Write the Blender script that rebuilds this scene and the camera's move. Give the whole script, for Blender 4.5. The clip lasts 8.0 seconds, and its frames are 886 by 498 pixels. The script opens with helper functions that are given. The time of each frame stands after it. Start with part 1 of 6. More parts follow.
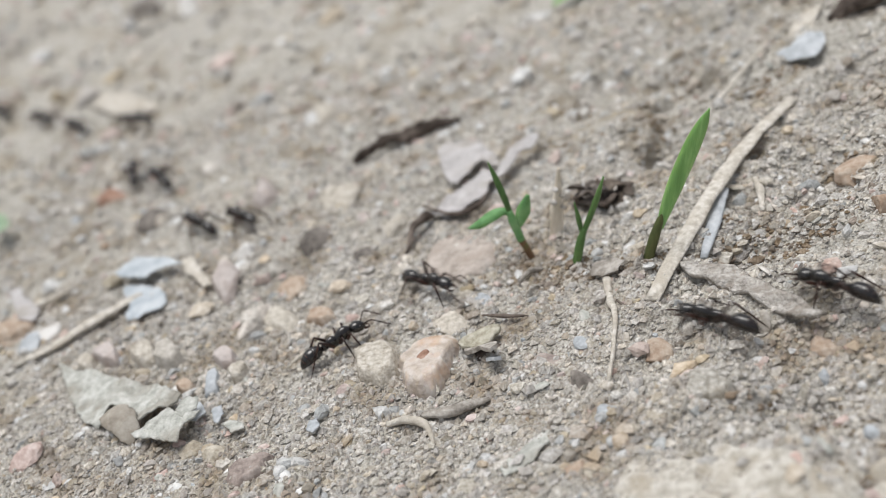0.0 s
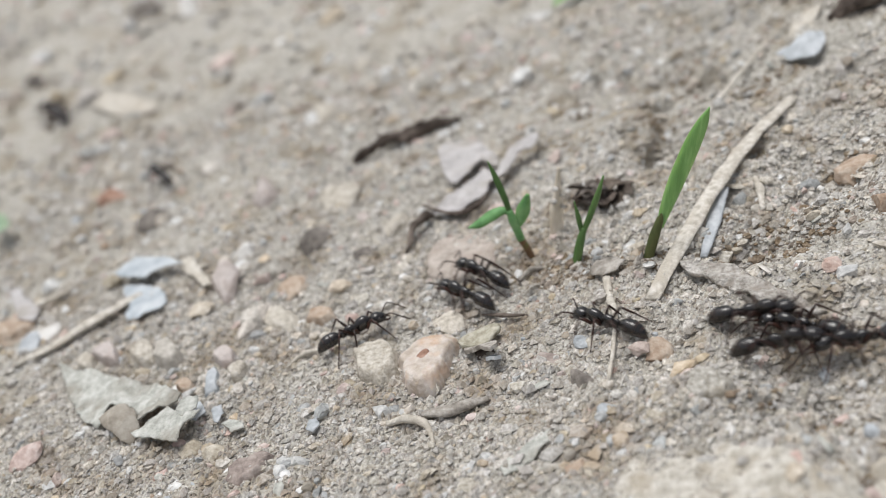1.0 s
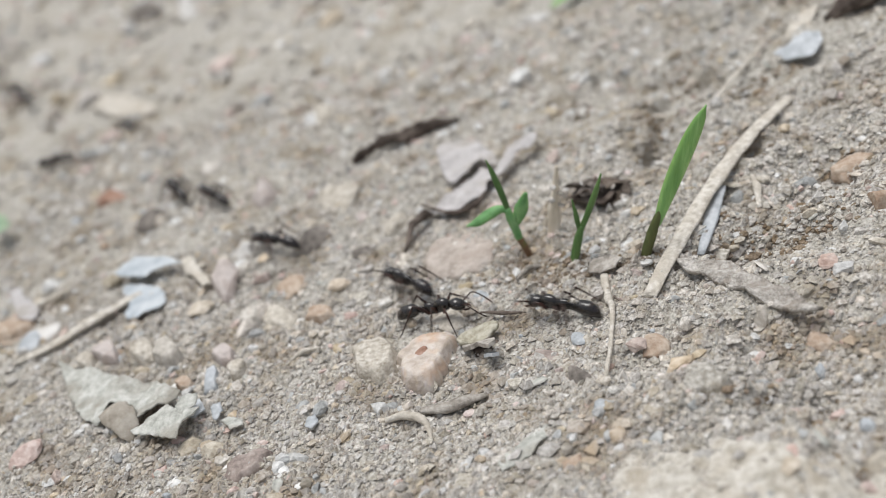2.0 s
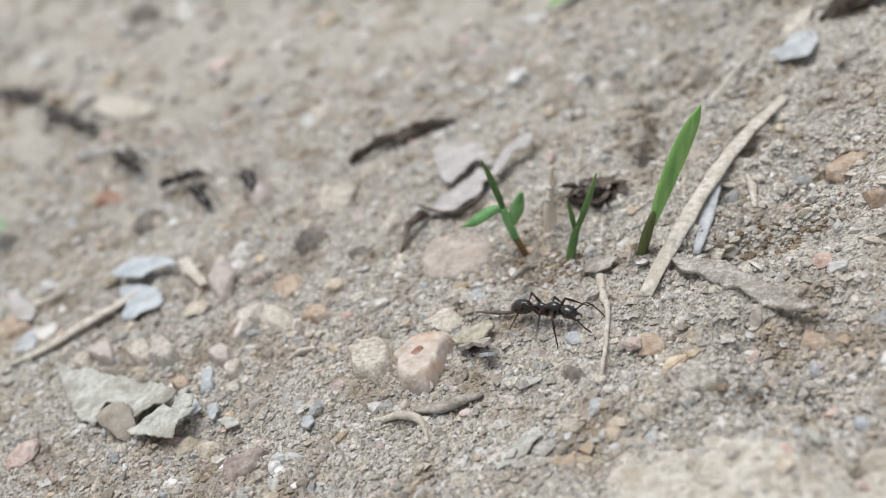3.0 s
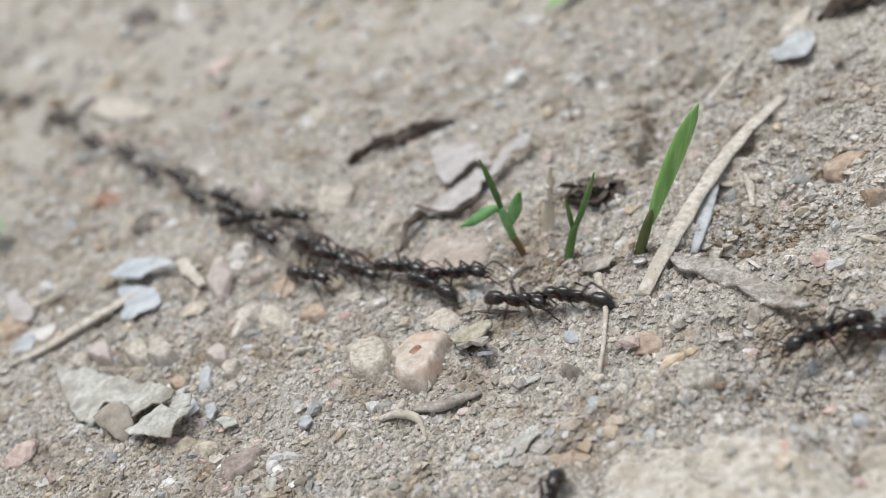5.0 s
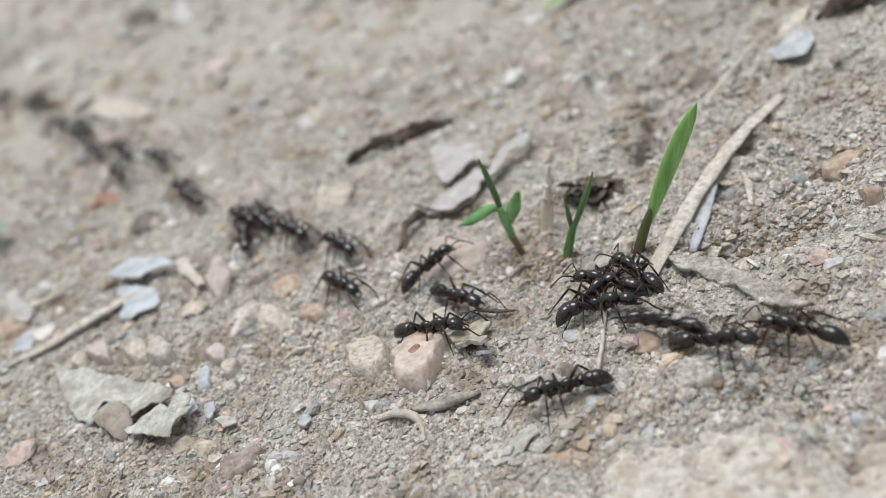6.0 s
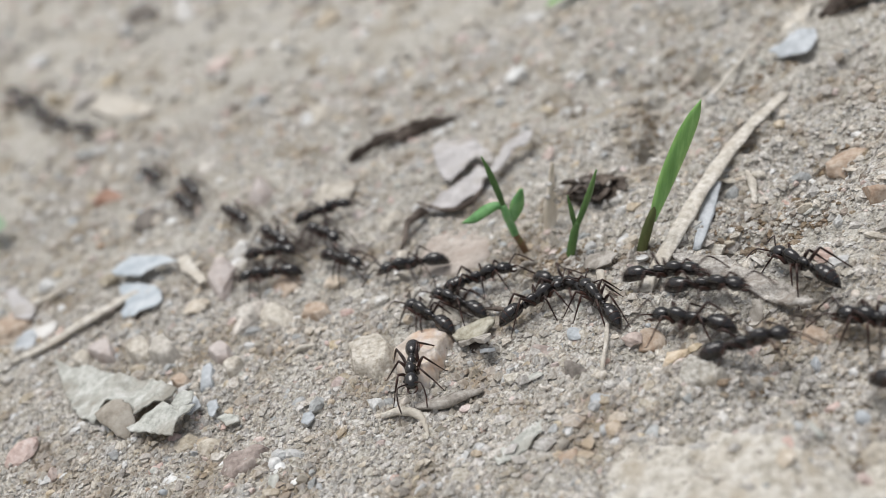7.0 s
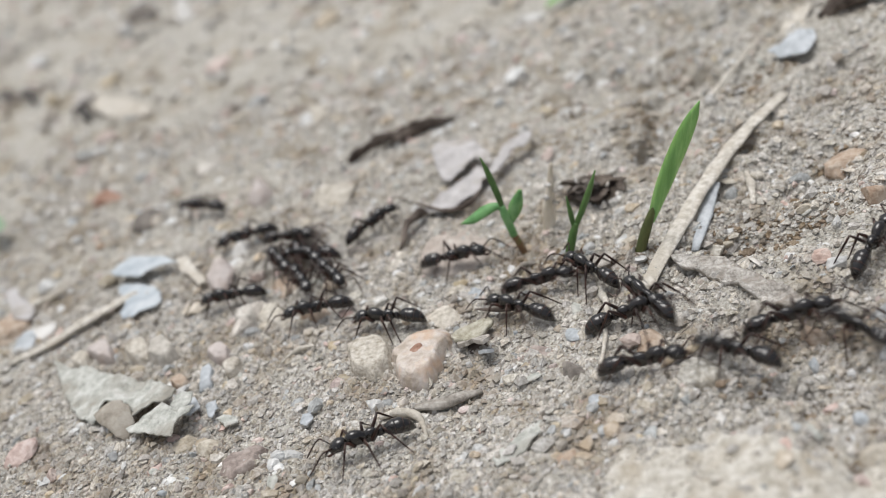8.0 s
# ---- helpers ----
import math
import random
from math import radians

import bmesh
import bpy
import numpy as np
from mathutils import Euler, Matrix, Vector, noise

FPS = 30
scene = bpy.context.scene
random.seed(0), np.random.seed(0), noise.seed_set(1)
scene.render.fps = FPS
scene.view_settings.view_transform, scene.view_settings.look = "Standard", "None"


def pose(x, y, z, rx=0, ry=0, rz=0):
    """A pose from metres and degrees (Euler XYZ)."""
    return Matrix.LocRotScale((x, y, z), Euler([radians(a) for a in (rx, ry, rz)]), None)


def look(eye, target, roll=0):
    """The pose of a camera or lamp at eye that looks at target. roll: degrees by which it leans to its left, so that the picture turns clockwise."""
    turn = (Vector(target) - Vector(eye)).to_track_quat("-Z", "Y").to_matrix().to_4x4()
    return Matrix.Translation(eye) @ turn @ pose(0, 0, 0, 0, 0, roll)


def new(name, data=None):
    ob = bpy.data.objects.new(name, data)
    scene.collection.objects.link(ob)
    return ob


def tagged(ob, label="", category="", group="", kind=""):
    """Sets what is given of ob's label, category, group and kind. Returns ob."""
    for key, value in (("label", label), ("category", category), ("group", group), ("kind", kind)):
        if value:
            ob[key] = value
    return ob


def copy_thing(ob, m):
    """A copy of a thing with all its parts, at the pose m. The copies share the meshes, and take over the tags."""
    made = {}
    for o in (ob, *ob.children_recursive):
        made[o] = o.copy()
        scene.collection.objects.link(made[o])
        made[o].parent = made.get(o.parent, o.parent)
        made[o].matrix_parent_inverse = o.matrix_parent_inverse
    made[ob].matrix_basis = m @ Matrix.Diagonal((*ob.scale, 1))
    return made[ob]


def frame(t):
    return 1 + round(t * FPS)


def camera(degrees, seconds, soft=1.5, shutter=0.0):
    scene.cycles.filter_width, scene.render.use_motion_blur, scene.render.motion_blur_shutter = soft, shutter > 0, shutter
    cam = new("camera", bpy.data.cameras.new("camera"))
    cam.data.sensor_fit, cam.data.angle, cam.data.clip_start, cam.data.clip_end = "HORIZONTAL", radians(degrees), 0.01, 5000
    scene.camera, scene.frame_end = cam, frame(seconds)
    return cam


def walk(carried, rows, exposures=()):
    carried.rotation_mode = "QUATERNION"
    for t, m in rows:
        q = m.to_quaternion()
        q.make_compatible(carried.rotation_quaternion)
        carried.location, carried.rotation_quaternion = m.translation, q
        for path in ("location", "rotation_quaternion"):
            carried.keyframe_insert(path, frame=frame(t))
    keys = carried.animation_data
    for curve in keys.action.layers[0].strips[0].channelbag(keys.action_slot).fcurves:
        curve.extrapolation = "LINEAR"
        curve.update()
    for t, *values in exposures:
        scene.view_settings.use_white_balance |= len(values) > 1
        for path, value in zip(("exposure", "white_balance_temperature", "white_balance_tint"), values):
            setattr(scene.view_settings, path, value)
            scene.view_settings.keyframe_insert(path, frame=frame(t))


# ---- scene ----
from mathutils import geometry

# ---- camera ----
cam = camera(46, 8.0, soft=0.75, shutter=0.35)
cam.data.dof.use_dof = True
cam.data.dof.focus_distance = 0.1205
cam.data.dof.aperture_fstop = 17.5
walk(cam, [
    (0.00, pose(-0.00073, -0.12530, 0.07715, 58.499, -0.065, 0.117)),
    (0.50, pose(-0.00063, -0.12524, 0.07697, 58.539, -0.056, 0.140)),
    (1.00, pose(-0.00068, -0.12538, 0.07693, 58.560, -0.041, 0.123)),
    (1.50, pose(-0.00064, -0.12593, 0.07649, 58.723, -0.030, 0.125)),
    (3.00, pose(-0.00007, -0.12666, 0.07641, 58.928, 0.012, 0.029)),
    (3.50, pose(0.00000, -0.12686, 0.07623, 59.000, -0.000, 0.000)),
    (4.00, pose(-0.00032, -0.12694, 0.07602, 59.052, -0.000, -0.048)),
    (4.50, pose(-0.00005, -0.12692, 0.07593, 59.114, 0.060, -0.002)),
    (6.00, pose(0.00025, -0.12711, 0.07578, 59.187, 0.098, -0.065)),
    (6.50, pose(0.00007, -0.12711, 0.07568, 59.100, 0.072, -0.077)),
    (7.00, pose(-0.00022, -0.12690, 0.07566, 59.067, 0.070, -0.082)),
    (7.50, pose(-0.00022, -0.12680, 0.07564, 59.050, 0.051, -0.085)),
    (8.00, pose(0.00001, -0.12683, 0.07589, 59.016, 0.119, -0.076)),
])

# ---- light: bright overcast day, soft light from high up ----
world = bpy.data.worlds.new("sky")
scene.world = world
world.use_nodes = True
wn = world.node_tree.nodes
sky = wn.new("ShaderNodeTexSky")
sky.sky_type = "NISHITA"
sky.sun_disc = False
sky.sun_elevation, sky.sun_rotation = radians(70), radians(-70)
sky.air_density, sky.dust_density, sky.ozone_density = 1.0, 4.0, 1.0
veil = wn.new("ShaderNodeHueSaturation")  # thin cloud takes most of the blue out of the sky
veil.inputs["Saturation"].default_value = 0.35
world.node_tree.links.new(sky.outputs[0], veil.inputs["Color"])
world.node_tree.links.new(veil.outputs[0], wn["Background"].inputs[0])
wn["Background"].inputs[1].default_value = 0.103
sun = new("sun", bpy.data.lights.new("sun", "SUN"))
sun.data.energy, sun.data.angle, sun.data.color = 1.4, radians(34), (1.0, 0.995, 0.975)
sun.matrix_basis = look((-0.32, 0.10, 0.94), (0, 0, 0))
scene.view_settings.exposure = 0.27


# ---- materials ----
def lin(r, g, b):
    """Linear colour from 0-255 display values."""
    return tuple(((c / 255 + 0.055) / 1.055) ** 2.4 if c > 10 else c / 255 / 12.92 for c in (r, g, b)) + (1.0,)


def material(name, colours, scale, rough=0.85, bump=0.0, bump_scale=None, island=0.0, objects=0.0, spec=0.3,
             stain=None, stain_scale=None, stretch=(1, 1, 1), trans=0.0, metal=0.0, coat=0.0):
    """A grainy surface: a colour ramp over noise, a second broader stain, fine relief, and variation from piece to piece."""
    mat = bpy.data.materials.new(name)
    mat.use_nodes = True
    nt = mat.node_tree
    nodes, link = nt.nodes, nt.links.new
    bsdf = nodes["Principled BSDF"]
    coord = nodes.new("ShaderNodeTexCoord")
    mapping = nodes.new("ShaderNodeMapping")
    mapping.inputs["Scale"].default_value = stretch
    link(coord.outputs["Object"], mapping.inputs[0])
    grain = nodes.new("ShaderNodeTexNoise")
    grain.inputs["Scale"].default_value, grain.inputs["Detail"].default_value, grain.inputs["Roughness"].default_value = scale, 6, 0.65
    link(mapping.outputs[0], grain.inputs["Vector"])
    ramp = nodes.new("ShaderNodeValToRGB")
    while len(ramp.color_ramp.elements) < len(colours):
        ramp.color_ramp.elements.new(0.5)
    for i, c in enumerate(colours):
        ramp.color_ramp.elements[i].position = 0.36 + 0.28 * i / max(1, len(colours) - 1)
        ramp.color_ramp.elements[i].color = c
    link(grain.outputs["Fac"], ramp.inputs[0])
    out = ramp.outputs[0]
    if stain:
        broad = nodes.new("ShaderNodeTexNoise")
        broad.inputs["Scale"].default_value, broad.inputs["Detail"].default_value = stain_scale, 4
        link(coord.outputs["Object"], broad.inputs["Vector"])
        part_of = nodes.new("ShaderNodeMapRange")
        part_of.inputs[1].default_value, part_of.inputs[2].default_value = 0.5, 0.68
        link(broad.outputs["Fac"], part_of.inputs[0])
        mix = nodes.new("ShaderNodeMix")
        mix.data_type = "RGBA"
        link(part_of.outputs[0], mix.inputs[0])
        link(out, mix.inputs[6])
        mix.inputs[7].default_value = stain
        out = mix.outputs[2]
    for source, amount in (("ShaderNodeNewGeometry", island), ("ShaderNodeObjectInfo", objects)):
        if amount:
            src = nodes.new(source)
            rnd = src.outputs["Random Per Island"] if source == "ShaderNodeNewGeometry" else src.outputs["Random"]
            hsv = nodes.new("ShaderNodeHueSaturation")
            for k, (name_in, low, high) in enumerate((("Value", 1 - amount, 1 + 0.9 * amount), ("Saturation", 1 + 1.5 * amount, 1 - 2.0 * amount), ("Hue", 0.5 - 0.07 * amount, 0.5 + 0.03 * amount))):
                spread = nodes.new("ShaderNodeMath")
                spread.operation = "FRACT"
                times = nodes.new("ShaderNodeMath")
                times.operation = "MULTIPLY"
                times.inputs[1].default_value = (1.0, 7.3, 13.7)[k]
                link(rnd, times.inputs[0])
                link(times.outputs[0], spread.inputs[0])
                rng = nodes.new("ShaderNodeMapRange")
                rng.inputs[3].default_value, rng.inputs[4].default_value = low, high
                link(spread.outputs[0], rng.inputs[0])
                link(rng.outputs[0], hsv.inputs[name_in])
            link(out, hsv.inputs["Color"])
            out = hsv.outputs[0]
    link(out, bsdf.inputs["Base Color"])
    bsdf.inputs["Roughness"].default_value = rough
    bsdf.inputs["Specular IOR Level"].default_value = spec
    bsdf.inputs["Metallic"].default_value = metal
    bsdf.inputs["Coat Weight"].default_value, bsdf.inputs["Coat Roughness"].default_value = coat, 0.07
    bsdf.inputs["Coat IOR"].default_value = 1.6
    if trans:
        bsdf.inputs["Transmission Weight"].default_value = 0
        bsdf.inputs["Subsurface Weight"].default_value = trans
        bsdf.inputs["Subsurface Radius"].default_value = (0.001, 0.001, 0.0005)
        bsdf.inputs["Subsurface Scale"].default_value = 1.0
    if bump:
        fine = nodes.new("ShaderNodeTexNoise")
        fine.inputs["Scale"].default_value, fine.inputs["Detail"].default_value = bump_scale or scale * 3, 4
        link(mapping.outputs[0], fine.inputs["Vector"])
        bmp = nodes.new("ShaderNodeBump")
        bmp.inputs["Strength"].default_value, bmp.inputs["Distance"].default_value = 0.8, bump
        link(fine.outputs["Fac"], bmp.inputs["Height"])
        link(bmp.outputs[0], bsdf.inputs["Normal"])
    return mat


M_SOIL = material("dry_soil", [lin(146, 141, 131), lin(184, 180, 171), lin(210, 207, 201)], 1300, 0.95, 0.0004, 3200, spec=0.12,
                  stain=lin(160, 151, 136), stain_scale=120)
M_CRUMB = material("soil_crumb", [lin(156, 150, 140), lin(190, 185, 176), lin(214, 211, 205)], 2200, 0.95, 0.00015, 5000, island=0.24, spec=0.12,
                   stain=lin(163, 153, 138), stain_scale=120)
M_ROSE_GRAIN = material("rosy_grain", [lin(174, 154, 145), lin(197, 179, 170), lin(213, 200, 193)], 900, 0.8, 0.0002, 3000, island=0.16, spec=0.25)
M_OCHRE_GRAIN = material("ochre_grain", [lin(164, 151, 132), lin(188, 177, 158), lin(206, 197, 182)], 900, 0.85, 0.0002, 3000, island=0.18, spec=0.2)
M_GLASSY_GRAIN = material("glassy_grain", [lin(186, 186, 184), lin(210, 210, 208), lin(232, 231, 228)], 700, 0.4, 0.0002, 3000, island=0.12, spec=0.5)
M_SLATE_GRAIN = material("slate_grain", [lin(140, 141, 140), lin(166, 168, 167), lin(190, 192, 192)], 900, 0.75, 0.0002, 3000, island=0.2, spec=0.3)
M_EARTH = material("brown_earth", [lin(104, 93, 79), lin(134, 122, 106), lin(162, 150, 135)], 1500, 0.95, 0.0002, 4000, island=0.16, spec=0.1)
M_CRUST = material("soil_crust", [lin(172, 166, 154), lin(200, 195, 185), lin(216, 212, 204)], 900, 0.92, 0.0007, 1500, spec=0.15,
                   stain=lin(178, 168, 152), stain_scale=260)
M_PEBBLE = material("pebble", [lin(164, 158, 148), lin(194, 188, 178), lin(212, 207, 199)], 1100, 0.85, 0.0003, 2400, objects=0.20, spec=0.25)
M_PINK = material("pink_quartz", [lin(174, 164, 159), lin(193, 184, 179), lin(207, 200, 197)], 500, 0.6, 0.0003, 1300, spec=0.35,
                  stain=lin(178, 164, 156), stain_scale=330)
M_FLAT = material("flat_stone", [lin(156, 146, 137), lin(180, 170, 161), lin(197, 188, 180)], 600, 0.8, 0.0003, 1500, spec=0.25,
                  stain=lin(170, 157, 147), stain_scale=260)
M_QUARTZ = material("rosy_quartz", [lin(178, 164, 150), lin(202, 191, 181), lin(218, 212, 205)], 420, 0.4, 0.0003, 1500, spec=0.5, trans=0.12,
                    stain=lin(200, 172, 148), stain_scale=300)
M_STUB = material("bleached_stalk", [lin(204, 193, 175), lin(222, 212, 197), lin(232, 225, 213)], 500, 0.8, 0.0002, 1500, stretch=(1, 1, 0.3), spec=0.2)
M_CREAM = material("cream_stone", [lin(160, 152, 138), lin(194, 187, 175), lin(214, 209, 200)], 1100, 0.8, 0.0005, 1700, spec=0.25)
M_ORANGE = material("rusty_stone", [lin(160, 138, 119), lin(182, 164, 147), lin(198, 185, 170)], 700, 0.85, 0.0003, 1500, spec=0.2)
M_RUST = material("rust_red_stone", [lin(140, 108, 92), lin(164, 131, 114), lin(182, 155, 140)], 500, 0.85, 0.0003, 1500, spec=0.2)
M_DARKST = material("dark_stone", [lin(92, 87, 82), lin(122, 116, 110), lin(150, 143, 136)], 600, 0.85, 0.0003, 1500, spec=0.25)
M_BLUE = material("bluish_chip", [lin(156, 161, 164), lin(179, 184, 188), lin(198, 202, 205)], 500, 0.65, 0.0002, 1500, spec=0.3)
M_WHITE = material("white_quartz", [lin(206, 203, 198), lin(228, 226, 222)], 600, 0.5, 0.0002, 1500, spec=0.4)
M_PURPLE = material("purplish_stone", [lin(130, 118, 112), lin(158, 146, 139), lin(179, 168, 161)], 600, 0.8, 0.0003, 1500, spec=0.25)
M_LEAF = material("dead_leaf", [lin(158, 159, 152), lin(190, 191, 184), lin(208, 208, 203)], 700, 0.85, 0.0004, 1900, spec=0.2,
                  stain=lin(158, 154, 144), stain_scale=210)
M_LOBE = material("brown_lobe", [lin(140, 132, 120), lin(164, 157, 146), lin(182, 176, 166)], 420, 0.85, 0.0002, 1400, spec=0.2)
M_LEAFGREY = material("grey_leaf", [lin(168, 164, 163), lin(188, 185, 184), lin(202, 199, 199)], 240, 0.85, 0.0003, 1100, spec=0.15,
                      stain=lin(166, 160, 153), stain_scale=170)
M_SLAB = material("greenish_stone", [lin(148, 142, 125), lin(173, 168, 151), lin(192, 188, 174)], 900, 0.8, 0.0004, 1700, spec=0.25)
M_STRAW = material("dry_straw", [lin(174, 167, 155), lin(203, 197, 186), lin(220, 215, 207)], 900, 0.85, 0.0004, 1700, spec=0.2,
                   stain=lin(188, 180, 167), stain_scale=300)
M_BARK = material("dark_bark", [lin(62, 54, 50), lin(92, 83, 77), lin(122, 112, 104)], 420, 0.9, 0.0004, 1500, spec=0.15)
M_HUSK = material("seed_husk", [lin(76, 68, 62), lin(104, 96, 89), lin(132, 124, 116)], 500, 0.9, 0.0005, 1400, objects=0.15, spec=0.15)
M_WOOD = material("weathered_wood", [lin(138, 132, 125), lin(178, 173, 166), lin(208, 204, 199)], 1100, 0.92, 0.0007, 1900, spec=0.15,
                  stain=lin(152, 144, 135), stain_scale=420)
M_TWIG = material("grey_twig", [lin(128, 122, 114), lin(162, 156, 148), lin(190, 185, 178)], 700, 0.9, 0.0004, 1500, spec=0.15)
M_GREEN = material("green_blade", [lin(104, 150, 84), lin(128, 174, 104), lin(158, 198, 134)], 500, 0.5, 0.00003, 2500, spec=0.4, stretch=(1, 1, 0.12), trans=0.25)
M_SPROUT = material("seedling_green", [lin(88, 136, 82), lin(110, 160, 102), lin(136, 178, 124)], 300, 0.5, 0.00003, 2500, spec=0.4, trans=0.2)
M_DARKGREEN = material("dark_green_leaf", [lin(62, 92, 50), lin(84, 118, 64), lin(110, 142, 84)], 300, 0.5, 0.00003, 2500, spec=0.4, stretch=(1, 1, 0.2))
M_SCRAP = material("bluish_leaf", [lin(164, 173, 180), lin(186, 193, 198), lin(202, 207, 210)], 300, 0.8, 0.0003, 1300, spec=0.2)
M_PALEGREEN = material("pale_green_leaf", [lin(112, 136, 108), lin(138, 160, 132), lin(160, 178, 152)], 300, 0.7, 0.0001, 1300, spec=0.3)
M_STEM = material("stem_red", [lin(96, 72, 54), lin(126, 98, 72), lin(92, 116, 62)], 350, 0.55, 0.00003, 2500, spec=0.4)
M_SHEATH = material("sheath", [lin(62, 70, 42), lin(86, 94, 56), lin(104, 106, 66)], 350, 0.6, 0.00004, 2500, stretch=(1, 1, 0.2))
M_ANT = material("ant_black", [lin(10, 7, 6), lin(17, 11, 9), lin(28, 19, 15)], 700, 0.4, 0.00008, 5000, spec=0.15, coat=1.0, stretch=(0.12, 1, 1))
M_LEG = material("ant_leg", [lin(30, 18, 15), lin(48, 30, 24), lin(72, 46, 36)], 900, 0.35, 0.0, spec=0.4)


# ---- the lie of the land ----
def lattice(ix, iy, seed):
    """A steady random number from 0 to 1 for each lattice point."""
    n = (ix.astype(np.int64) * 374761393 + iy.astype(np.int64) * 668265263 + seed * 1442695041) & 0x7FFFFFFF
    n = ((n ^ (n >> 13)) * 1274126177) & 0x7FFFFFFF
    n = ((n ^ (n >> 16)) * 668265263) & 0x7FFFFFFF
    return ((n ^ (n >> 15)) & 0xFFFFF) / 0xFFFFF


def smooth_noise(x, y, seed):
    """Value noise from -1 to 1, turned against the axes."""
    a = 0.5 + seed * 0.7
    x, y = x * math.cos(a) - y * math.sin(a) + 17.3 * seed, x * math.sin(a) + y * math.cos(a) - 9.1 * seed
    ix, iy = np.floor(x), np.floor(y)
    fx, fy = x - ix, y - iy
    fx, fy = fx ** 3 * (fx * (fx * 6 - 15) + 10), fy ** 3 * (fy * (fy * 6 - 15) + 10)
    v = [[lattice(ix + i, iy + j, seed) for j in (0, 1)] for i in (0, 1)]
    low = v[0][0] * (1 - fx) + v[1][0] * fx
    high = v[0][1] * (1 - fx) + v[1][1] * fx
    return 2 * (low * (1 - fy) + high * fy) - 1


def crumbly(x, y, seed):
    """Lumps of about one unit, each at a level of its own from 0 to 1, with cracks between them."""
    ix, iy = np.floor(x), np.floor(y)
    first = np.full(np.shape(x), 9.0)
    second, level = first.copy(), np.zeros(np.shape(x))
    for i in (-1, 0, 1):
        for j in (-1, 0, 1):
            d = np.hypot(ix + i + lattice(ix + i, iy + j, seed) - x, iy + j + lattice(ix + i, iy + j, seed + 50) - y)
            closer = d < first
            second = np.where(closer, first, np.minimum(second, d))
            level = np.where(closer, lattice(ix + i, iy + j, seed + 90), level)
            first = np.where(closer, d, first)
    return 0.55 * level + 0.45 * np.clip((second - first) / 0.3, 0, 1)


SLOPE = 0.30


def lie(x, y):
    """The slope: it climbs to the right, steeper on the bank past x = 0.03, and levels out half a metre away."""
    x = np.asarray(x, float)
    soft = (np.sqrt((x - 0.03) ** 2 + 0.012 ** 2) + (x - 0.03)) / 2
    return SLOPE * 0.6 * np.tanh(x / 0.6) + 0.14 * 0.3 * np.tanh(soft / 0.3) - 0.14 * (math.hypot(0.03, 0.012) - 0.03) / 2 + 0 * np.asarray(y, float)


def lean(x):
    """The slope's angle at x, in degrees."""
    return math.degrees(math.atan((float(lie(x + 0.001, 0)) - float(lie(x - 0.001, 0))) / 0.002))


# hollows in the bank: x, y, half width, depth in metres
HOLLOWS = ((0.0375, -0.0169, 0.0050, 0.0016), (0.0371, -0.0483, 0.0030, 0.0009), (0.0372, -0.0583, 0.0030, 0.0009), (0.0315, 0.0140, 0.0050, 0.0020),
           (0.0395, 0.0330, 0.0060, 0.0022), (0.0497, -0.0103, 0.0040, 0.0012), (0.0227, -0.0369, 0.0030, 0.0008),
           (0.0406, 0.0377, 0.0042, 0.0016), (0.0294, 0.0432, 0.0046, 0.0016), (0.0472, 0.0226, 0.0034, 0.0013), (0.0320, 0.0292, 0.0034, 0.0012),
           (0.0314, 0.0147, 0.0030, 0.0013), (0.0603, 0.0111, 0.0034, 0.0013), (0.0503, -0.0054, 0.0030, 0.0011), (0.0405, 0.0015, 0.0026, 0.0010),
           (0.0214, 0.0349, 0.0042, 0.0014), (0.0428, -0.0186, 0.0030, 0.0010), (0.0371, -0.0186, 0.0030, 0.0012))


def crust(x, y):
    """1 on the smooth trodden crust at the low edge of the bank, 0 off it."""
    edge = 0.0034 * smooth_noise(x / 0.006, y / 0.006, 21) + 0.0020 * smooth_noise(x / 0.002, y / 0.002, 22)
    return 1 / (1 + np.exp(np.clip((y + 0.0493 + 0.22 * (x - 0.0177) + edge) / 0.0004, -50, 50))) / (1 + np.exp(np.clip(-(x - 0.0163 + edge) / 0.0006, -50, 50)))


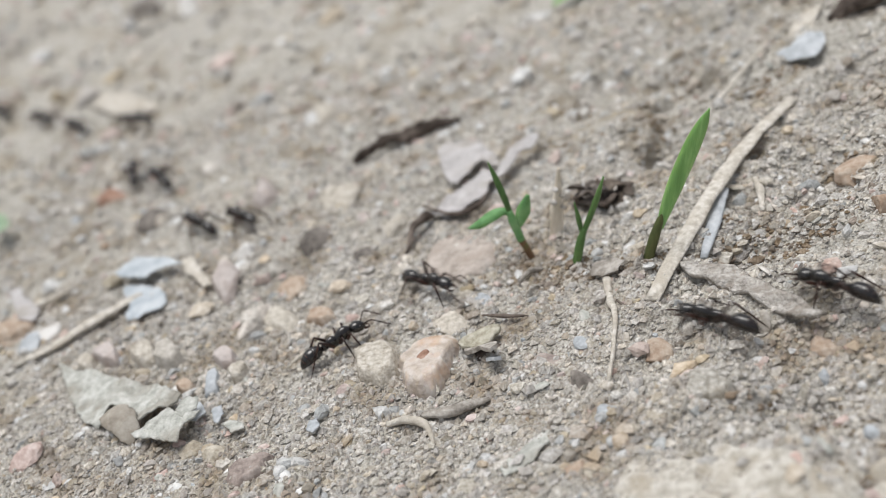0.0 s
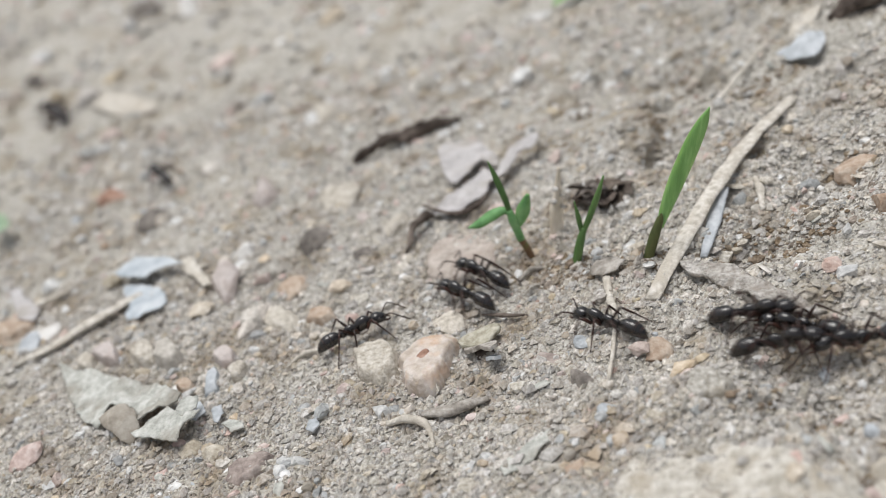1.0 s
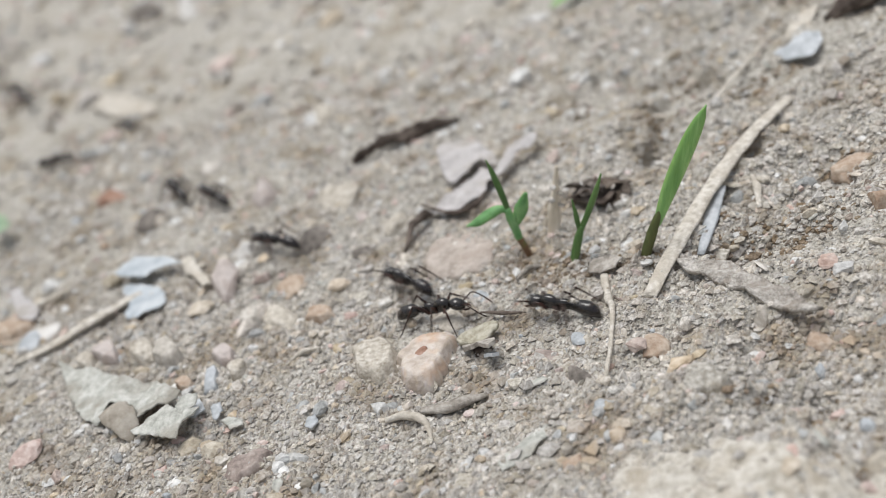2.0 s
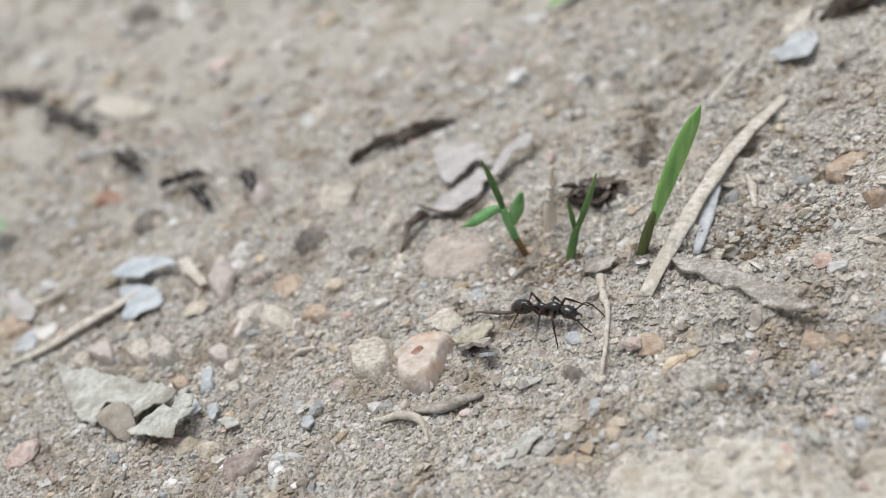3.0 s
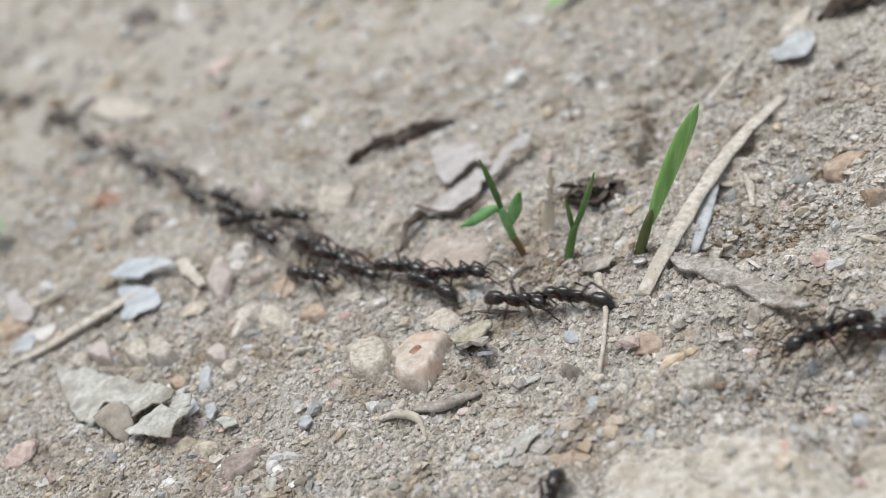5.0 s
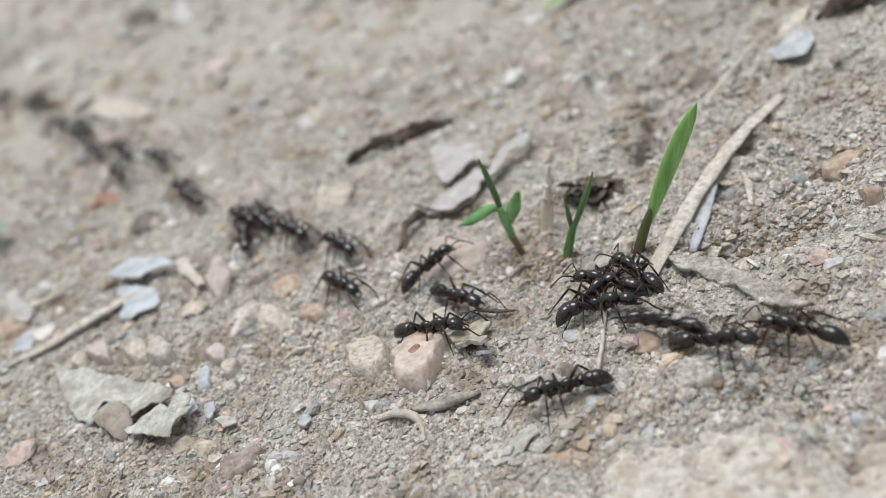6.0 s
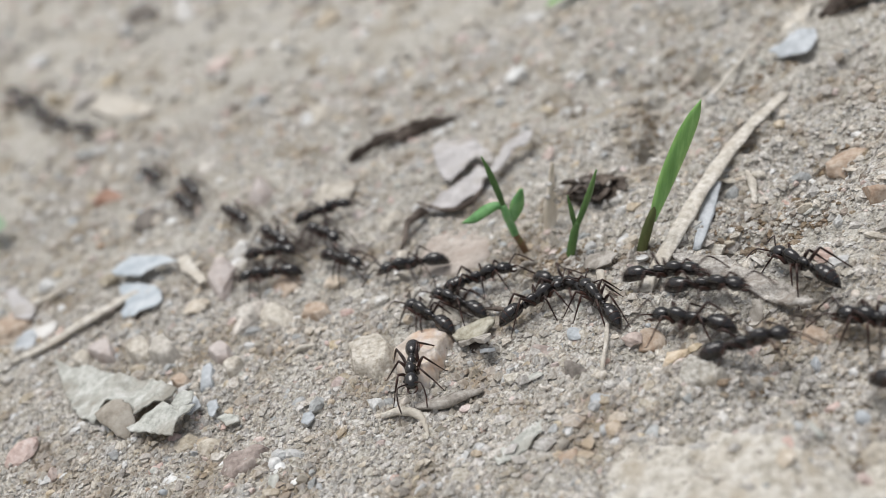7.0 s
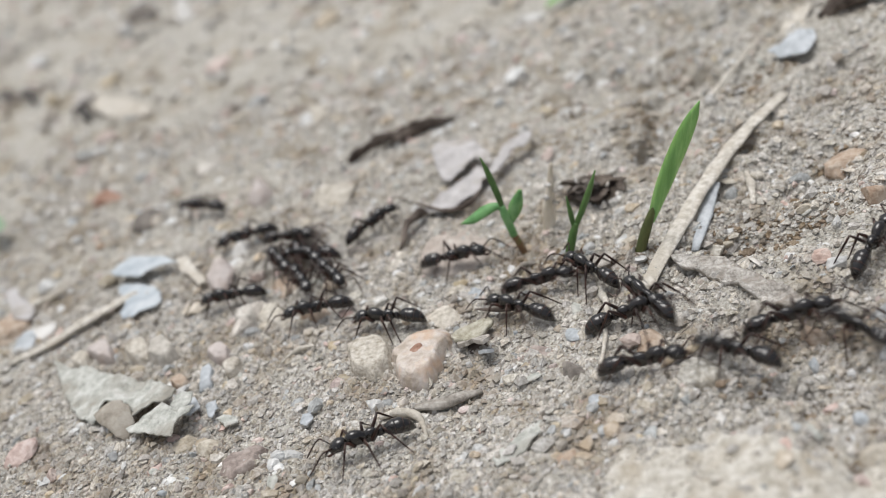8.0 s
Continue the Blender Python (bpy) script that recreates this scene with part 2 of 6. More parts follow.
def height(x, y, fine=True):
    """The ground's height in metres: the slope, its lumps and, if fine, its crumbs."""
    x, y = np.asarray(x, float), np.asarray(y, float)
    bank = 1 / (1 + np.exp(np.clip(-(x - 0.022 - 0.15 * y) / 0.008, -60, 60)))
    far = np.maximum(np.abs(x), np.abs(y))
    back = np.clip((y + 0.4 * np.abs(x) - 0.05) / 0.1, 0, 1)
    rough = 0.65 + 1.5 * bank + 1.6 * back
    z = lie(x, y) + 0.0009 * rough * smooth_noise(x / 0.021, y / 0.021, 1) + 0.0006 * rough * smooth_noise(x / 0.009, y / 0.009, 2)
    flat = 1 - 0.75 * crust(x, y)
    z = z + 0.0018 * bank * flat * (0.4 - np.abs(smooth_noise(x / 0.0075, y / 0.0040, 8)))
    ridge = 1 - 2 * np.abs(smooth_noise(x / 0.0046, y / 0.0046, 3))
    z = z + 0.00032 * rough * flat * ridge
    for hx, hy, wide, deep in HOLLOWS:
        z = z - 2.0 * deep * np.exp(-(((x - hx) / wide) ** 2 + ((y - hy) / (wide * 1.3)) ** 2)) * (1 + 0.6 * smooth_noise(x / 0.003, y / 0.003, 31))
    z = z + 0.0006 * crust(x, y)
    z = z + np.clip(far - 0.5, 0, 8) * 0.03 * smooth_noise(x / 0.9, y / 0.9, 7)
    if fine:
        near = np.clip(1.7 - far / 0.14, 0, 1) * flat
        bend_x, bend_y = x + 0.0004 * smooth_noise(x / 0.0009, y / 0.0009, 6), y + 0.0004 * smooth_noise(x / 0.0009, y / 0.0009, 9)
        patch = 0.9 + 0.35 * smooth_noise(x / 0.007, y / 0.007, 13)
        z = z + near * (0.00030 * (0.5 - np.abs(smooth_noise(x / 0.0023, y / 0.0023, 4))) + patch * (0.00060 * (crumbly(bend_x / 0.0021, bend_y / 0.0017, 5) - 0.6) + 0.00034 * (crumbly(bend_x / 0.0009, bend_y / 0.0008, 15) - 0.6)))
    return z


# ---- mesh helpers ----
def mesh_object(name, bm, mat, smooth=True):
    me = bpy.data.meshes.new(name)
    bm.to_mesh(me)
    bm.free()
    for poly in me.polygons:
        poly.use_smooth = smooth
    me.materials.append(mat)
    return new(name, me)


def part(name, bm, mat, parent, label="", smooth=True):
    """Links a bmesh as one mesh object under a thing or under a part."""
    ob = mesh_object(name, bm, mat, smooth)
    ob.parent = parent
    return tagged(ob, label=label)


def loft(bm, spine, radii, n=10, flat=None):
    """A closed tube along a spine of points, with a half width and half height at each."""
    spine = [Vector(p) for p in spine]
    rings = []
    for i, p in enumerate(spine):
        ahead = (spine[min(i + 1, len(spine) - 1)] - spine[max(i - 1, 0)]).normalized()
        up = Vector(flat) if flat else Vector((0, 0, 1))
        side = ahead.cross(up)
        side = side.normalized() if side.length > 1e-6 else Vector((0, 1, 0))
        above = side.cross(ahead)
        w, h = radii[i] if isinstance(radii[i], tuple) else (radii[i], radii[i])
        rings.append([bm.verts.new(p + side * w * math.cos(2 * math.pi * k / n) + above * h * math.sin(2 * math.pi * k / n)) for k in range(n)])
    for a, b in zip(rings, rings[1:]):
        for k in range(n):
            bm.faces.new((a[k], a[(k + 1) % n], b[(k + 1) % n], b[k]))
    bm.faces.new(rings[0][::-1])
    bm.faces.new(rings[-1])
    return bm


def smooth_line(points, steps=4):
    """A Catmull-Rom line through the points."""
    p = [Vector(q) for q in points]
    p = [2 * p[0] - p[1]] + p + [2 * p[-1] - p[-2]]
    line = []
    for i in range(1, len(p) - 2):
        for s in range(steps):
            t = s / steps
            line.append(0.5 * (2 * p[i] + (p[i + 1] - p[i - 1]) * t + (2 * p[i - 1] - 5 * p[i] + 4 * p[i + 1] - p[i + 2]) * t * t
                               + (3 * p[i] - p[i - 1] - 3 * p[i + 1] + p[i + 2]) * t ** 3))
    return line + [p[-2]]


def spread(values, count):
    """The values (numbers or pairs), stretched evenly over count places."""
    at = np.linspace(0, len(values) - 1, count)
    if isinstance(values[0], tuple):
        cols = [np.interp(at, range(len(values)), [v[k] for v in values]) for k in range(2)]
        return [tuple(map(float, c)) for c in zip(*cols)]
    return list(map(float, np.interp(at, range(len(values)), values)))


def on_ground(x, y, lift=0.0):
    return (x, y, float(height(x, y)) + lift)


def stone_mesh(seed, dims, facets=9, sub=4, rough=1.4):
    """A broken stone: a ball cut by blunt planes, with a pitted, uneven skin."""
    rng = random.Random(seed)
    bm = bmesh.new()
    bmesh.ops.create_icosphere(bm, subdivisions=sub, radius=1)
    cuts = [(Vector((rng.gauss(0, 1), rng.gauss(0, 1), rng.gauss(0, 1))).normalized(), rng.uniform(0.5, 0.85)) for _ in range(facets)]
    off = Vector((seed * 1.37, seed * 0.71, -seed * 0.53))
    for v in bm.verts:
        p = v.co.copy()
        for n, d in cuts:
            over = p.dot(n) - d
            if over > 0:
                p -= n * over * 0.96
        p *= 1 + rough * (0.10 * noise.noise(p * 1.7 + off) + 0.07 * noise.noise(p * 4.1 - off) + 0.035 * noise.noise(p * 9 + off))
        v.co = Vector((p.x * dims[0], p.y * dims[1], p.z * dims[2])) / 1.7
    return bm


def flake_mesh(seed, outline, thick, curl, bumps=0.0005, rings=7):
    """A thin dry sheet with a given outline (x, y in metres round its middle), curled by the function curl(x, y)."""
    loop = [Vector((x, y, 0)) for x, y in outline]
    soft_line = smooth_line(loop[-1:] + loop + loop[:2], 6)[6:-6]
    straight = [a.lerp(b, k / 6) for a, b in zip(loop, loop[1:] + loop[:1]) for k in range(6)]
    fine = []
    for q in [a.lerp(b, 0.4) for a, b in zip(straight, soft_line)]:
        jag = 1 + 0.07 * noise.noise(Vector((q.x * 500, q.y * 500, seed))) + 0.06 * noise.noise(Vector((q.x * 1700, q.y * 1700, -seed)))
        fine.append(q * jag)
    bm = bmesh.new()
    sides = []
    for side in (1, -1):
        def up(q):
            z = curl(q.x, q.y) + bumps * noise.noise(Vector((q.x * 260, q.y * 260, seed * 3.1))) + bumps * 0.4 * noise.noise(Vector((q.x * 800, q.y * 800, seed)))
            return Vector((q.x, q.y, z + side * thick / 2))
        middle = bm.verts.new(up(Vector((0, 0, 0))))
        loops = [[bm.verts.new(up(q * (r / rings))) for q in fine] for r in range(1, rings + 1)]
        n = len(fine)
        for k in range(n):
            f = (middle, loops[0][k], loops[0][(k + 1) % n])
            bm.faces.new(f if side > 0 else f[::-1])
            for a, b in zip(loops, loops[1:]):
                f = (a[k], b[k], b[(k + 1) % n], a[(k + 1) % n])
                bm.faces.new(f if side > 0 else f[::-1])
        sides.append(loops[-1])
    n = len(fine)
    for k in range(n):
        bm.faces.new((sides[0][k], sides[1][k], sides[1][(k + 1) % n], sides[0][(k + 1) % n]))
    return bm


def boulder_mesh(seed, outline, tall, facets=8, rough=1.0):
    """A broken stone with a given outline (x, y in metres round its middle), flat-faced on top and sunk a little below its outline."""
    rng = random.Random(seed)
    loop = [Vector((x, y, 0)) for x, y in outline]
    edge = [a.lerp(b, k / 6) for a, b in zip(loop, loop[1:] + loop[:1]) for k in range(6)]
    edge = [q + 0.00030 * rough * noise.noise(q * 700 + Vector((seed, 0, 0))) * q.normalized() + 0.00014 * rough * noise.noise(q * 2500) * q.normalized() for q in edge]
    wide = sum(p.length for p in edge) / len(edge)
    cuts = []
    for k in range(facets):
        a = 6.283 * (k + rng.uniform(-0.3, 0.3)) / facets
        n = Vector((math.cos(a), math.sin(a), rng.uniform(0.9, 2.4))).normalized()
        cuts.append((n, n.dot(Vector((math.cos(a) * wide * 0.88, math.sin(a) * wide * 0.88, tall * rng.uniform(0.75, 0.95))))))
    bm = bmesh.new()

    def placed(q, z):
        p = Vector((q.x, q.y, z))
        for n, d in cuts:
            over = p.dot(n) - d
            if over > 0:
                p.z -= 0.9 * over / n.z
        grain = Vector((q.x * 700, q.y * 700, seed))
        p.z += rough * (0.00022 * noise.noise(grain * 0.4) + 0.00009 * noise.noise(grain * 1.7) + 0.00005 * noise.noise(grain * 5))
        return bm.verts.new(p)

    top = placed(Vector((0, 0, 0)), tall)
    rings = [[placed(q * (r / 14), tall * min(1.0, (1 - r / 14) / 0.2) ** 0.7) for q in edge] for r in range(1, 15)]
    rings.append([bm.verts.new((q.x * 0.92, q.y * 0.92, -0.0022)) for q in edge])
    n = len(edge)
    for k in range(n):
        bm.faces.new((top, rings[0][k], rings[0][(k + 1) % n]))
        for a, b in zip(rings, rings[1:]):
            bm.faces.new((a[k], b[k], b[(k + 1) % n], a[(k + 1) % n]))
    bmesh.ops.recalc_face_normals(bm, faces=bm.faces)
    return bm


def sheet_mesh(seed, outline, thick, curl, bumps=0.0004, cell=0.00045, jag=0.00026):
    """A thin sheet of any outline (x, y in metres), its edge finely torn, raised by curl(x, y) and crumpled."""
    loop = [Vector(p) for p in outline]
    edge = []
    for a, b in zip(loop, loop[1:] + loop[:1]):
        n = max(1, round((b - a).length / cell))
        for k in range(n):
            q = a.lerp(b, k / n)
            edge.append(q + jag * Vector(noise.noise_vector(Vector((q.x * 900, q.y * 900, seed)))[:2]) + 0.7 * jag * Vector(noise.noise_vector(Vector((q.x * 2600, q.y * 2600, -seed)))[:2]))
    xs, ys = [p.x for p in edge], [p.y for p in edge]
    ex, ey = np.array(xs), np.array(ys)
    inner = []
    for i in range(int((max(xs) - min(xs)) / cell) + 1):
        for j in range(int((max(ys) - min(ys)) / cell) + 1):
            q = Vector((min(xs) + (i + 0.5 * (j % 2)) * cell, min(ys) + j * cell))
            inside = False
            for a, b in zip(edge, edge[1:] + edge[:1]):
                if (a.y > q.y) != (b.y > q.y) and q.x < (b.x - a.x) * (q.y - a.y) / (b.y - a.y) + a.x:
                    inside = not inside
            if inside and np.min(np.hypot(ex - q.x, ey - q.y)) > 0.45 * cell:
                inner.append(q)
    n = len(edge)
    points, _, faces, *_ = geometry.delaunay_2d_cdt(edge + inner, [(k, (k + 1) % n) for k in range(n)], [], 1, 1e-7)
    bm = bmesh.new()
    layers = []
    for side in (1, -1):
        layers.append([bm.verts.new((q.x, q.y, curl(q.x, q.y) + bumps * noise.noise(Vector((q.x * 230, q.y * 230, seed * 3.1))) + 0.35 * bumps * noise.noise(Vector((q.x * 900, q.y * 900, seed))) + side * thick / 2)) for q in points])
        for f in faces:
            bm.faces.new([layers[-1][k] for k in (f if side > 0 else f[::-1])])
    place = {v: k for k, v in enumerate(layers[0])}
    for e in [e for e in bm.edges if e.is_boundary and e.verts[0] in place]:
        a, b = (place[v] for v in e.verts)
        bm.faces.new((layers[0][a], layers[0][b], layers[1][b], layers[1][a]))
    bmesh.ops.recalc_face_normals(bm, faces=bm.faces)
    return bm


def blade_mesh(points, widths, across, thick, fold=0.25, steps=8):
    """A leaf blade along a line; across is the way of its width, fold the depth of its midrib groove."""
    line = smooth_line(points, steps)
    wide = [max(0.00005, p.x) for p in smooth_line([(w, 0, 0) for w in spread(widths, len(points))], steps)]
    across = Vector(across).normalized()
    bm = bmesh.new()
    rows = []
    for i, p in enumerate(line):
        ahead = (line[min(i + 1, len(line) - 1)] - line[max(i - 1, 0)]).normalized()
        side = (across - ahead * across.dot(ahead)).normalized()
        out = ahead.cross(side)
        row = []
        for face in (1, -1):
            for s in ((-1, -0.5, 0, 0.5, 1) if face > 0 else (1, 0.5, 0, -0.5, -1)):
                edge = 1 if abs(s) < 0.9 else 0.35
                row.append(bm.verts.new(p + side * wide[i] * s / 2 + out * (face * thick / 2 * edge + fold * wide[i] * (abs(s) - 0.5) * 0.5)))
        rows.append(row)
    for a, b in zip(rows, rows[1:]):
        for k in range(10):
            bm.faces.new((a[k], a[(k + 1) % 10], b[(k + 1) % 10], b[k]))
    bm.faces.new(rows[0][::-1])
    bm.faces.new(rows[-1])
    bmesh.ops.recalc_face_normals(bm, faces=bm.faces)
    return bm


# ---- ground ----
def axis(low, high, step, end, growth=1.2):
    """Evenly spaced lines from low to high, then ever wider ones out to end."""
    core = list(np.arange(low, high, step))
    up, down, d = [core[-1]], [core[0]], step
    while up[-1] < end:
        d *= growth
        up.append(up[-1] + d)
        down.append(down[-1] - d)
    return np.array(down[:0:-1] + core + up[1:])


def ground_sheet():
    xs, ys = axis(-0.090, 0.074, 0.00024, 60), axis(-0.070, 0.085, 0.00025, 60, 1.12)
    gx, gy = np.meshgrid(xs, ys)
    verts = np.stack([gx.ravel(), gy.ravel(), height(gx.ravel(), gy.ravel())], 1)
    nx, ny = len(xs), len(ys)
    i = (np.arange(ny - 1)[:, None] * nx + np.arange(nx - 1)[None, :]).ravel()
    quads = np.stack([i, i + 1, i + nx + 1, i + nx], 1)
    me = bpy.data.meshes.new("ground")
    me.vertices.add(len(verts))
    me.vertices.foreach_set("co", verts.astype(np.float32).ravel())
    me.loops.add(quads.size)
    me.loops.foreach_set("vertex_index", quads.ravel().astype(np.int32))
    me.polygons.add(len(quads))
    me.polygons.foreach_set("loop_start", np.arange(0, quads.size, 4, dtype=np.int32))
    me.polygons.foreach_set("use_smooth", np.ones(len(quads), bool))
    me.update()
    me.validate()
    me.materials.append(M_SOIL)
    return tagged(new("ground", me), "pale dry sandy soil sloping under the ant trail", "ground", kind="structure")


ground_sheet()


def crust_slab():
    """The hard pale crust at the low edge of the bank: a thin raised slab with a ragged broken edge."""
    gx, gy = np.meshgrid(np.arange(0.011, 0.060, 0.0003), np.arange(-0.080, -0.044, 0.0003))
    cover = crust(gx, gy)
    lumps = 0.00035 * smooth_noise(gx / 0.004, gy / 0.003, 41) + 0.00016 * smooth_noise(gx / 0.0011, gy / 0.0011, 42) + 0.00042 * (crumbly(gx / 0.0014, gy / 0.0010, 44) - 0.6) - 0.0010 * np.clip(smooth_noise(gx / 0.0009, gy / 0.0007, 45) - 0.45, 0, 1) - 0.00028 * np.clip(0.10 - np.abs(smooth_noise(gx / 0.0075, gy / 0.0060, 43)), 0, 1) * 10
    gz = height(gx, gy, False) + 0.0001 + lumps * cover + 0.0008 * (cover - 0.62)
    bm = bmesh.new()
    rows = [[bm.verts.new((float(gx[i, j]), float(gy[i, j]), float(gz[i, j]))) if cover[i, j] > 0.04 else None for j in range(gx.shape[1])] for i in range(gx.shape[0])]
    for a, b in zip(rows, rows[1:]):
        for k in range(len(a) - 1):
            corners = (a[k], a[k + 1], b[k + 1], b[k])
            if None not in corners:
                bm.faces.new(corners)
    ob = mesh_object("soil_crust", bm, M_CRUST)
    return tagged(ob, "smooth pale hard crust of dried soil at the bank's foot", "soil", kind="structure")


crust_slab()


def strew(name, label, sets, seed, sub, sink, spots=(), clumps=(), mat=M_CRUMB):
    """Loose grains past counting, in drifts: sets of (number, x range, y range, size, spread of sizes), rings round the spots (x, y, radius), and clumps (number, x, y, half width, half depth, size)."""
    rng = np.random.RandomState(seed)
    bm = bmesh.new()
    bmesh.ops.create_icosphere(bm, subdivisions=max(sub, 1), radius=1)
    ball = np.array([v.co[:] for v in bm.verts])
    tris = np.array([[v.index for v in f.verts] for f in bm.faces])
    bm.free()
    if sub == 0:
        ball = np.array(((1, 0, 0), (-1, 0, 0), (0, 1, 0), (0, -1, 0), (0, 0, 1), (0, 0, -1)), float)
        tris = np.array([[a, b, c] if (a % 2 + b % 2 + c % 2) % 2 == 0 else [a, c, b] for a in (0, 1) for b in (2, 3) for c in (4, 5)])
    x = np.concatenate([np.zeros(0)] + [rng.uniform(*xr, n) for n, xr, yr, s, d in sets])
    y = np.concatenate([np.zeros(0)] + [rng.uniform(*yr, n) for n, xr, yr, s, d in sets])
    size = np.concatenate([np.zeros(0)] + [np.clip(rng.lognormal(math.log(s), d, n), s * 0.45, s * 2.6) for n, xr, yr, s, d in sets])
    drift = smooth_noise(x / 0.006, y / 0.006, 11) + 0.7 * smooth_noise(x / 0.018, y / 0.018, 12)
    keep = (rng.uniform(-1.2, 1.0, len(x)) < drift + 0.55) & (rng.uniform(0, 1, len(x)) > 0.5 * crust(x, y))
    x, y, size = x[keep], y[keep], size[keep]
    for sx, sy, r in spots:
        n = int(50 + 26000 * r)
        a, d = rng.uniform(0, 6.28, n), r * rng.uniform(0.55, 1.2, n)
        x, y = np.concatenate([x, sx + d * np.cos(a)]), np.concatenate([y, sy + d * np.sin(a)])
        size = np.concatenate([size, np.clip(rng.lognormal(math.log(0.00026), 0.45, n), 0.0001, 0.0007)])
    for n, cx, cy, wide, deep, s in clumps:
        x, y = np.concatenate([x, rng.normal(cx, wide, n)]), np.concatenate([y, rng.normal(cy, deep, n)])
        size = np.concatenate([size, np.clip(rng.lognormal(math.log(s), 0.4, n), s * 0.45, s * 2.6)])
    z = height(x, y) + size * rng.uniform(-0.35 - sink, 0.45 - sink, len(x))
    shape = ball[None] * (1 + rng.uniform(-0.38, 0.38, (len(x), len(ball), 1)) / max(sub, 0.8))
    if sub > 1:
        for k in range(4):
            n = rng.normal(size=(len(x), 1, 3))
            n = n / np.linalg.norm(n, axis=2, keepdims=True)
            over = np.clip((shape * n).sum(2, keepdims=True) - 0.6, 0, None)
            shape = shape - n * over
    shape = shape * size[:, None, None] * rng.uniform(0.6, 1.35, (len(x), 1, 3))
    turn = rng.uniform(0, 6.28, len(x))
    c, s = np.cos(turn)[:, None], np.sin(turn)[:, None]
    px = shape[..., 0] * c - shape[..., 1] * s
    py = shape[..., 0] * s + shape[..., 1] * c + y[:, None]
    verts = np.stack([px + x[:, None], py, shape[..., 2] * 0.75 + z[:, None] + SLOPE * px], -1).reshape(-1, 3)
    faces = (tris[None] + (np.arange(len(x)) * len(ball))[:, None, None]).reshape(-1, 3)
    me = bpy.data.meshes.new(name)
    me.from_pydata(verts, [], faces)
    me.materials.append(mat)
    tagged(new(name, me), label, "soil", kind="stuff")


STONES = []


def stone(x, y, dims, seed, mat, label, turn=0, sink=0.3, name="stone", tilt=(0, 0), facets=7):
    ob = mesh_object(name, stone_mesh(seed, dims, facets, 4, 0.8), mat)
    z = float(height(x, y, False))
    ob.matrix_basis = pose(x, y, z + dims[2] * (0.36 - sink), tilt[0], tilt[1] - lean(x), turn)
    STONES.append((x, y, 0.27 * (dims[0] + dims[1])))
    return tagged(ob, label, "stone")


# ---- stones that stand out ----
def quartz():
    ob = new("stone")
    part("rock", boulder_mesh(21, [(-0.0002, 0.0050), (0.0014, 0.0058), (0.0034, 0.0052), (0.0040, 0.0035), (0.0034, 0.0012), (0.0023, -0.0015), (0.0017, -0.0035), (0.0006, -0.0049), (-0.0011, -0.0049), (-0.0024, -0.0037), (-0.0033, -0.0012), (-0.0037, 0.0016), (-0.0020, 0.0034)], 0.0021, 9, 1.6), M_QUARTZ, ob)
    part("pit", stone_mesh(28, (0.0017, 0.0024, 0.0007), 9, 3), M_RUST, ob, "small rust-red pit in the stone").location = (-0.0003, 0.0002, 0.00205)
    x, y = -0.00245, -0.02614
    ob.matrix_basis = pose(x, y, float(height(x, y, False)) + 0.0001, 0, -lean(x), 0)
    STONES.append((x, y, 0.0042))
    return tagged(ob, "large rosy quartz stone with a reddish pit, half sunk in soil", "stone")


def cream_stone():
    x, y = -0.00876, -0.02383
    ob = mesh_object("stone", boulder_mesh(37, [(-0.0033, 0.0041), (-0.0017, 0.0049), (0.0014, 0.0037), (0.0029, 0.0010), (0.0027, -0.0028), (0.0009, -0.0045), (-0.0011, -0.0031), (-0.0025, -0.0007)], 0.0020, 8, 1.8), M_CREAM)
    ob.matrix_basis = pose(x, y, float(height(x, y, False)) + 0.0001, 0, -lean(x), 0)
    STONES.append((x, y, 0.0034))
    return tagged(ob, "rough cream-coloured stone beside a rosy one", "stone")


def outcrop(x, y, outline, tall, seed, mat, label, facets=6, rough=0.8):
    """A stone with its own outline, set in the ground."""
    ob = mesh_object("stone", boulder_mesh(seed, outline, tall, facets, rough), mat)
    ob.matrix_basis = pose(x, y, float(height(x, y, False)) + 0.0001, 0, -lean(x), 0)
    STONES.append((x, y, 0.5 * sum(math.hypot(*p) for p in outline) / len(outline)))
    return tagged(ob, label, "stone")


quartz()
cream_stone()
outcrop(0.00179, -0.00208, [(-0.0052, -0.0020), (-0.0049, 0.0041), (-0.0032, 0.0071), (0.0004, 0.0067), (0.0038, 0.0041), (0.0055, 0.0007), (0.0048, -0.0037), (0.0027, -0.0056), (-0.0006, -0.0056), (-0.0035, -0.0046)], 0.0007, 410, M_FLAT, "broad flat pinkish grey stone behind the seedlings", 9, 2.2)
stone(-0.01745, 0.02556, (0.00872, 0.01383, 0.00500), 44, M_CREAM, "large pale stone far behind on the soil", turn=-20, sink=0.5)
outcrop(-0.02988, -0.01365, [(-0.0017, 0.0000), (-0.0015, 0.0018), (0.0002, 0.0019), (0.0016, 0.0002), (0.0016, -0.0020), (-0.0002, -0.0018)], 0.0017, 405, M_PINK, "small pinkish stone in a heap of pebbles", 6, 0.5)
outcrop(-0.02733, -0.01775, [(-0.0014, -0.0001), (-0.0009, 0.0014), (0.0005, 0.0018), (0.0014, 0.0002), (0.0008, -0.0015), (-0.0005, -0.0018)], 0.0016, 406, M_CREAM, "small yellowish stone in a heap of pebbles", 6, 0.5)
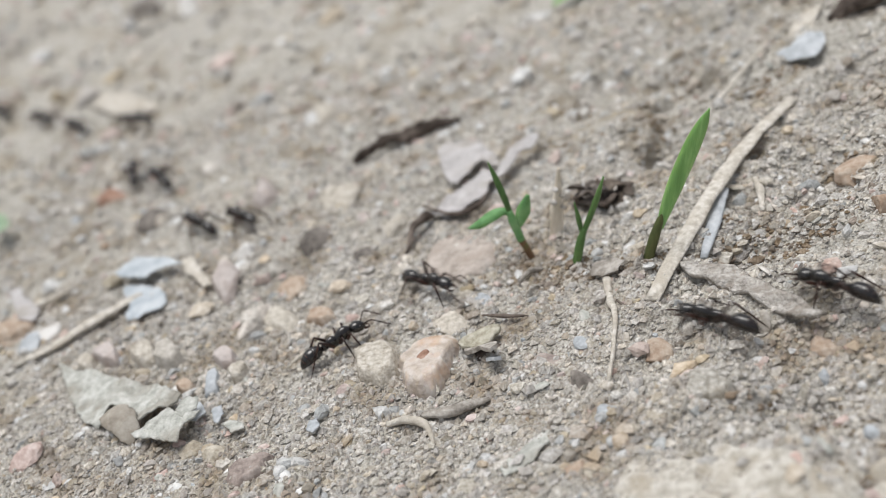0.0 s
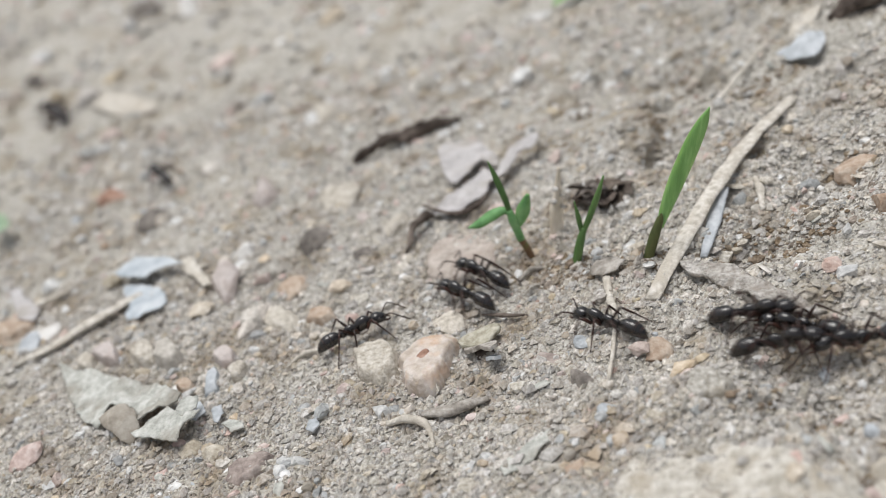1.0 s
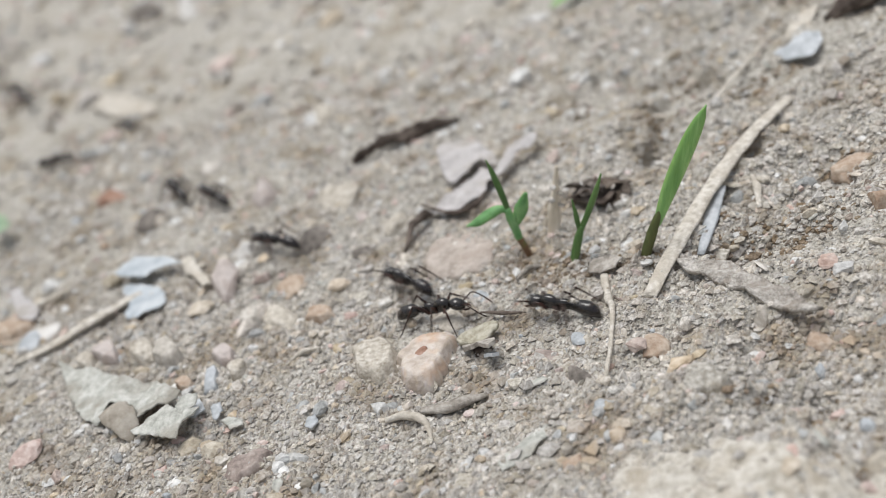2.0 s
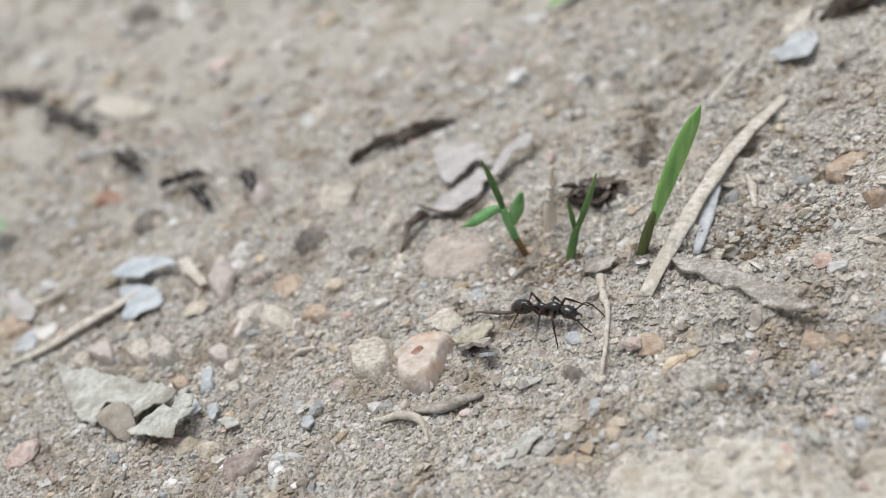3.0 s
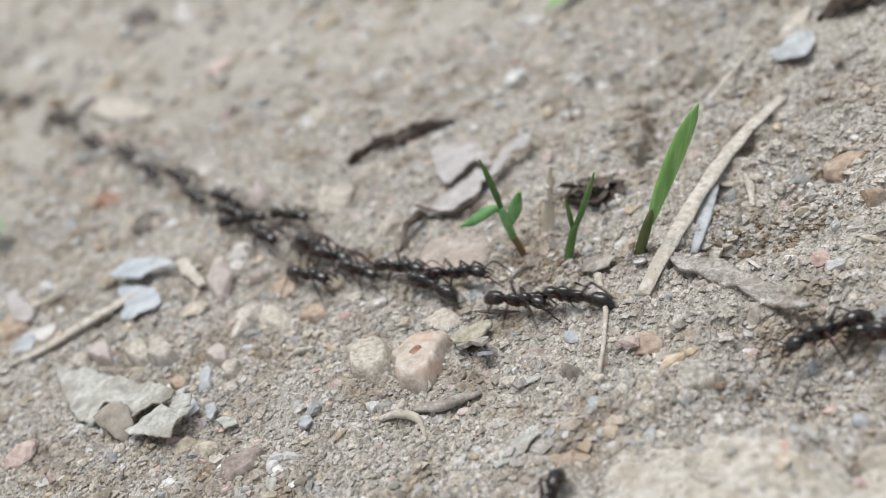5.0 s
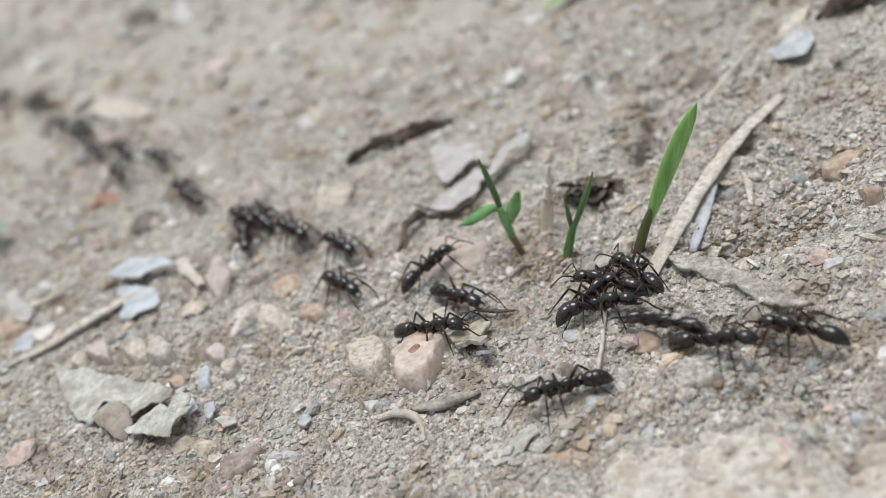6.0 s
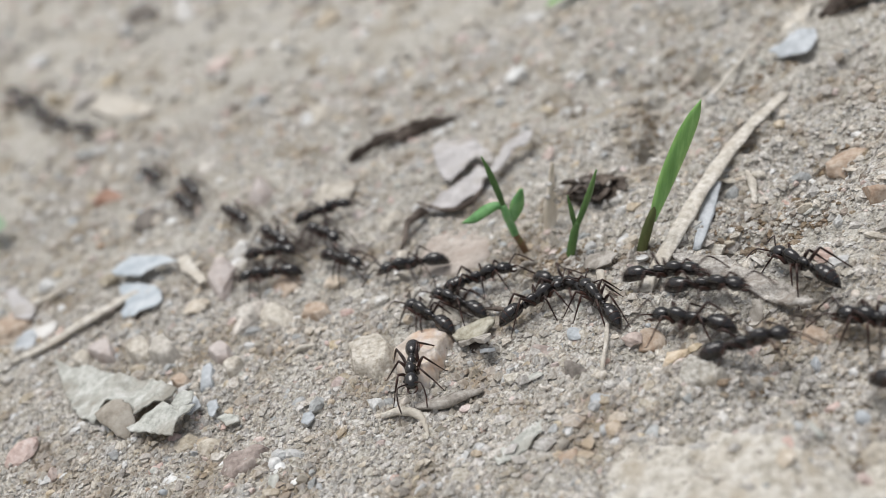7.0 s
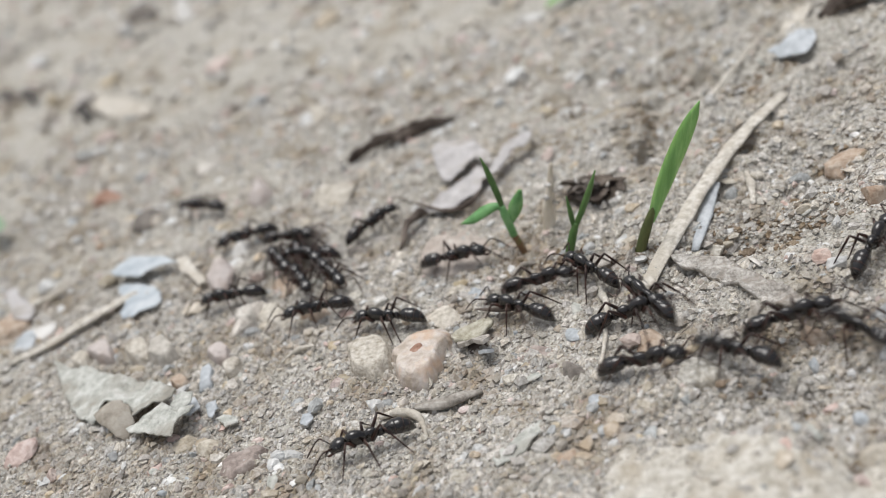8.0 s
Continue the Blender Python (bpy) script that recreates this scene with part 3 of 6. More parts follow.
outcrop(-0.04213, -0.00897, [(-0.0024, 0.0004), (-0.0020, 0.0026), (0.0001, 0.0026), (0.0021, -0.0003), (0.0021, -0.0028), (0.0000, -0.0025)], 0.0020, 401, M_CREAM, "cream pebble leaning on a grey one", 6, 0.8)
outcrop(-0.03846, -0.01029, [(-0.0018, -0.0010), (-0.0023, 0.0026), (-0.0013, 0.0042), (0.0006, 0.0018), (0.0025, -0.0011), (0.0018, -0.0032), (0.0003, -0.0031)], 0.0022, 402, M_PEBBLE, "grey-brown rounded pebble among smaller ones", 6, 0.8)
outcrop(-0.04846, -0.00639, [(-0.0027, 0.0007), (-0.0019, 0.0026), (0.0003, 0.0020), (0.0019, -0.0004), (0.0022, -0.0027), (0.0001, -0.0021)], 0.0016, 403, M_PINK, "pinkish pebble near the dead leaf", 6, 0.8)
outcrop(-0.05140, -0.00685, [(-0.0013, -0.0008), (-0.0016, 0.0018), (-0.0001, 0.0018), (0.0016, -0.0003), (0.0013, -0.0024)], 0.0014, 404, M_CREAM, "pale pebble near the dead leaf", 6, 0.8)
outcrop(-0.02719, -0.00645, [(-0.0016, -0.0010), (-0.0014, 0.0016), (-0.0001, 0.0026), (0.0013, 0.0010), (0.0015, -0.0015), (0.0002, -0.0026)], 0.0018, 412, M_PEBBLE, "dark grey pebble among pale ones", 6, 0.8)
outcrop(-0.03083, -0.01801, [(-0.0006, -0.0029), (-0.0009, 0.0015), (-0.0004, 0.0032), (0.0009, 0.0008), (0.0010, -0.0024)], 0.0010, 407, M_BLUE, "bluish grey stone chip on the soil", 6, 0.5)
outcrop(-0.03436, -0.01843, [(-0.0014, 0.0002), (-0.0011, 0.0015), (0.0003, 0.0013), (0.0013, -0.0002), (0.0010, -0.0014), (-0.0002, -0.0014)], 0.0013, 408, M_ORANGE, "small ochre pebble on the soil", 6, 0.8)
stone(-0.02735, -0.00626, (0.00341, 0.00707, 0.00300), 54, M_PEBBLE, "grey stone with a dark filler for the gap's shade", turn=-20, sink=0.3)
stone(-0.02311, -0.00760, (0.00461, 0.00744, 0.00300), 55, M_PEBBLE, "grey-brown stone half buried in crumbs", turn=20, sink=0.5)
outcrop(-0.01723, -0.00893, [(-0.0022, -0.0005), (-0.0019, 0.0014), (-0.0003, 0.0017), (0.0017, 0.0005), (0.0021, -0.0012), (0.0005, -0.0019)], 0.0012, 411, M_ORANGE, "orange-brown stone on the trail", 6, 0.8)
stone(-0.02248, 0.00109, (0.00437, 0.00514, 0.00280), 57, M_ORANGE, "ochre stone beside the trail", turn=-10, sink=0.4)
stone(-0.03353, 0.00578, (0.00481, 0.00927, 0.00460), 58, M_PINK, "pale pink stone beside a white flake", turn=15, sink=0.3)
stone(-0.03140, 0.01313, (0.00259, 0.00388, 0.00300), 59, M_WHITE, "small white quartz grain", turn=0, sink=0.3)
stone(-0.02015, 0.01183, (0.00428, 0.00740, 0.00380), 60, M_DARKST, "dark stone lying by the trail", turn=-25, sink=0.35)
stone(-0.05330, 0.03588, (0.00577, 0.00634, 0.00320), 61, M_DARKST, "dark stone lying far back", turn=10, sink=0.35)
stone(-0.06503, 0.05259, (0.00517, 0.00565, 0.00360), 62, M_RUST, "rust-coloured stone far back", turn=0, sink=0.35)
stone(-0.03161, 0.03348, (0.00476, 0.00857, 0.00600), 63, M_PINK, "pink stone far back", turn=10, sink=0.4)
stone(-0.07250, 0.16313, (0.00512, 0.01135, 0.00950), 64, M_WHITE, "white stone in the far distance", turn=0, sink=0.3)
stone(-0.01841, 0.08457, (0.00404, 0.00894, 0.00400), 65, M_CREAM, "white stone far up the soil", turn=0, sink=0.3)
stone(-0.08880, 0.17595, (0.00925, 0.01378, 0.00700), 66, M_DARKST, "dark stone in the far distance", turn=20, sink=0.35)
outcrop(-0.02301, -0.03648, [(-0.0030, -0.0016), (-0.0025, 0.0006), (-0.0014, 0.0018), (0.0001, 0.0019), (0.0018, 0.0025), (0.0028, 0.0016), (0.0022, 0.0001), (0.0013, -0.0011), (0.0000, -0.0024), (-0.0014, -0.0031)], 0.0011, 409, M_PURPLE, "purple-brown stone at the edge of the soil", 9, 2.2)
stone(0.01080, -0.03047, (0.00328, 0.00328, 0.00160), 168, M_PURPLE, "purplish stone chip in the crumbs", turn=10, sink=0.4)
stone(0.02254, -0.03383, (0.00316, 0.00355, 0.00240), 69, M_ORANGE, "brown stone under the trail", turn=25, sink=0.4)
stone(0.01516, -0.02975, (0.00209, 0.00252, 0.00120), 70, M_BLUE, "pale bluish chip on crumbs", turn=15, sink=0.25)
stone(0.01627, -0.04191, (0.00202, 0.00200, 0.00140), 71, M_BLUE, "pale lilac chip on the soil", turn=-20, sink=0.25)
stone(0.02708, -0.04834, (0.00110, 0.00222, 0.00140), 72, M_WHITE, "glassy white grain standing up", turn=0, sink=0.2)
stone(0.03952, -0.05085, (0.00137, 0.00202, 0.00160), 73, M_BLUE, "pale blue chip in dark crumbs", turn=0, sink=0.2)
stone(0.03801, -0.04145, (0.00125, 0.00156, 0.00120), 74, M_BLUE, "small pale chip on the slope", turn=0, sink=0.2)
stone(0.01434, -0.03626, (0.00212, 0.00366, 0.00220), 75, M_DARKST, "grey-green stone chip on the soil", turn=30, sink=0.35)
stone(0.03895, -0.03710, (0.00350, 0.00336, 0.00260), 76, M_ORANGE, "ochre lump beside a bark strip", turn=0, sink=0.4)
stone(0.05028, -0.01980, (0.00291, 0.00379, 0.00360), 77, M_ORANGE, "rust-coloured stone on the bank", turn=0, sink=0.35)
outcrop(0.02618, -0.04260, [(-0.0022, 0.0005), (-0.0013, 0.0024), (0.0002, 0.0026), (0.0018, 0.0013), (0.0022, -0.0007), (0.0014, -0.0022), (-0.0003, -0.0024), (-0.0018, -0.0014)], 0.0011, 413, M_SOIL, "rounded lump of hard soil", 9, 2.6)
stone(0.00433, -0.01382, (0.00192, 0.00292, 0.00140), 79, M_BLUE, "pale rounded chip with a dark rim", turn=20, sink=0.3)
stone(0.00208, -0.01227, (0.00253, 0.00314, 0.00200), 80, M_CREAM, "yellowish grain on the trail", turn=0, sink=0.35)
stone(0.00007, -0.01769, (0.00503, 0.00469, 0.00220), 81, M_PEBBLE, "long lump of pale soil on the trail", turn=8, sink=0.4)
stone(-0.06206, 0.00494, (0.00461, 0.00528, 0.00240), 83, M_WHITE, "white flake of stone by a straw", turn=20, sink=0.3)
stone(-0.06362, 0.00276, (0.00359, 0.00520, 0.00240), 84, M_BLUE, "bluish white stone by a straw", turn=0, sink=0.3)
stone(-0.06863, 0.00845, (0.00672, 0.00870, 0.00400), 85, M_ORANGE, "brown stone beside a straw", turn=0, sink=0.4)
stone(0.01267, -0.04799, (0.00228, 0.00253, 0.00180), 86, M_ORANGE, "ochre pebble sunk in crumbs", turn=0, sink=0.35)
stone(-0.02412, 0.06382, (0.00502, 0.00849, 0.00350), 87, M_CREAM, "greyish stone far up the soil", turn=0, sink=0.35)
stone(0.05187, -0.00756, (0.00554, 0.00507, 0.00400), 88, M_ORANGE, "reddish brown clod on the bank", turn=-20, sink=0.5)
stone(-0.01243, 0.00488, (0.00297, 0.00362, 0.00280), 89, M_DARKST, "small dark pebble near the trail", turn=0, sink=0.35)
stone(-0.00810, 0.01129, (0.00393, 0.00627, 0.00360), 90, M_CREAM, "yellowish stone behind the trail", turn=0, sink=0.4)

# ---- dead leaves and flakes ----
def flake(name, x, y, outline, mat, label, seed, lift, curl, thick=0.00018, bumps=0.0004, tilt=(0, 0), category="leaf"):
    ob = mesh_object(name, sheet_mesh(seed, outline, thick, curl, bumps), mat)
    ob.matrix_basis = pose(x, y, float(height(x, y, False)) + lift, tilt[0], tilt[1] - lean(x), 0)
    return tagged(ob, label, category)


dead = new("dead_leaf")
part("lamina", sheet_mesh(3, [(-0.0147, 0.0159), (-0.0090, 0.0117), (-0.0037, 0.0082), (0.0010, 0.0051), (0.0042, 0.0037), (0.0066, 0.0012), (0.0083, 0.0000), (0.0081, -0.0013), (0.0070, -0.0024), (0.0055, -0.0028), (0.0036, -0.0030), (0.0029, -0.0030), (0.0021, -0.0009), (0.0012, 0.0004), (-0.0002, 0.0006), (-0.0019, 0.0013), (-0.0024, 0.0003), (-0.0024, -0.0015), (-0.0031, -0.0019), (-0.0042, -0.0008), (-0.0058, 0.0005), (-0.0073, 0.0023), (-0.0091, 0.0051), (-0.0104, 0.0074), (-0.0121, 0.0106)], 0.00022,
     lambda x, y: 0.0012 + 0.0006 * math.sin(230 * x + 150 * y) - 0.0003 * abs(math.sin(420 * (0.5 * x + 0.86 * y))), 0.0011), M_LEAF, dead)
part("folded_lobe", sheet_mesh(4, [(-0.0027, 0.0004), (-0.0030, 0.0028), (-0.0020, 0.0038), (0.0001, 0.0028), (0.0019, 0.0007), (0.0029, -0.0012), (0.0027, -0.0027), (0.0019, -0.0036), (0.0007, -0.0033), (-0.0013, -0.0016)], 0.0002,
     lambda x, y: 0.0019 - 130 * (x * x + y * y) - 0.0002 * abs(math.sin(900 * (x + 0.4 * y))), 0.0008), M_LOBE, dead, "brown curled lobe").matrix_basis = pose(0.00025, -0.00197, 0.0004)
part("torn_tip", sheet_mesh(5, [(-0.0047, -0.0000), (-0.0041, 0.0009), (-0.0031, 0.0019), (-0.0013, 0.0021), (0.0001, 0.0028), (0.0012, 0.0019), (0.0023, 0.0014), (0.0046, 0.0010), (0.0044, -0.0005), (0.0033, -0.0009), (0.0026, -0.0020), (0.0026, -0.0036), (0.0015, -0.0032), (-0.0003, -0.0019), (-0.0027, -0.0012)], 0.0002,
     lambda x, y: 0.0012 + 0.0005 * math.sin(520 * x + 300 * y), 0.0007), M_LEAF, dead).matrix_basis = pose(0.00738, -0.00563, 0.0003)
part("tip_flap", sheet_mesh(6, [(-0.0016, 0.0001), (-0.0010, 0.0012), (0.0002, 0.0017), (0.0012, 0.0013), (0.0014, -0.0005), (0.0003, -0.0009), (-0.0002, -0.0016), (-0.0011, -0.0010)], 0.00018,
     lambda x, y: 0.0010 + 0.12 * y, 0.0005), M_LEAF, dead).matrix_basis = pose(0.01031, -0.00385, 0.0012)
dead.matrix_basis = pose(-0.04160, -0.02218, float(height(-0.04160, -0.02218, False)) + 0.0011, 0, -lean(-0.04160), 0)
tagged(dead, "crumpled grey-green dead leaf with a torn edge", "dead leaf")

flake("leaf_scrap", -0.04768, 0.01449, [(-0.0054, 0.0000), (-0.0050, 0.0023), (-0.0043, 0.0037), (-0.0031, 0.0049), (-0.0009, 0.0033), (0.0017, 0.0018), (0.0039, 0.0009), (0.0055, -0.0008), (0.0066, -0.0021), (0.0046, -0.0019), (0.0028, -0.0019), (0.0014, -0.0023), (0.0005, -0.0031), (-0.0013, -0.0024), (-0.0037, -0.0018)], M_SCRAP, "bluish white curled scrap of dry leaf", 6, 0.0016, lambda x, y: 0.0012 * math.cos(180 * y))
flake("leaf_scrap", -0.04621, 0.00589, [(-0.0055, 0.0065), (-0.0014, 0.0050), (0.0015, 0.0033), (0.0031, 0.0012), (0.0039, -0.0015), (0.0036, -0.0031), (0.0023, -0.0032), (0.0010, -0.0036), (-0.0001, -0.0046), (-0.0018, -0.0041), (-0.0025, -0.0023), (-0.0021, -0.0005), (-0.0042, 0.0027)], M_SCRAP, "pale bluish scrap of dry leaf on soil", 7, 0.0005, lambda x, y: 0.0006 * math.cos(200 * x))
flake("leaf_scrap", -0.06907, 0.01443, [(-0.0050, 0.0058), (-0.0033, 0.0064), (0.0001, 0.0016), (0.0042, -0.0030), (0.0043, -0.0065), (0.0010, -0.0046), (-0.0014, -0.0000)], M_LEAFGREY, "pale greyish white leaf scrap beside a straw", 22, 0.0010, lambda x, y: 0.0005 * math.cos(220 * x))
flake("leaf_scrap", -0.03895, 0.01021, [(-0.0037, 0.0047), (-0.0022, 0.0056), (0.0001, 0.0016), (0.0037, -0.0048), (0.0026, -0.0056), (0.0004, -0.0021), (-0.0017, 0.0008)], M_STRAW, "cream scrap of dry leaf", 8, 0.0008, lambda x, y: 0.0005 * math.cos(250 * x))
flake("leaf_scrap", -0.03193, -0.02515, [(-0.0008, -0.0012), (-0.0014, 0.0016), (0.0007, 0.0020), (0.0019, -0.0007), (0.0008, -0.0018)], M_BLUE, "pale flake beside the dead leaf", 9, 0.0010, lambda x, y: 0.0004 * math.cos(400 * x))
flake("leaf_scrap", -0.02823, -0.02652, [(-0.0007, -0.0010), (-0.0011, 0.0017), (-0.0001, 0.0020), (0.0006, 0.0000), (0.0002, -0.0016)], M_BLUE, "upright bluish leaf scrap", 10, 0.0008, lambda x, y: 0.0006 * math.cos(400 * y))
flake("leaf_scrap", -0.02618, -0.02857, [(-0.0016, 0.0006), (-0.0008, 0.0014), (0.0013, -0.0000), (0.0017, -0.0010), (-0.0000, -0.0011)], M_LEAF, "small pale leaf scrap", 11, 0.0007, lambda x, y: 0.0003)
flake("leaf_scrap", -0.01588, -0.03229, [(-0.0010, -0.0003), (-0.0008, 0.0013), (0.0003, 0.0013), (0.0008, -0.0003), (0.0001, -0.0013)], M_BLUE, "small bluish flake on the soil", 12, 0.0007, lambda x, y: 0.0004 * math.cos(500 * y))
flake("leaf_scrap", 0.00891, -0.04336, [(-0.0042, -0.0024), (-0.0035, -0.0012), (-0.0022, -0.0008), (-0.0006, 0.0005), (0.0010, 0.0017), (0.0030, 0.0031), (0.0046, 0.0046), (0.0044, 0.0036), (0.0032, 0.0019), (0.0016, 0.0004), (0.0005, -0.0008), (-0.0005, -0.0022), (-0.0020, -0.0030), (-0.0035, -0.0035)], M_LEAF, "flat pale strip of dry leaf", 13, 0.0002, lambda x, y: 0.0002, bumps=0.0003)
flake("leaf_scrap", 0.05446, 0.02713, [(-0.0039, 0.0015), (-0.0017, 0.0018), (0.0004, 0.0037), (0.0022, 0.0043), (0.0040, 0.0025), (0.0031, -0.0009), (0.0017, -0.0033), (0.0005, -0.0047), (-0.0011, -0.0037), (-0.0029, -0.0025)], M_BLUE, "pale grey dead leaf up on the bank", 15, 0.0012, lambda x, y: 0.0008 * math.cos(160 * x))
flake("leaf_scrap", 0.05804, 0.03879, [(-0.0041, -0.0036), (-0.0014, 0.0012), (0.0010, 0.0035), (0.0041, 0.0044), (0.0026, 0.0009), (0.0003, -0.0021), (-0.0024, -0.0040)], M_STRAW, "cream dead leaf up on the bank", 16, 0.0008, lambda x, y: 0.0006 * math.cos(160 * x))
flake("leaf_scrap", -0.07510, 0.09869, [(-0.0093, 0.0040), (-0.0063, 0.0065), (-0.0006, 0.0048), (0.0088, -0.0035), (0.0084, -0.0061), (0.0028, -0.0047), (-0.0029, -0.0023)], M_STRAW, "pale dead leaf in the distance", 17, 0.001, lambda x, y: 0.0008 * math.cos(90 * x), thick=0.0003, tilt=(14, 0))
flake("leaf_scrap", -0.08395, 0.04481, [(-0.0025, -0.0005), (-0.0038, 0.0054), (-0.0007, 0.0037), (0.0026, -0.0017), (0.0012, -0.0039)], M_PALEGREEN, "small pale green leaf on the soil", 18, 0.0030, lambda x, y: 0.001)
flake("leaf_scrap", 0.01940, -0.01459, [(-0.0020, -0.0015), (-0.0010, 0.0010), (0.0012, 0.0007), (0.0027, -0.0008), (0.0015, -0.0024), (-0.0007, -0.0026)], M_TWIG, "grey flake of bark on crumbs", 19, 0.0008, lambda x, y: 0.0003, category="bark flake")

grey = new("grey_leaf")
part("lower_half", sheet_mesh(23, [(-0.0092, -0.0060), (-0.0072, -0.0050), (-0.0062, -0.0032), (-0.0041, -0.0014), (-0.0021, 0.0006), (-0.0006, 0.0030), (0.0006, 0.0041), (0.0016, 0.0017), (0.0027, -0.0002), (0.0038, 0.0026), (0.0052, 0.0053), (0.0077, 0.0079), (0.0098, 0.0097), (0.0098, 0.0072), (0.0089, 0.0051), (0.0074, 0.0036), (0.0062, 0.0031), (0.0057, 0.0005), (0.0044, -0.0008), (0.0032, -0.0018), (0.0023, -0.0024), (0.0014, -0.0037), (0.0010, -0.0056), (0.0001, -0.0066), (-0.0008, -0.0076), (-0.0022, -0.0086), (-0.0041, -0.0090), (-0.0063, -0.0080)], 0.00018,
     lambda x, y: 0.0017 + 0.0006 * math.sin(260 * x - 120 * y), 0.0009), M_LEAFGREY, grey)
part("upper_half", sheet_mesh(24, [(-0.0048, 0.0051), (-0.0042, 0.0070), (-0.0020, 0.0074), (0.0009, 0.0053), (0.0027, 0.0033), (0.0044, -0.0010), (0.0052, -0.0048), (0.0039, -0.0046), (0.0024, -0.0022), (0.0014, -0.0030), (0.0002, -0.0042), (-0.0010, -0.0058), (-0.0019, -0.0070), (-0.0030, -0.0051), (-0.0038, -0.0020), (-0.0044, 0.0018)], 0.00018,
     lambda x, y: 0.0014 + 0.0005 * math.cos(220 * x), 0.0008), M_LEAFGREY, grey).matrix_basis = pose(-0.00196, 0.00656, 0.0005)
grey.matrix_basis = pose(0.00529, 0.01549, float(height(0.00529, 0.01549, False)), 0, -lean(0.00529), 0)
tagged(grey, "torn grey dead leaf lying behind the seedlings", "dead leaf")


# hollow grey chip: a tilted splinter over a dark gap
hollow = new("stone_chip")
part("slab", flake_mesh(91, [(-0.0022, 0.0029), (0.0004, 0.0026), (0.0013, 0.0008), (0.0023, -0.0027), (0.0014, -0.0036), (-0.0001, -0.0018), (-0.0021, -0.0003)], 0.0005, lambda x, y: 0.0002 * math.sin(900 * x), 0.0005, 4), M_TWIG, hollow, smooth=False).matrix_basis = pose(0.00000, 0.00000, 0.0016, -22, 0, 0)
part("splinter", flake_mesh(92, [(-0.0009, 0.0001), (-0.0004, 0.0014), (0.0008, 0.0008), (0.0010, -0.0011), (0.0002, -0.0018)], 0.0004, lambda x, y: 0.0001, 0.0004, 4), M_BLUE, hollow, "pale shiny splinter", smooth=False).matrix_basis = pose(0.00132, -0.00301, 0.0016, -30, 8, 0)
# filler stone under the slab: the gap's shade put in as bark-dark colour
part("foot", stone_mesh(93, (0.0042, 0.0030, 0.0018), 9), M_BARK, hollow, "dark filler for the gap's shade").matrix_basis = pose(-0.0002, 0.0006, 0.0002, 0, 0, 0)
hollow.matrix_basis = pose(0.00420, -0.02591, 0.00118, 0, -17.0, 0)
tagged(hollow, "grey stone chip propped over a dark gap", "stone")
flake("stone_chip", 0.00356, -0.02375, [(-0.0027, -0.0002), (-0.0017, 0.0010), (-0.0000, 0.0014), (0.0019, 0.0019), (0.0028, 0.0012), (0.0024, -0.0004), (0.0010, -0.0015), (-0.0005, -0.0019), (-0.0022, -0.0013)], M_SLAB, "greenish brown splintered slab of stone", 94, 0.0014, lambda x, y: 0.00015 * math.sin(1500 * y + 500 * x), thick=0.0005, bumps=0.0004, category="stone")


# ---- straws, sticks and bark ----
def stick(name, points, radii, mat, label, category, n=8, flat=None, rough=0.0):
    ob = new(name)
    line = smooth_line(points, 6)
    origin = line[0].copy()
    wob = [p - origin + Vector((0, 0, 0.00012 * noise.noise(p * 420))) for p in line]
    me = loft(bmesh.new(), wob, spread(radii, len(line)), n, flat)
    for v in me.verts:
        v.co += 0.00010 * noise.noise_vector((v.co + origin) * 1100) + rough * noise.noise_vector((v.co + origin) * 260) + 0.5 * rough * noise.noise_vector((v.co + origin) * 620)
    ob = mesh_object(name, me, mat)
    ob.location = origin
    return tagged(ob, label, category)


SLOPE_UP = (-0.29, 0, 0.957)
stick("straw", [(0.02351, -0.02408, 0.00820), (0.02860, -0.01551, 0.01087), (0.03411, -0.00647, 0.01360), (0.04088, 0.00323, 0.01597), (0.04922, 0.01381, 0.01740)],
      [(0.00095, 0.0003), (0.00113, 0.0004), (0.00114, 0.0004), (0.00087, 0.0003)], M_STRAW, "long flattened dry straw leaning up the bank", "straw", flat=SLOPE_UP, n=14, rough=0.0002)
stick("straw", [(0.03441, 0.02044, 0.01069), (0.03944, 0.01929, 0.01412), (0.04537, 0.02728, 0.01614), (0.05080, 0.03459, 0.01826)],
      [(0.00041, 0.0003), (0.00042, 0.0003), (0.00026, 0.0002)], M_STRAW, "thin dry straw up on the bank", "straw", flat=SLOPE_UP)
stick("straw", [(-0.06419, -0.00254, -0.01830), (-0.05883, -0.00069, -0.01644), (-0.05370, 0.00302, -0.01436), (-0.04763, 0.00884, -0.01342)],
      [(0.00045, 0.0003), (0.00085, 0.0004), (0.00105, 0.0005), (0.00085, 0.0003)], M_STRAW, "split dry straw lying on pebbles", "straw", flat=SLOPE_UP, n=14, rough=0.0002)
stick("straw", [(-0.07078, 0.01404, -0.02077), (-0.06580, 0.01399, -0.01871), (-0.06211, 0.01690, -0.01821)], [(0.00057, 0.0004), (0.00077, 0.0005), (0.00038, 0.0003)], M_STRAW, "short pale straw end", "straw", flat=SLOPE_UP)
stick("stick", [on_ground(0.01933, -0.01752, 0.0006), on_ground(0.01917, -0.02201, 0.0006), on_ground(0.01890, -0.02665, 0.0006), on_ground(0.01803, -0.03235, 0.0006), on_ground(0.01675, -0.03821, 0.0006)],
      [(0.00056, 0.0005), (0.00049, 0.0004), (0.00026, 0.0003), (0.00025, 0.0003)], M_STRAW, "thin bleached stick on the trail", "stick", flat=SLOPE_UP)
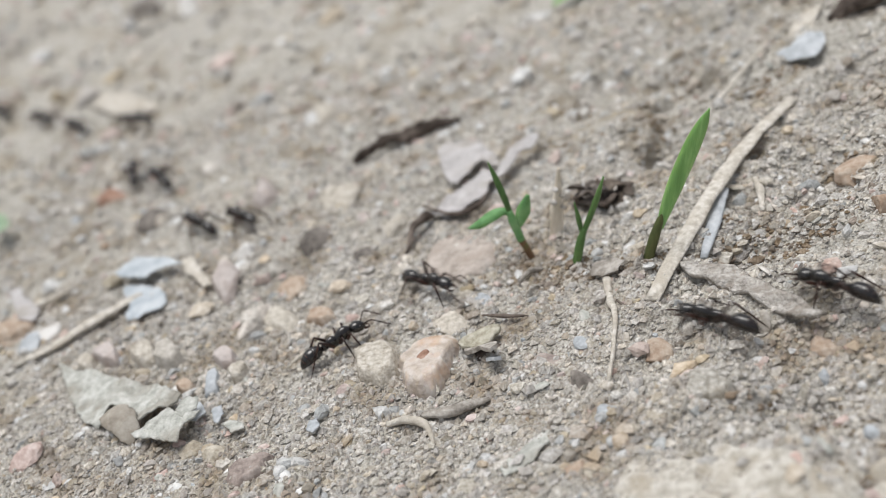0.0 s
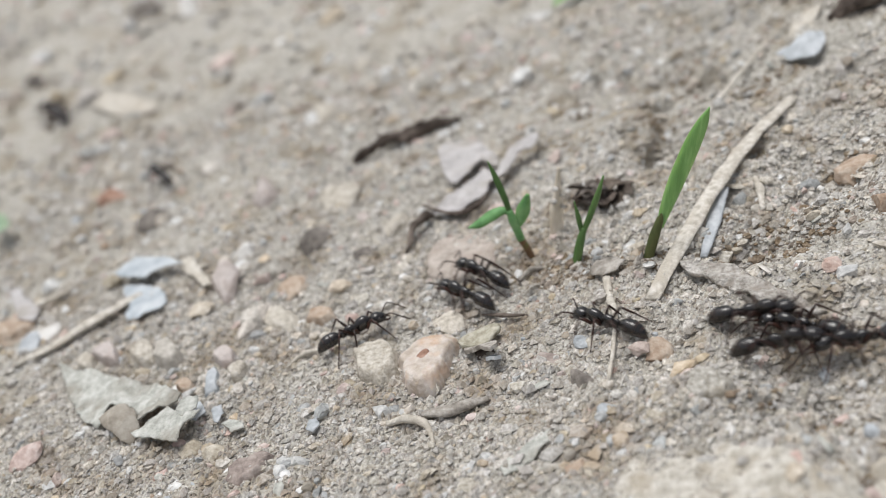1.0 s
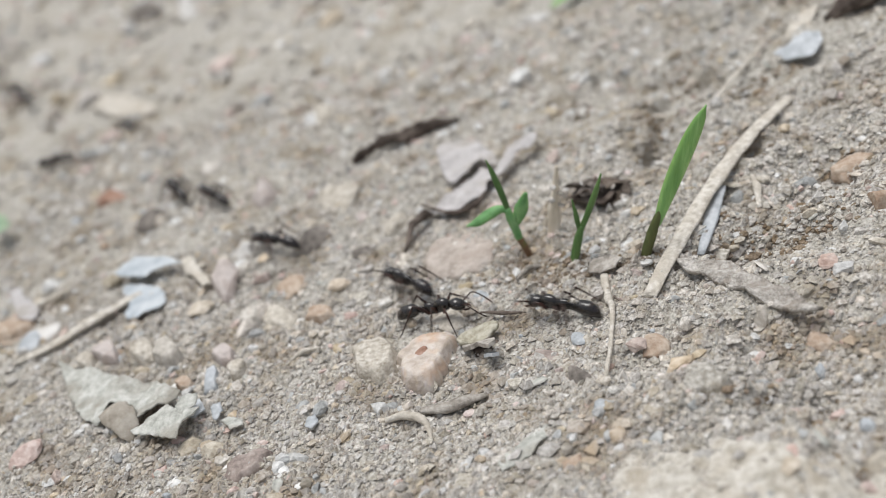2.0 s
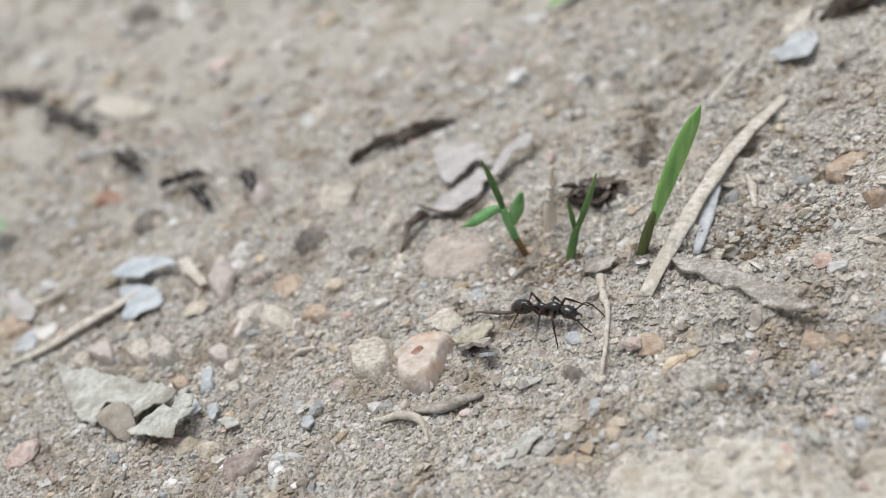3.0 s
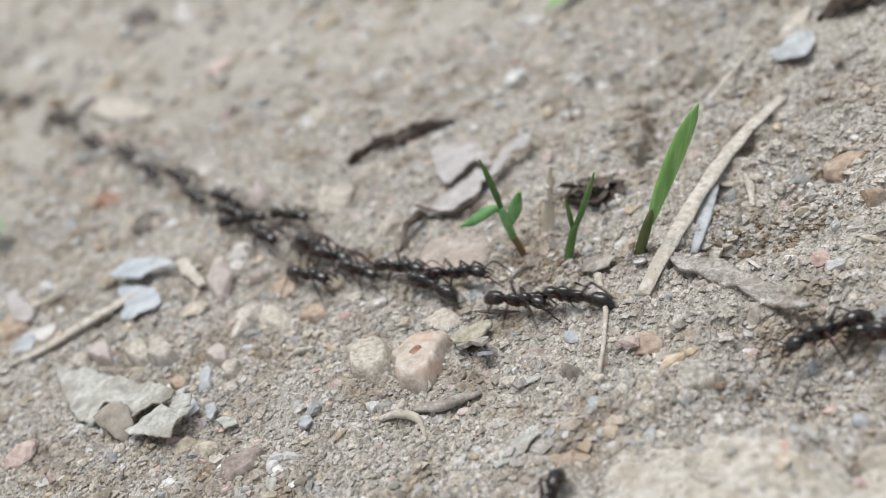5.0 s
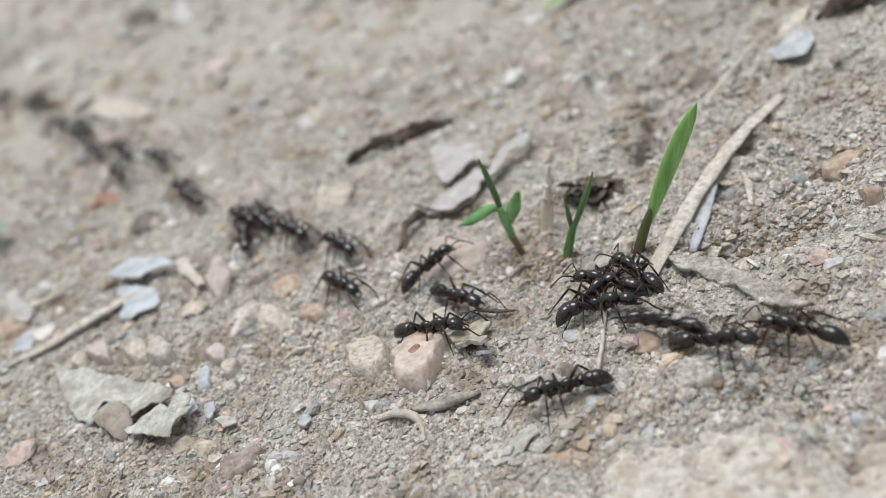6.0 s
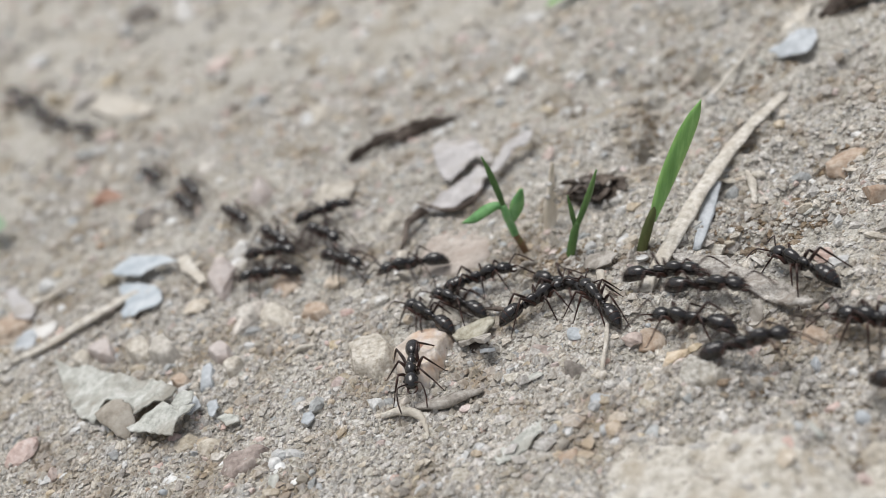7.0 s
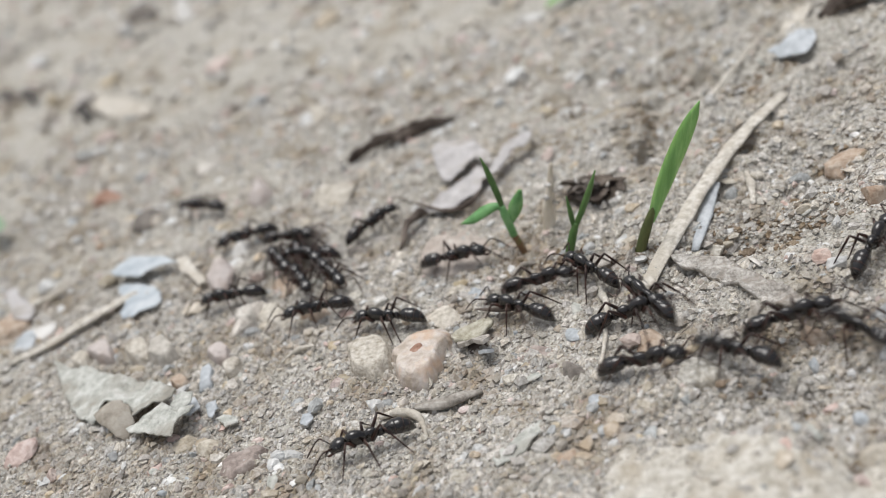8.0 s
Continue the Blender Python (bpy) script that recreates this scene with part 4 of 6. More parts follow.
stick("rootlet", [(0.01978, -0.02241, 0.00711), (0.02103, -0.02526, 0.00759), (0.02373, -0.02831, 0.00830)], [0.00014, 0.00018, 0.0001], M_BARK, "thin dark rootlet on the soil", "rootlet")
flake("bark_strip", 0.03358, -0.02799, [(-0.0060, 0.0103), (-0.0033, 0.0075), (-0.0009, 0.0046), (0.0009, 0.0006), (0.0030, -0.0035), (0.0049, -0.0068), (0.0060, -0.0087), (0.0036, -0.0079), (0.0009, -0.0045), (-0.0008, -0.0012), (-0.0034, 0.0019), (-0.0052, 0.0048), (-0.0064, 0.0076)],
      M_WOOD, "weathered grey strip of bark on the bank", 27, 0.0003, lambda x, y: 0.0005 * math.cos(420 * (0.55 * x + 0.83 * y)) + 0.00025 * math.sin(2600 * (0.55 * x + 0.83 * y)), thick=0.0005, bumps=0.0007, category="bark")
stick("bark_piece", [(-0.01632, 0.03631, -0.00416), (-0.01084, 0.03943, -0.00204), (-0.00437, 0.04023, 0.00000), (0.00220, 0.04293, 0.00123)],
      [(0.00040, 0.0006), (0.00100, 0.0010), (0.00105, 0.0012), (0.00060, 0.0007)], M_BARK, "dark rotten piece of bark behind the trail", "bark", flat=SLOPE_UP, n=16, rough=0.0016)
stick("twig", [(-0.00617, 0.00116, -0.00101), (-0.00484, 0.00589, 0.00054), (-0.00354, 0.00784, 0.00133), (-0.00237, 0.00843, 0.00122)], [0.0002, 0.0006, 0.0008, 0.0003], M_BARK, "short dark curved twig", "twig", n=12, rough=0.0005)
stick("twig", [(-0.00395, 0.01099, 0.00112), (0.00050, 0.00666, 0.00223), (0.00381, 0.00636, 0.00373), (0.00553, 0.00861, 0.00458)], [0.0002, 0.00035, 0.00045, 0.0002], M_BARK, "thin dark twig under the grey leaf", "twig")
stick("twig", [(-0.00317, -0.03423, -0.00070), (-0.00026, -0.03490, 0.00036), (0.00199, -0.03475, 0.00123), (0.00435, -0.03417, 0.00156)],
      [(0.0004, 0.0003), (0.0009, 0.0006), (0.0008, 0.0005), (0.0003, 0.0002)], M_TWIG, "flat grey splinter of wood", "twig", flat=SLOPE_UP)
stick("rootlet", [(-0.00723, -0.03481, -0.00172), (-0.00509, -0.03497, -0.00082), (-0.00293, -0.03614, -0.00041), (-0.00174, -0.03904, -0.00078)], [0.0003, 0.0005, 0.0005, 0.0002], M_STRAW, "pale curled dry rootlet", "rootlet")
stick("twig", [(-0.02091, -0.01915, -0.00596), (-0.01874, -0.01744, -0.00491), (-0.01647, -0.01732, -0.00442)], [0.0001, 0.0004, 0.0002], M_STRAW, "short frayed straw splinter", "straw")
stick("rootlet", [(0.00401, -0.01787, 0.00159), (0.00677, -0.01973, 0.00279), (0.00986, -0.02034, 0.00319)], [0.0001, 0.0003, 0.0001], M_BARK, "dark rootlet among crumbs", "rootlet")
stick("rootlet", [(0.00892, -0.01250, 0.00290), (0.01046, -0.01120, 0.00392), (0.01217, -0.01069, 0.00394)], [0.0002, 0.00045, 0.0002], M_TWIG, "dark chip of wood by the seedlings", "wood chip")
stick("bark_piece", [(0.06011, 0.03294, 0.02244), (0.06363, 0.03271, 0.02611), (0.06967, 0.03270, 0.02841)], [(0.0012, 0.0010), (0.0026, 0.0016), (0.0020, 0.0012)], M_BARK, "dark brown curled bark on the bank", "bark", flat=SLOPE_UP, n=16, rough=0.0010)
stick("straw", [(0.03957, -0.00479, 0.01433), (0.03967, -0.00729, 0.01392), (0.03924, -0.01094, 0.01286)], [(0.0002, 0.0002), (0.0006, 0.0003), (0.0003, 0.0002)], M_STRAW, "short pale straw on the bank", "straw", flat=SLOPE_UP)
stick("straw", [(0.03054, -0.01858, 0.01050), (0.03307, -0.01190, 0.01165), (0.03555, -0.00577, 0.01321)], [(0.00050, 0.0002), (0.00101, 0.0003), (0.00065, 0.0002)], M_BLUE, "flat bluish white dry blade under a straw", "dry blade", flat=SLOPE_UP)


def husk():
    """A crumpled dark seed husk: overlapping thin shells round a hollow."""
    ob = new("seed_husk")
    rng = random.Random(8)
    for k in range(24):
        a = k * 2.4
        wide = rng.uniform(0.0011, 0.0025)
        shell = flake_mesh(40 + k, [(wide * math.cos(t) * rng.uniform(0.6, 1.3), 0.6 * wide * math.sin(t) * rng.uniform(0.6, 1.3)) for t in np.linspace(0, 5.6, 9)], 0.00016,
                           lambda x, y: 0.0010 - 260 * (x * x + y * y), 0.0012, 5)
        part("shell", shell, M_HUSK, ob).matrix_basis = pose(0.0042 * math.cos(a) * (k / 24), 0.0016 * math.sin(a) * (k / 24), 0.0006 + 0.0020 * rng.random(), rng.uniform(-55, 55), rng.uniform(-60, 30), rng.uniform(0, 360))
    ob.matrix_basis = pose(0.02120, 0.00155, 0.00654, 0, -10, 0)
    return tagged(ob, "crumpled dark brown seed husk behind a seedling", "seed husk")


husk()


# ---- seedlings ----
def stem(points, radii, parent, mat, name="stem", label=""):
    line = smooth_line(points, 5)
    return part(name, loft(bmesh.new(), line, spread(radii, len(line)), 10, flat=(0, 1, 0)), mat, parent, label)


def seedling_forked():
    ob = new("seedling")
    base = Vector((0.01128, -0.00669, 0.00304))
    def at(*p):
        return Vector(p) - base
    stem([at(0.01146, -0.00669, 0.00214), at(0.01030, -0.00669, 0.00455), at(0.00942, -0.00669, 0.00603)], [0.00043, 0.00050, 0.00050], ob, M_STEM, "stem_base", "reddish brown base of the stem")
    stem([at(0.00950, -0.00669, 0.00586), at(0.00885, -0.00669, 0.00742), at(0.00820, -0.00669, 0.00898), at(0.00771, -0.00669, 0.01033)], [0.00053, 0.00056, 0.00062, 0.00037], ob, M_SPROUT)
    part("leaf", blade_mesh([at(0.00795, -0.00669, 0.00982), at(0.00707, -0.00669, 0.01218), at(0.00582, -0.00669, 0.01514), at(0.00476, -0.00669, 0.01740)], [0.00062, 0.00088, 0.00075, 0.00012], (1, 0.5, 0.3), 0.0003), M_DARKGREEN, ob, "narrow upright dark green leaf")
    part("leaf", blade_mesh([at(0.00833, -0.00669, 0.00931), at(0.00712, -0.00669, 0.01024), at(0.00551, -0.00669, 0.00957), at(0.00388, -0.00669, 0.00829), at(0.00240, -0.00669, 0.00760)], [0.00056, 0.00100, 0.00156, 0.00125, 0.00012], (0.2, 0.6, 0.8), 0.0003), M_SPROUT, ob, "drooping oval green leaf")
    part("leaf", blade_mesh([at(0.00891, -0.00669, 0.00760), at(0.00932, -0.00669, 0.00898), at(0.00963, -0.00669, 0.01049), at(0.01007, -0.00669, 0.01268)], [0.00056, 0.00150, 0.00187, 0.00050], (1, 0.1, 0.1), 0.0003), M_SPROUT, ob, "rounded bluish green leaf")
    ob.location = base
    return tagged(ob, "small forked green seedling with a reddish stem base", "seedling")


def seedling_thin():
    ob = new("seedling")
    base = Vector((0.01639, -0.01175, 0.00543))
    def at(*p):
        return Vector(p) - base
    stem([at(0.01622, -0.01175, 0.00457), at(0.01643, -0.01175, 0.00714), at(0.01666, -0.01175, 0.00924), at(0.01693, -0.01175, 0.01065)], [0.00054, 0.00060, 0.00054, 0.00036], ob, M_DARKGREEN, "stem", "dark green stem")
    part("leaf", blade_mesh([at(0.01678, -0.01175, 0.00966), at(0.01753, -0.01175, 0.01229), at(0.01824, -0.01175, 0.01519), at(0.01874, -0.01175, 0.01802)], [0.00072, 0.00090, 0.00084, 0.00012], (1, 0.3, 0.2), 0.00035), M_DARKGREEN, ob)
    part("leaf", blade_mesh([at(0.01669, -0.01175, 0.00982), at(0.01613, -0.01175, 0.01197), at(0.01541, -0.01175, 0.01439)], [0.00048, 0.00066, 0.00012], (1, 0.3, -0.2), 0.0003), M_DARKGREEN, ob)
    ob.location = base
    return tagged(ob, "thin green seedling with two narrow leaves", "seedling")


def seedling_grass():
    ob = new("grass_seedling")
    base = Vector((0.02460, -0.01544, 0.00812))
    def at(*p):
        return Vector(p) - base
    stem([at(0.02451, -0.01544, 0.00687), at(0.02466, -0.01544, 0.00895), at(0.02503, -0.01544, 0.01164), at(0.02543, -0.01544, 0.01387), at(0.02558, -0.01544, 0.01513)], [0.00062, 0.00068, 0.00068, 0.00048, 0.00014], ob, M_SHEATH, "sheath", "dark brownish green sheath")
    part("blade", blade_mesh([at(0.02555, -0.01544, 0.01276), at(0.02607, -0.01544, 0.01560), at(0.02690, -0.01544, 0.01929), at(0.02811, -0.01544, 0.02389), at(0.02895, -0.01544, 0.02678), at(0.02949, -0.01544, 0.02875)],
         [0.00085, 0.00163, 0.00220, 0.00220, 0.00149, 0.00007], (1, 0.15, 0.1), 0.0003, fold=0.18), M_GREEN, ob, "broad bright green blade")
    ob.location = base
    return tagged(ob, "young grass shoot with one broad green blade", "seedling")


def dry_stub():
    ob = new("dry_stalk")
    base = Vector((0.01464, -0.00306, 0.00445))
    def at(*p):
        return Vector(p) - base
    stem([at(0.01454, -0.00306, 0.00338), at(0.01449, -0.00306, 0.00597), at(0.01436, -0.00306, 0.00834), at(0.01435, -0.00306, 0.00990), at(0.01435, -0.00306, 0.01127), at(0.01427, -0.00306, 0.01297), at(0.01425, -0.00306, 0.01472)],
         [(0.00085, 0.0006), (0.00092, 0.0006), (0.00092, 0.0006), (0.00069, 0.0005), (0.00050, 0.0004), (0.00038, 0.0003), (0.00023, 0.0002)], ob, M_STUB, "stalk")
    for k, (px, py, pz) in enumerate(((0.01383, -0.00306, 0.00990), (0.01522, -0.00306, 0.00921), (0.01388, -0.00306, 0.01178), (0.01506, -0.00306, 0.01093))):
        part("soil_grain", stone_mesh(150 + k, (0.0009, 0.0007, 0.0007), 7, 2), (M_CRUMB, M_TWIG)[k % 2], ob).location = Vector((px, py - 0.0006, pz)) - base
    ob.location = base
    return tagged(ob, "bleached dry stalk stump standing in the soil", "dry stalk")


seedling_forked()
seedling_thin()
seedling_grass()
dry_stub()


def far_blade():
    ob = new("fallen_grass")
    base = Vector((0.02153, 0.08417, 0.00773))
    part("blade", blade_mesh([Vector((0, 0, 0)), Vector((0.006, 0.001, 0.004)), Vector((0.014, 0.002, 0.007))], [0.001, 0.004, 0.001], (0, 1, 0.3), 0.0004), M_GREEN, ob)
    ob.location = base
    return tagged(ob, "fallen blade of green grass far up the soil", "grass")


far_blade()


# ---- pebbles strewn about, alike but for size ----
def pebbles():
    rng = random.Random(77)
    kinds = []
    for k in range(8):
        bm = stone_mesh(200 + k, (0.0012, 0.0012 * rng.uniform(0.6, 1.0), 0.0012 * rng.uniform(0.45, 0.75)), 9, 2)
        me = bpy.data.meshes.new("pebble")
        bm.to_mesh(me)
        bm.free()
        for poly in me.polygons:
            poly.use_smooth = True
        me.materials.append((M_PEBBLE, M_FLAT, M_CREAM, M_PEBBLE, M_CREAM, M_ORANGE, M_PEBBLE, M_BLUE)[k])
        kinds.append(me)
    made = 0
    while made < 290:
        x, y = rng.uniform(-0.075, 0.05), rng.uniform(-0.058, 0.07)
        if rng.random() > 0.25 + 0.75 / (1 + math.exp((x - 0.005) / 0.015)):
            continue
        size = min(0.0021, rng.lognormvariate(math.log(0.0011), 0.4)) * (1.25 if y > 0.04 else 1) * (0.7 if x > 0.015 or y < -0.015 else 1)
        me = rng.choice(kinds)
        ob = new("pebble", me)
        ob.matrix_basis = pose(x, y, float(height(x, y)) + size * 0.12, rng.uniform(-20, 20), -lean(x) + rng.uniform(-20, 20), rng.uniform(0, 360)) @ Matrix.Diagonal((size / 0.0012, size / 0.0012, size / 0.0012, 1))
        tagged(ob, "small pale weathered pebble on the soil", "pebble", "pebbles on the soil")
        made += 1


pebbles()


def chips():
    """Thin flat shards of stone and crust, tilted as they fell."""
    rng = random.Random(31)
    kinds = []
    for k in range(6):
        bm = stone_mesh(300 + k, (0.0015, 0.0015 * rng.uniform(0.5, 0.9), 0.0015 * rng.uniform(0.16, 0.26)), 10, 2)
        me = bpy.data.meshes.new("stone_shard")
        bm.to_mesh(me)
        bm.free()
        me.materials.append((M_PEBBLE, M_CREAM, M_BLUE, M_LEAF, M_PEBBLE, M_WHITE)[k])
        kinds.append(me)
    for _ in range(170):
        x, y = rng.uniform(-0.075, 0.055), rng.uniform(-0.058, 0.06)
        size = min(0.0028, rng.lognormvariate(math.log(0.0015), 0.4))
        ob = new("stone_shard", rng.choice(kinds))
        ob.matrix_basis = pose(x, y, float(height(x, y)) + size * 0.10, rng.uniform(-28, 28), -lean(x) + rng.uniform(-28, 28), rng.uniform(0, 360)) @ Matrix.Diagonal((size / 0.0015, size / 0.0015, size / 0.0015, 1))
        tagged(ob, "thin pale shard of stone lying on the soil", "stone shard", "shards on the soil")


chips()

strew("soil_crumbs", "loose pale crumbs and grains of dry soil",
      ((16000, (-0.088, 0.072), (-0.070, 0.085), 0.00040, 0.38),
       (9000, (-0.26, 0.10), (0.05, 0.33), 0.0007, 0.45), (1300, (-0.26, 0.10), (0.06, 0.36), 0.0012, 0.4)), 5, 1, 0.0, STONES)
strew("fine_crumbs", "fine angular crumbs of pale dry soil",
      ((120000, (-0.062, 0.062), (-0.068, 0.022), 0.00021, 0.45), (16000, (-0.088, 0.072), (0.022, 0.075), 0.00028, 0.45), (30000, (-0.055, 0.055), (-0.068, 0.010), 0.00034, 0.35)), 8, 0, -0.05)
strew("soil_clods", "crumbly clods of dry soil half sunk in the bank",
      ((760, (0.018, 0.072), (-0.066, 0.060), 0.0007, 0.45), (420, (-0.085, 0.02), (-0.066, 0.060), 0.0008, 0.40), (160, (-0.2, 0.06), (0.05, 0.25), 0.0017, 0.4)), 6, 2, 0.42)

for grain, words, mat, seed, many in (("rosy_grains", "pinkish grains of feldspar strewn in the soil", M_ROSE_GRAIN, 51, 1.0), ("ochre_grains", "ochre yellow grains strewn in the soil", M_OCHRE_GRAIN, 52, 1.1),
                                      ("quartz_grains", "glassy white quartz grains strewn in the soil", M_GLASSY_GRAIN, 53, 1.2), ("slate_grains", "bluish grey stone grains strewn in the soil", M_SLATE_GRAIN, 54, 0.9)):
    strew(grain, words, ((int(1500 * many), (-0.088, 0.072), (-0.068, 0.085), 0.00036, 0.40), (int(420 * many), (-0.088, 0.05), (-0.068, 0.085), 0.00070, 0.35),
                         (int(500 * many), (-0.26, 0.10), (0.06, 0.36), 0.0012, 0.4)), seed, 2, 0.1, mat=mat)

strew("brown_earth", "dark brown earth crumbs laid bare in the hollows", (), 9, 1, 0.3,
      clumps=((330, 0.03902, -0.01443, 0.00527, 0.00176, 0.00030),
       (154, 0.04133, -0.01999, 0.00339, 0.00122, 0.00030),
       (72, 0.03923, -0.04554, 0.00159, 0.00189, 0.00030),
       (84, 0.03855, -0.05579, 0.00175, 0.00214, 0.00030),
       (132, 0.05151, -0.00777, 0.00359, 0.00101, 0.00030),
       (110, 0.04175, 0.04200, 0.00288, 0.00126, 0.00030),
       (88, 0.04834, 0.02505, 0.00267, 0.00117, 0.00030),
       (88, 0.03298, 0.02022, 0.00209, 0.00150, 0.00030),
       (132, 0.01157, -0.01088, 0.00239, 0.00112, 0.00030),
       (88, 0.01626, -0.01445, 0.00196, 0.00087, 0.00030),
       (88, 0.01905, 0.02086, 0.00313, 0.00212, 0.00030),
       (36, 0.03883, -0.03778, 0.00226, 0.00110, 0.00030),
       (88, 0.03223, -0.01730, 0.00222, 0.00097, 0.00030),
       (48, 0.02916, -0.04485, 0.00218, 0.00088, 0.00030),
       (60, 0.03676, -0.04901, 0.00290, 0.00104, 0.00030),
       (70, 0.04061, 0.03774, 0.00231, 0.00231, 0.00036),
       (70, 0.02936, 0.04320, 0.00253, 0.00253, 0.00036),
       (70, 0.04719, 0.02255, 0.00187, 0.00187, 0.00036),
       (70, 0.03203, 0.02915, 0.00187, 0.00187, 0.00036),
       (70, 0.03138, 0.01474, 0.00165, 0.00165, 0.00036),
       (70, 0.06035, 0.01115, 0.00187, 0.00187, 0.00036),
       (70, 0.05033, -0.00537, 0.00165, 0.00165, 0.00036),
       (70, 0.04049, 0.00152, 0.00143, 0.00143, 0.00036),
       (70, 0.02135, 0.03494, 0.00231, 0.00231, 0.00036),
       (70, 0.04285, -0.01861, 0.00165, 0.00165, 0.00036),
       (70, 0.03714, -0.01860, 0.00165, 0.00165, 0.00036),
       (120, 0.01061, -0.00850, 0.00260, 0.00140, 0.00034),
       (130, 0.01666, -0.01213, 0.00280, 0.00140, 0.00034),
       (90, 0.02477, -0.01589, 0.00240, 0.00120, 0.00034),
       (70, 0.00759, -0.00927, 0.00220, 0.00100, 0.00034),
       (80, 0.01320, -0.01314, 0.00260, 0.00100, 0.00034),
       (70, 0.01981, -0.01431, 0.00220, 0.00100, 0.00034)), mat=M_EARTH)


# ---- ants ----
MM = 0.00098


def mm(points):
    return [Vector(p) * MM for p in points]


def leg_mesh(kind, side):
    """The upper leg and the lower leg, from the hip at the origin."""
    knee, ankle, toe = {"front": ((0.8, 1.0, 0.95), (1.6, 1.85, -0.55), (2.3, 2.5, -1.84)),
                        "middle": ((-0.1, 1.15, 1.0), (-0.35, 2.05, -0.55), (-0.6, 2.8, -1.84)),
                        "hind": ((-1.4, 0.95, 1.55), (-2.6, 1.65, -0.1), (-3.9, 2.3, -1.84))}[kind]
    flip = Vector((1, side, 1))
    def s(p):
        return Vector(p) * flip * MM
    upper = loft(bmesh.new(), [s((0, 0, 0)), s((0.1, 0.3, 0)), s([c * 0.5 + 0.05 for c in knee]), s(knee)], [r * MM for r in (0.24, 0.20, 0.20, 0.12)], 6)
    mid = [(a + b) / 2 for a, b in zip(ankle, toe)]
    lower = loft(bmesh.new(), [s(knee), s([(a + b) / 2 for a, b in zip(knee, ankle)]), s(ankle), s(mid), s(toe), s((toe[0] + 0.15, toe[1] + 0.25, toe[2] + 0.02))],
                 [r * MM for r in (0.115, 0.135, 0.09, 0.07, 0.06, 0.035)], 6)
    return upper, lower


STOUT = Vector((1.0, 1.12, 1.16))


LOW = 0.5 * MM  # how far the body hangs below its drawn height


def limb(name, bm, mat, parent, low=LOW):
    """A part of an ant, brought to the stoutness and the low stance of its kind."""
    for v in bm.verts:
        v.co = (v.co - Vector((0, 0, low))) * STOUT
    return part(name, bm, mat, parent)


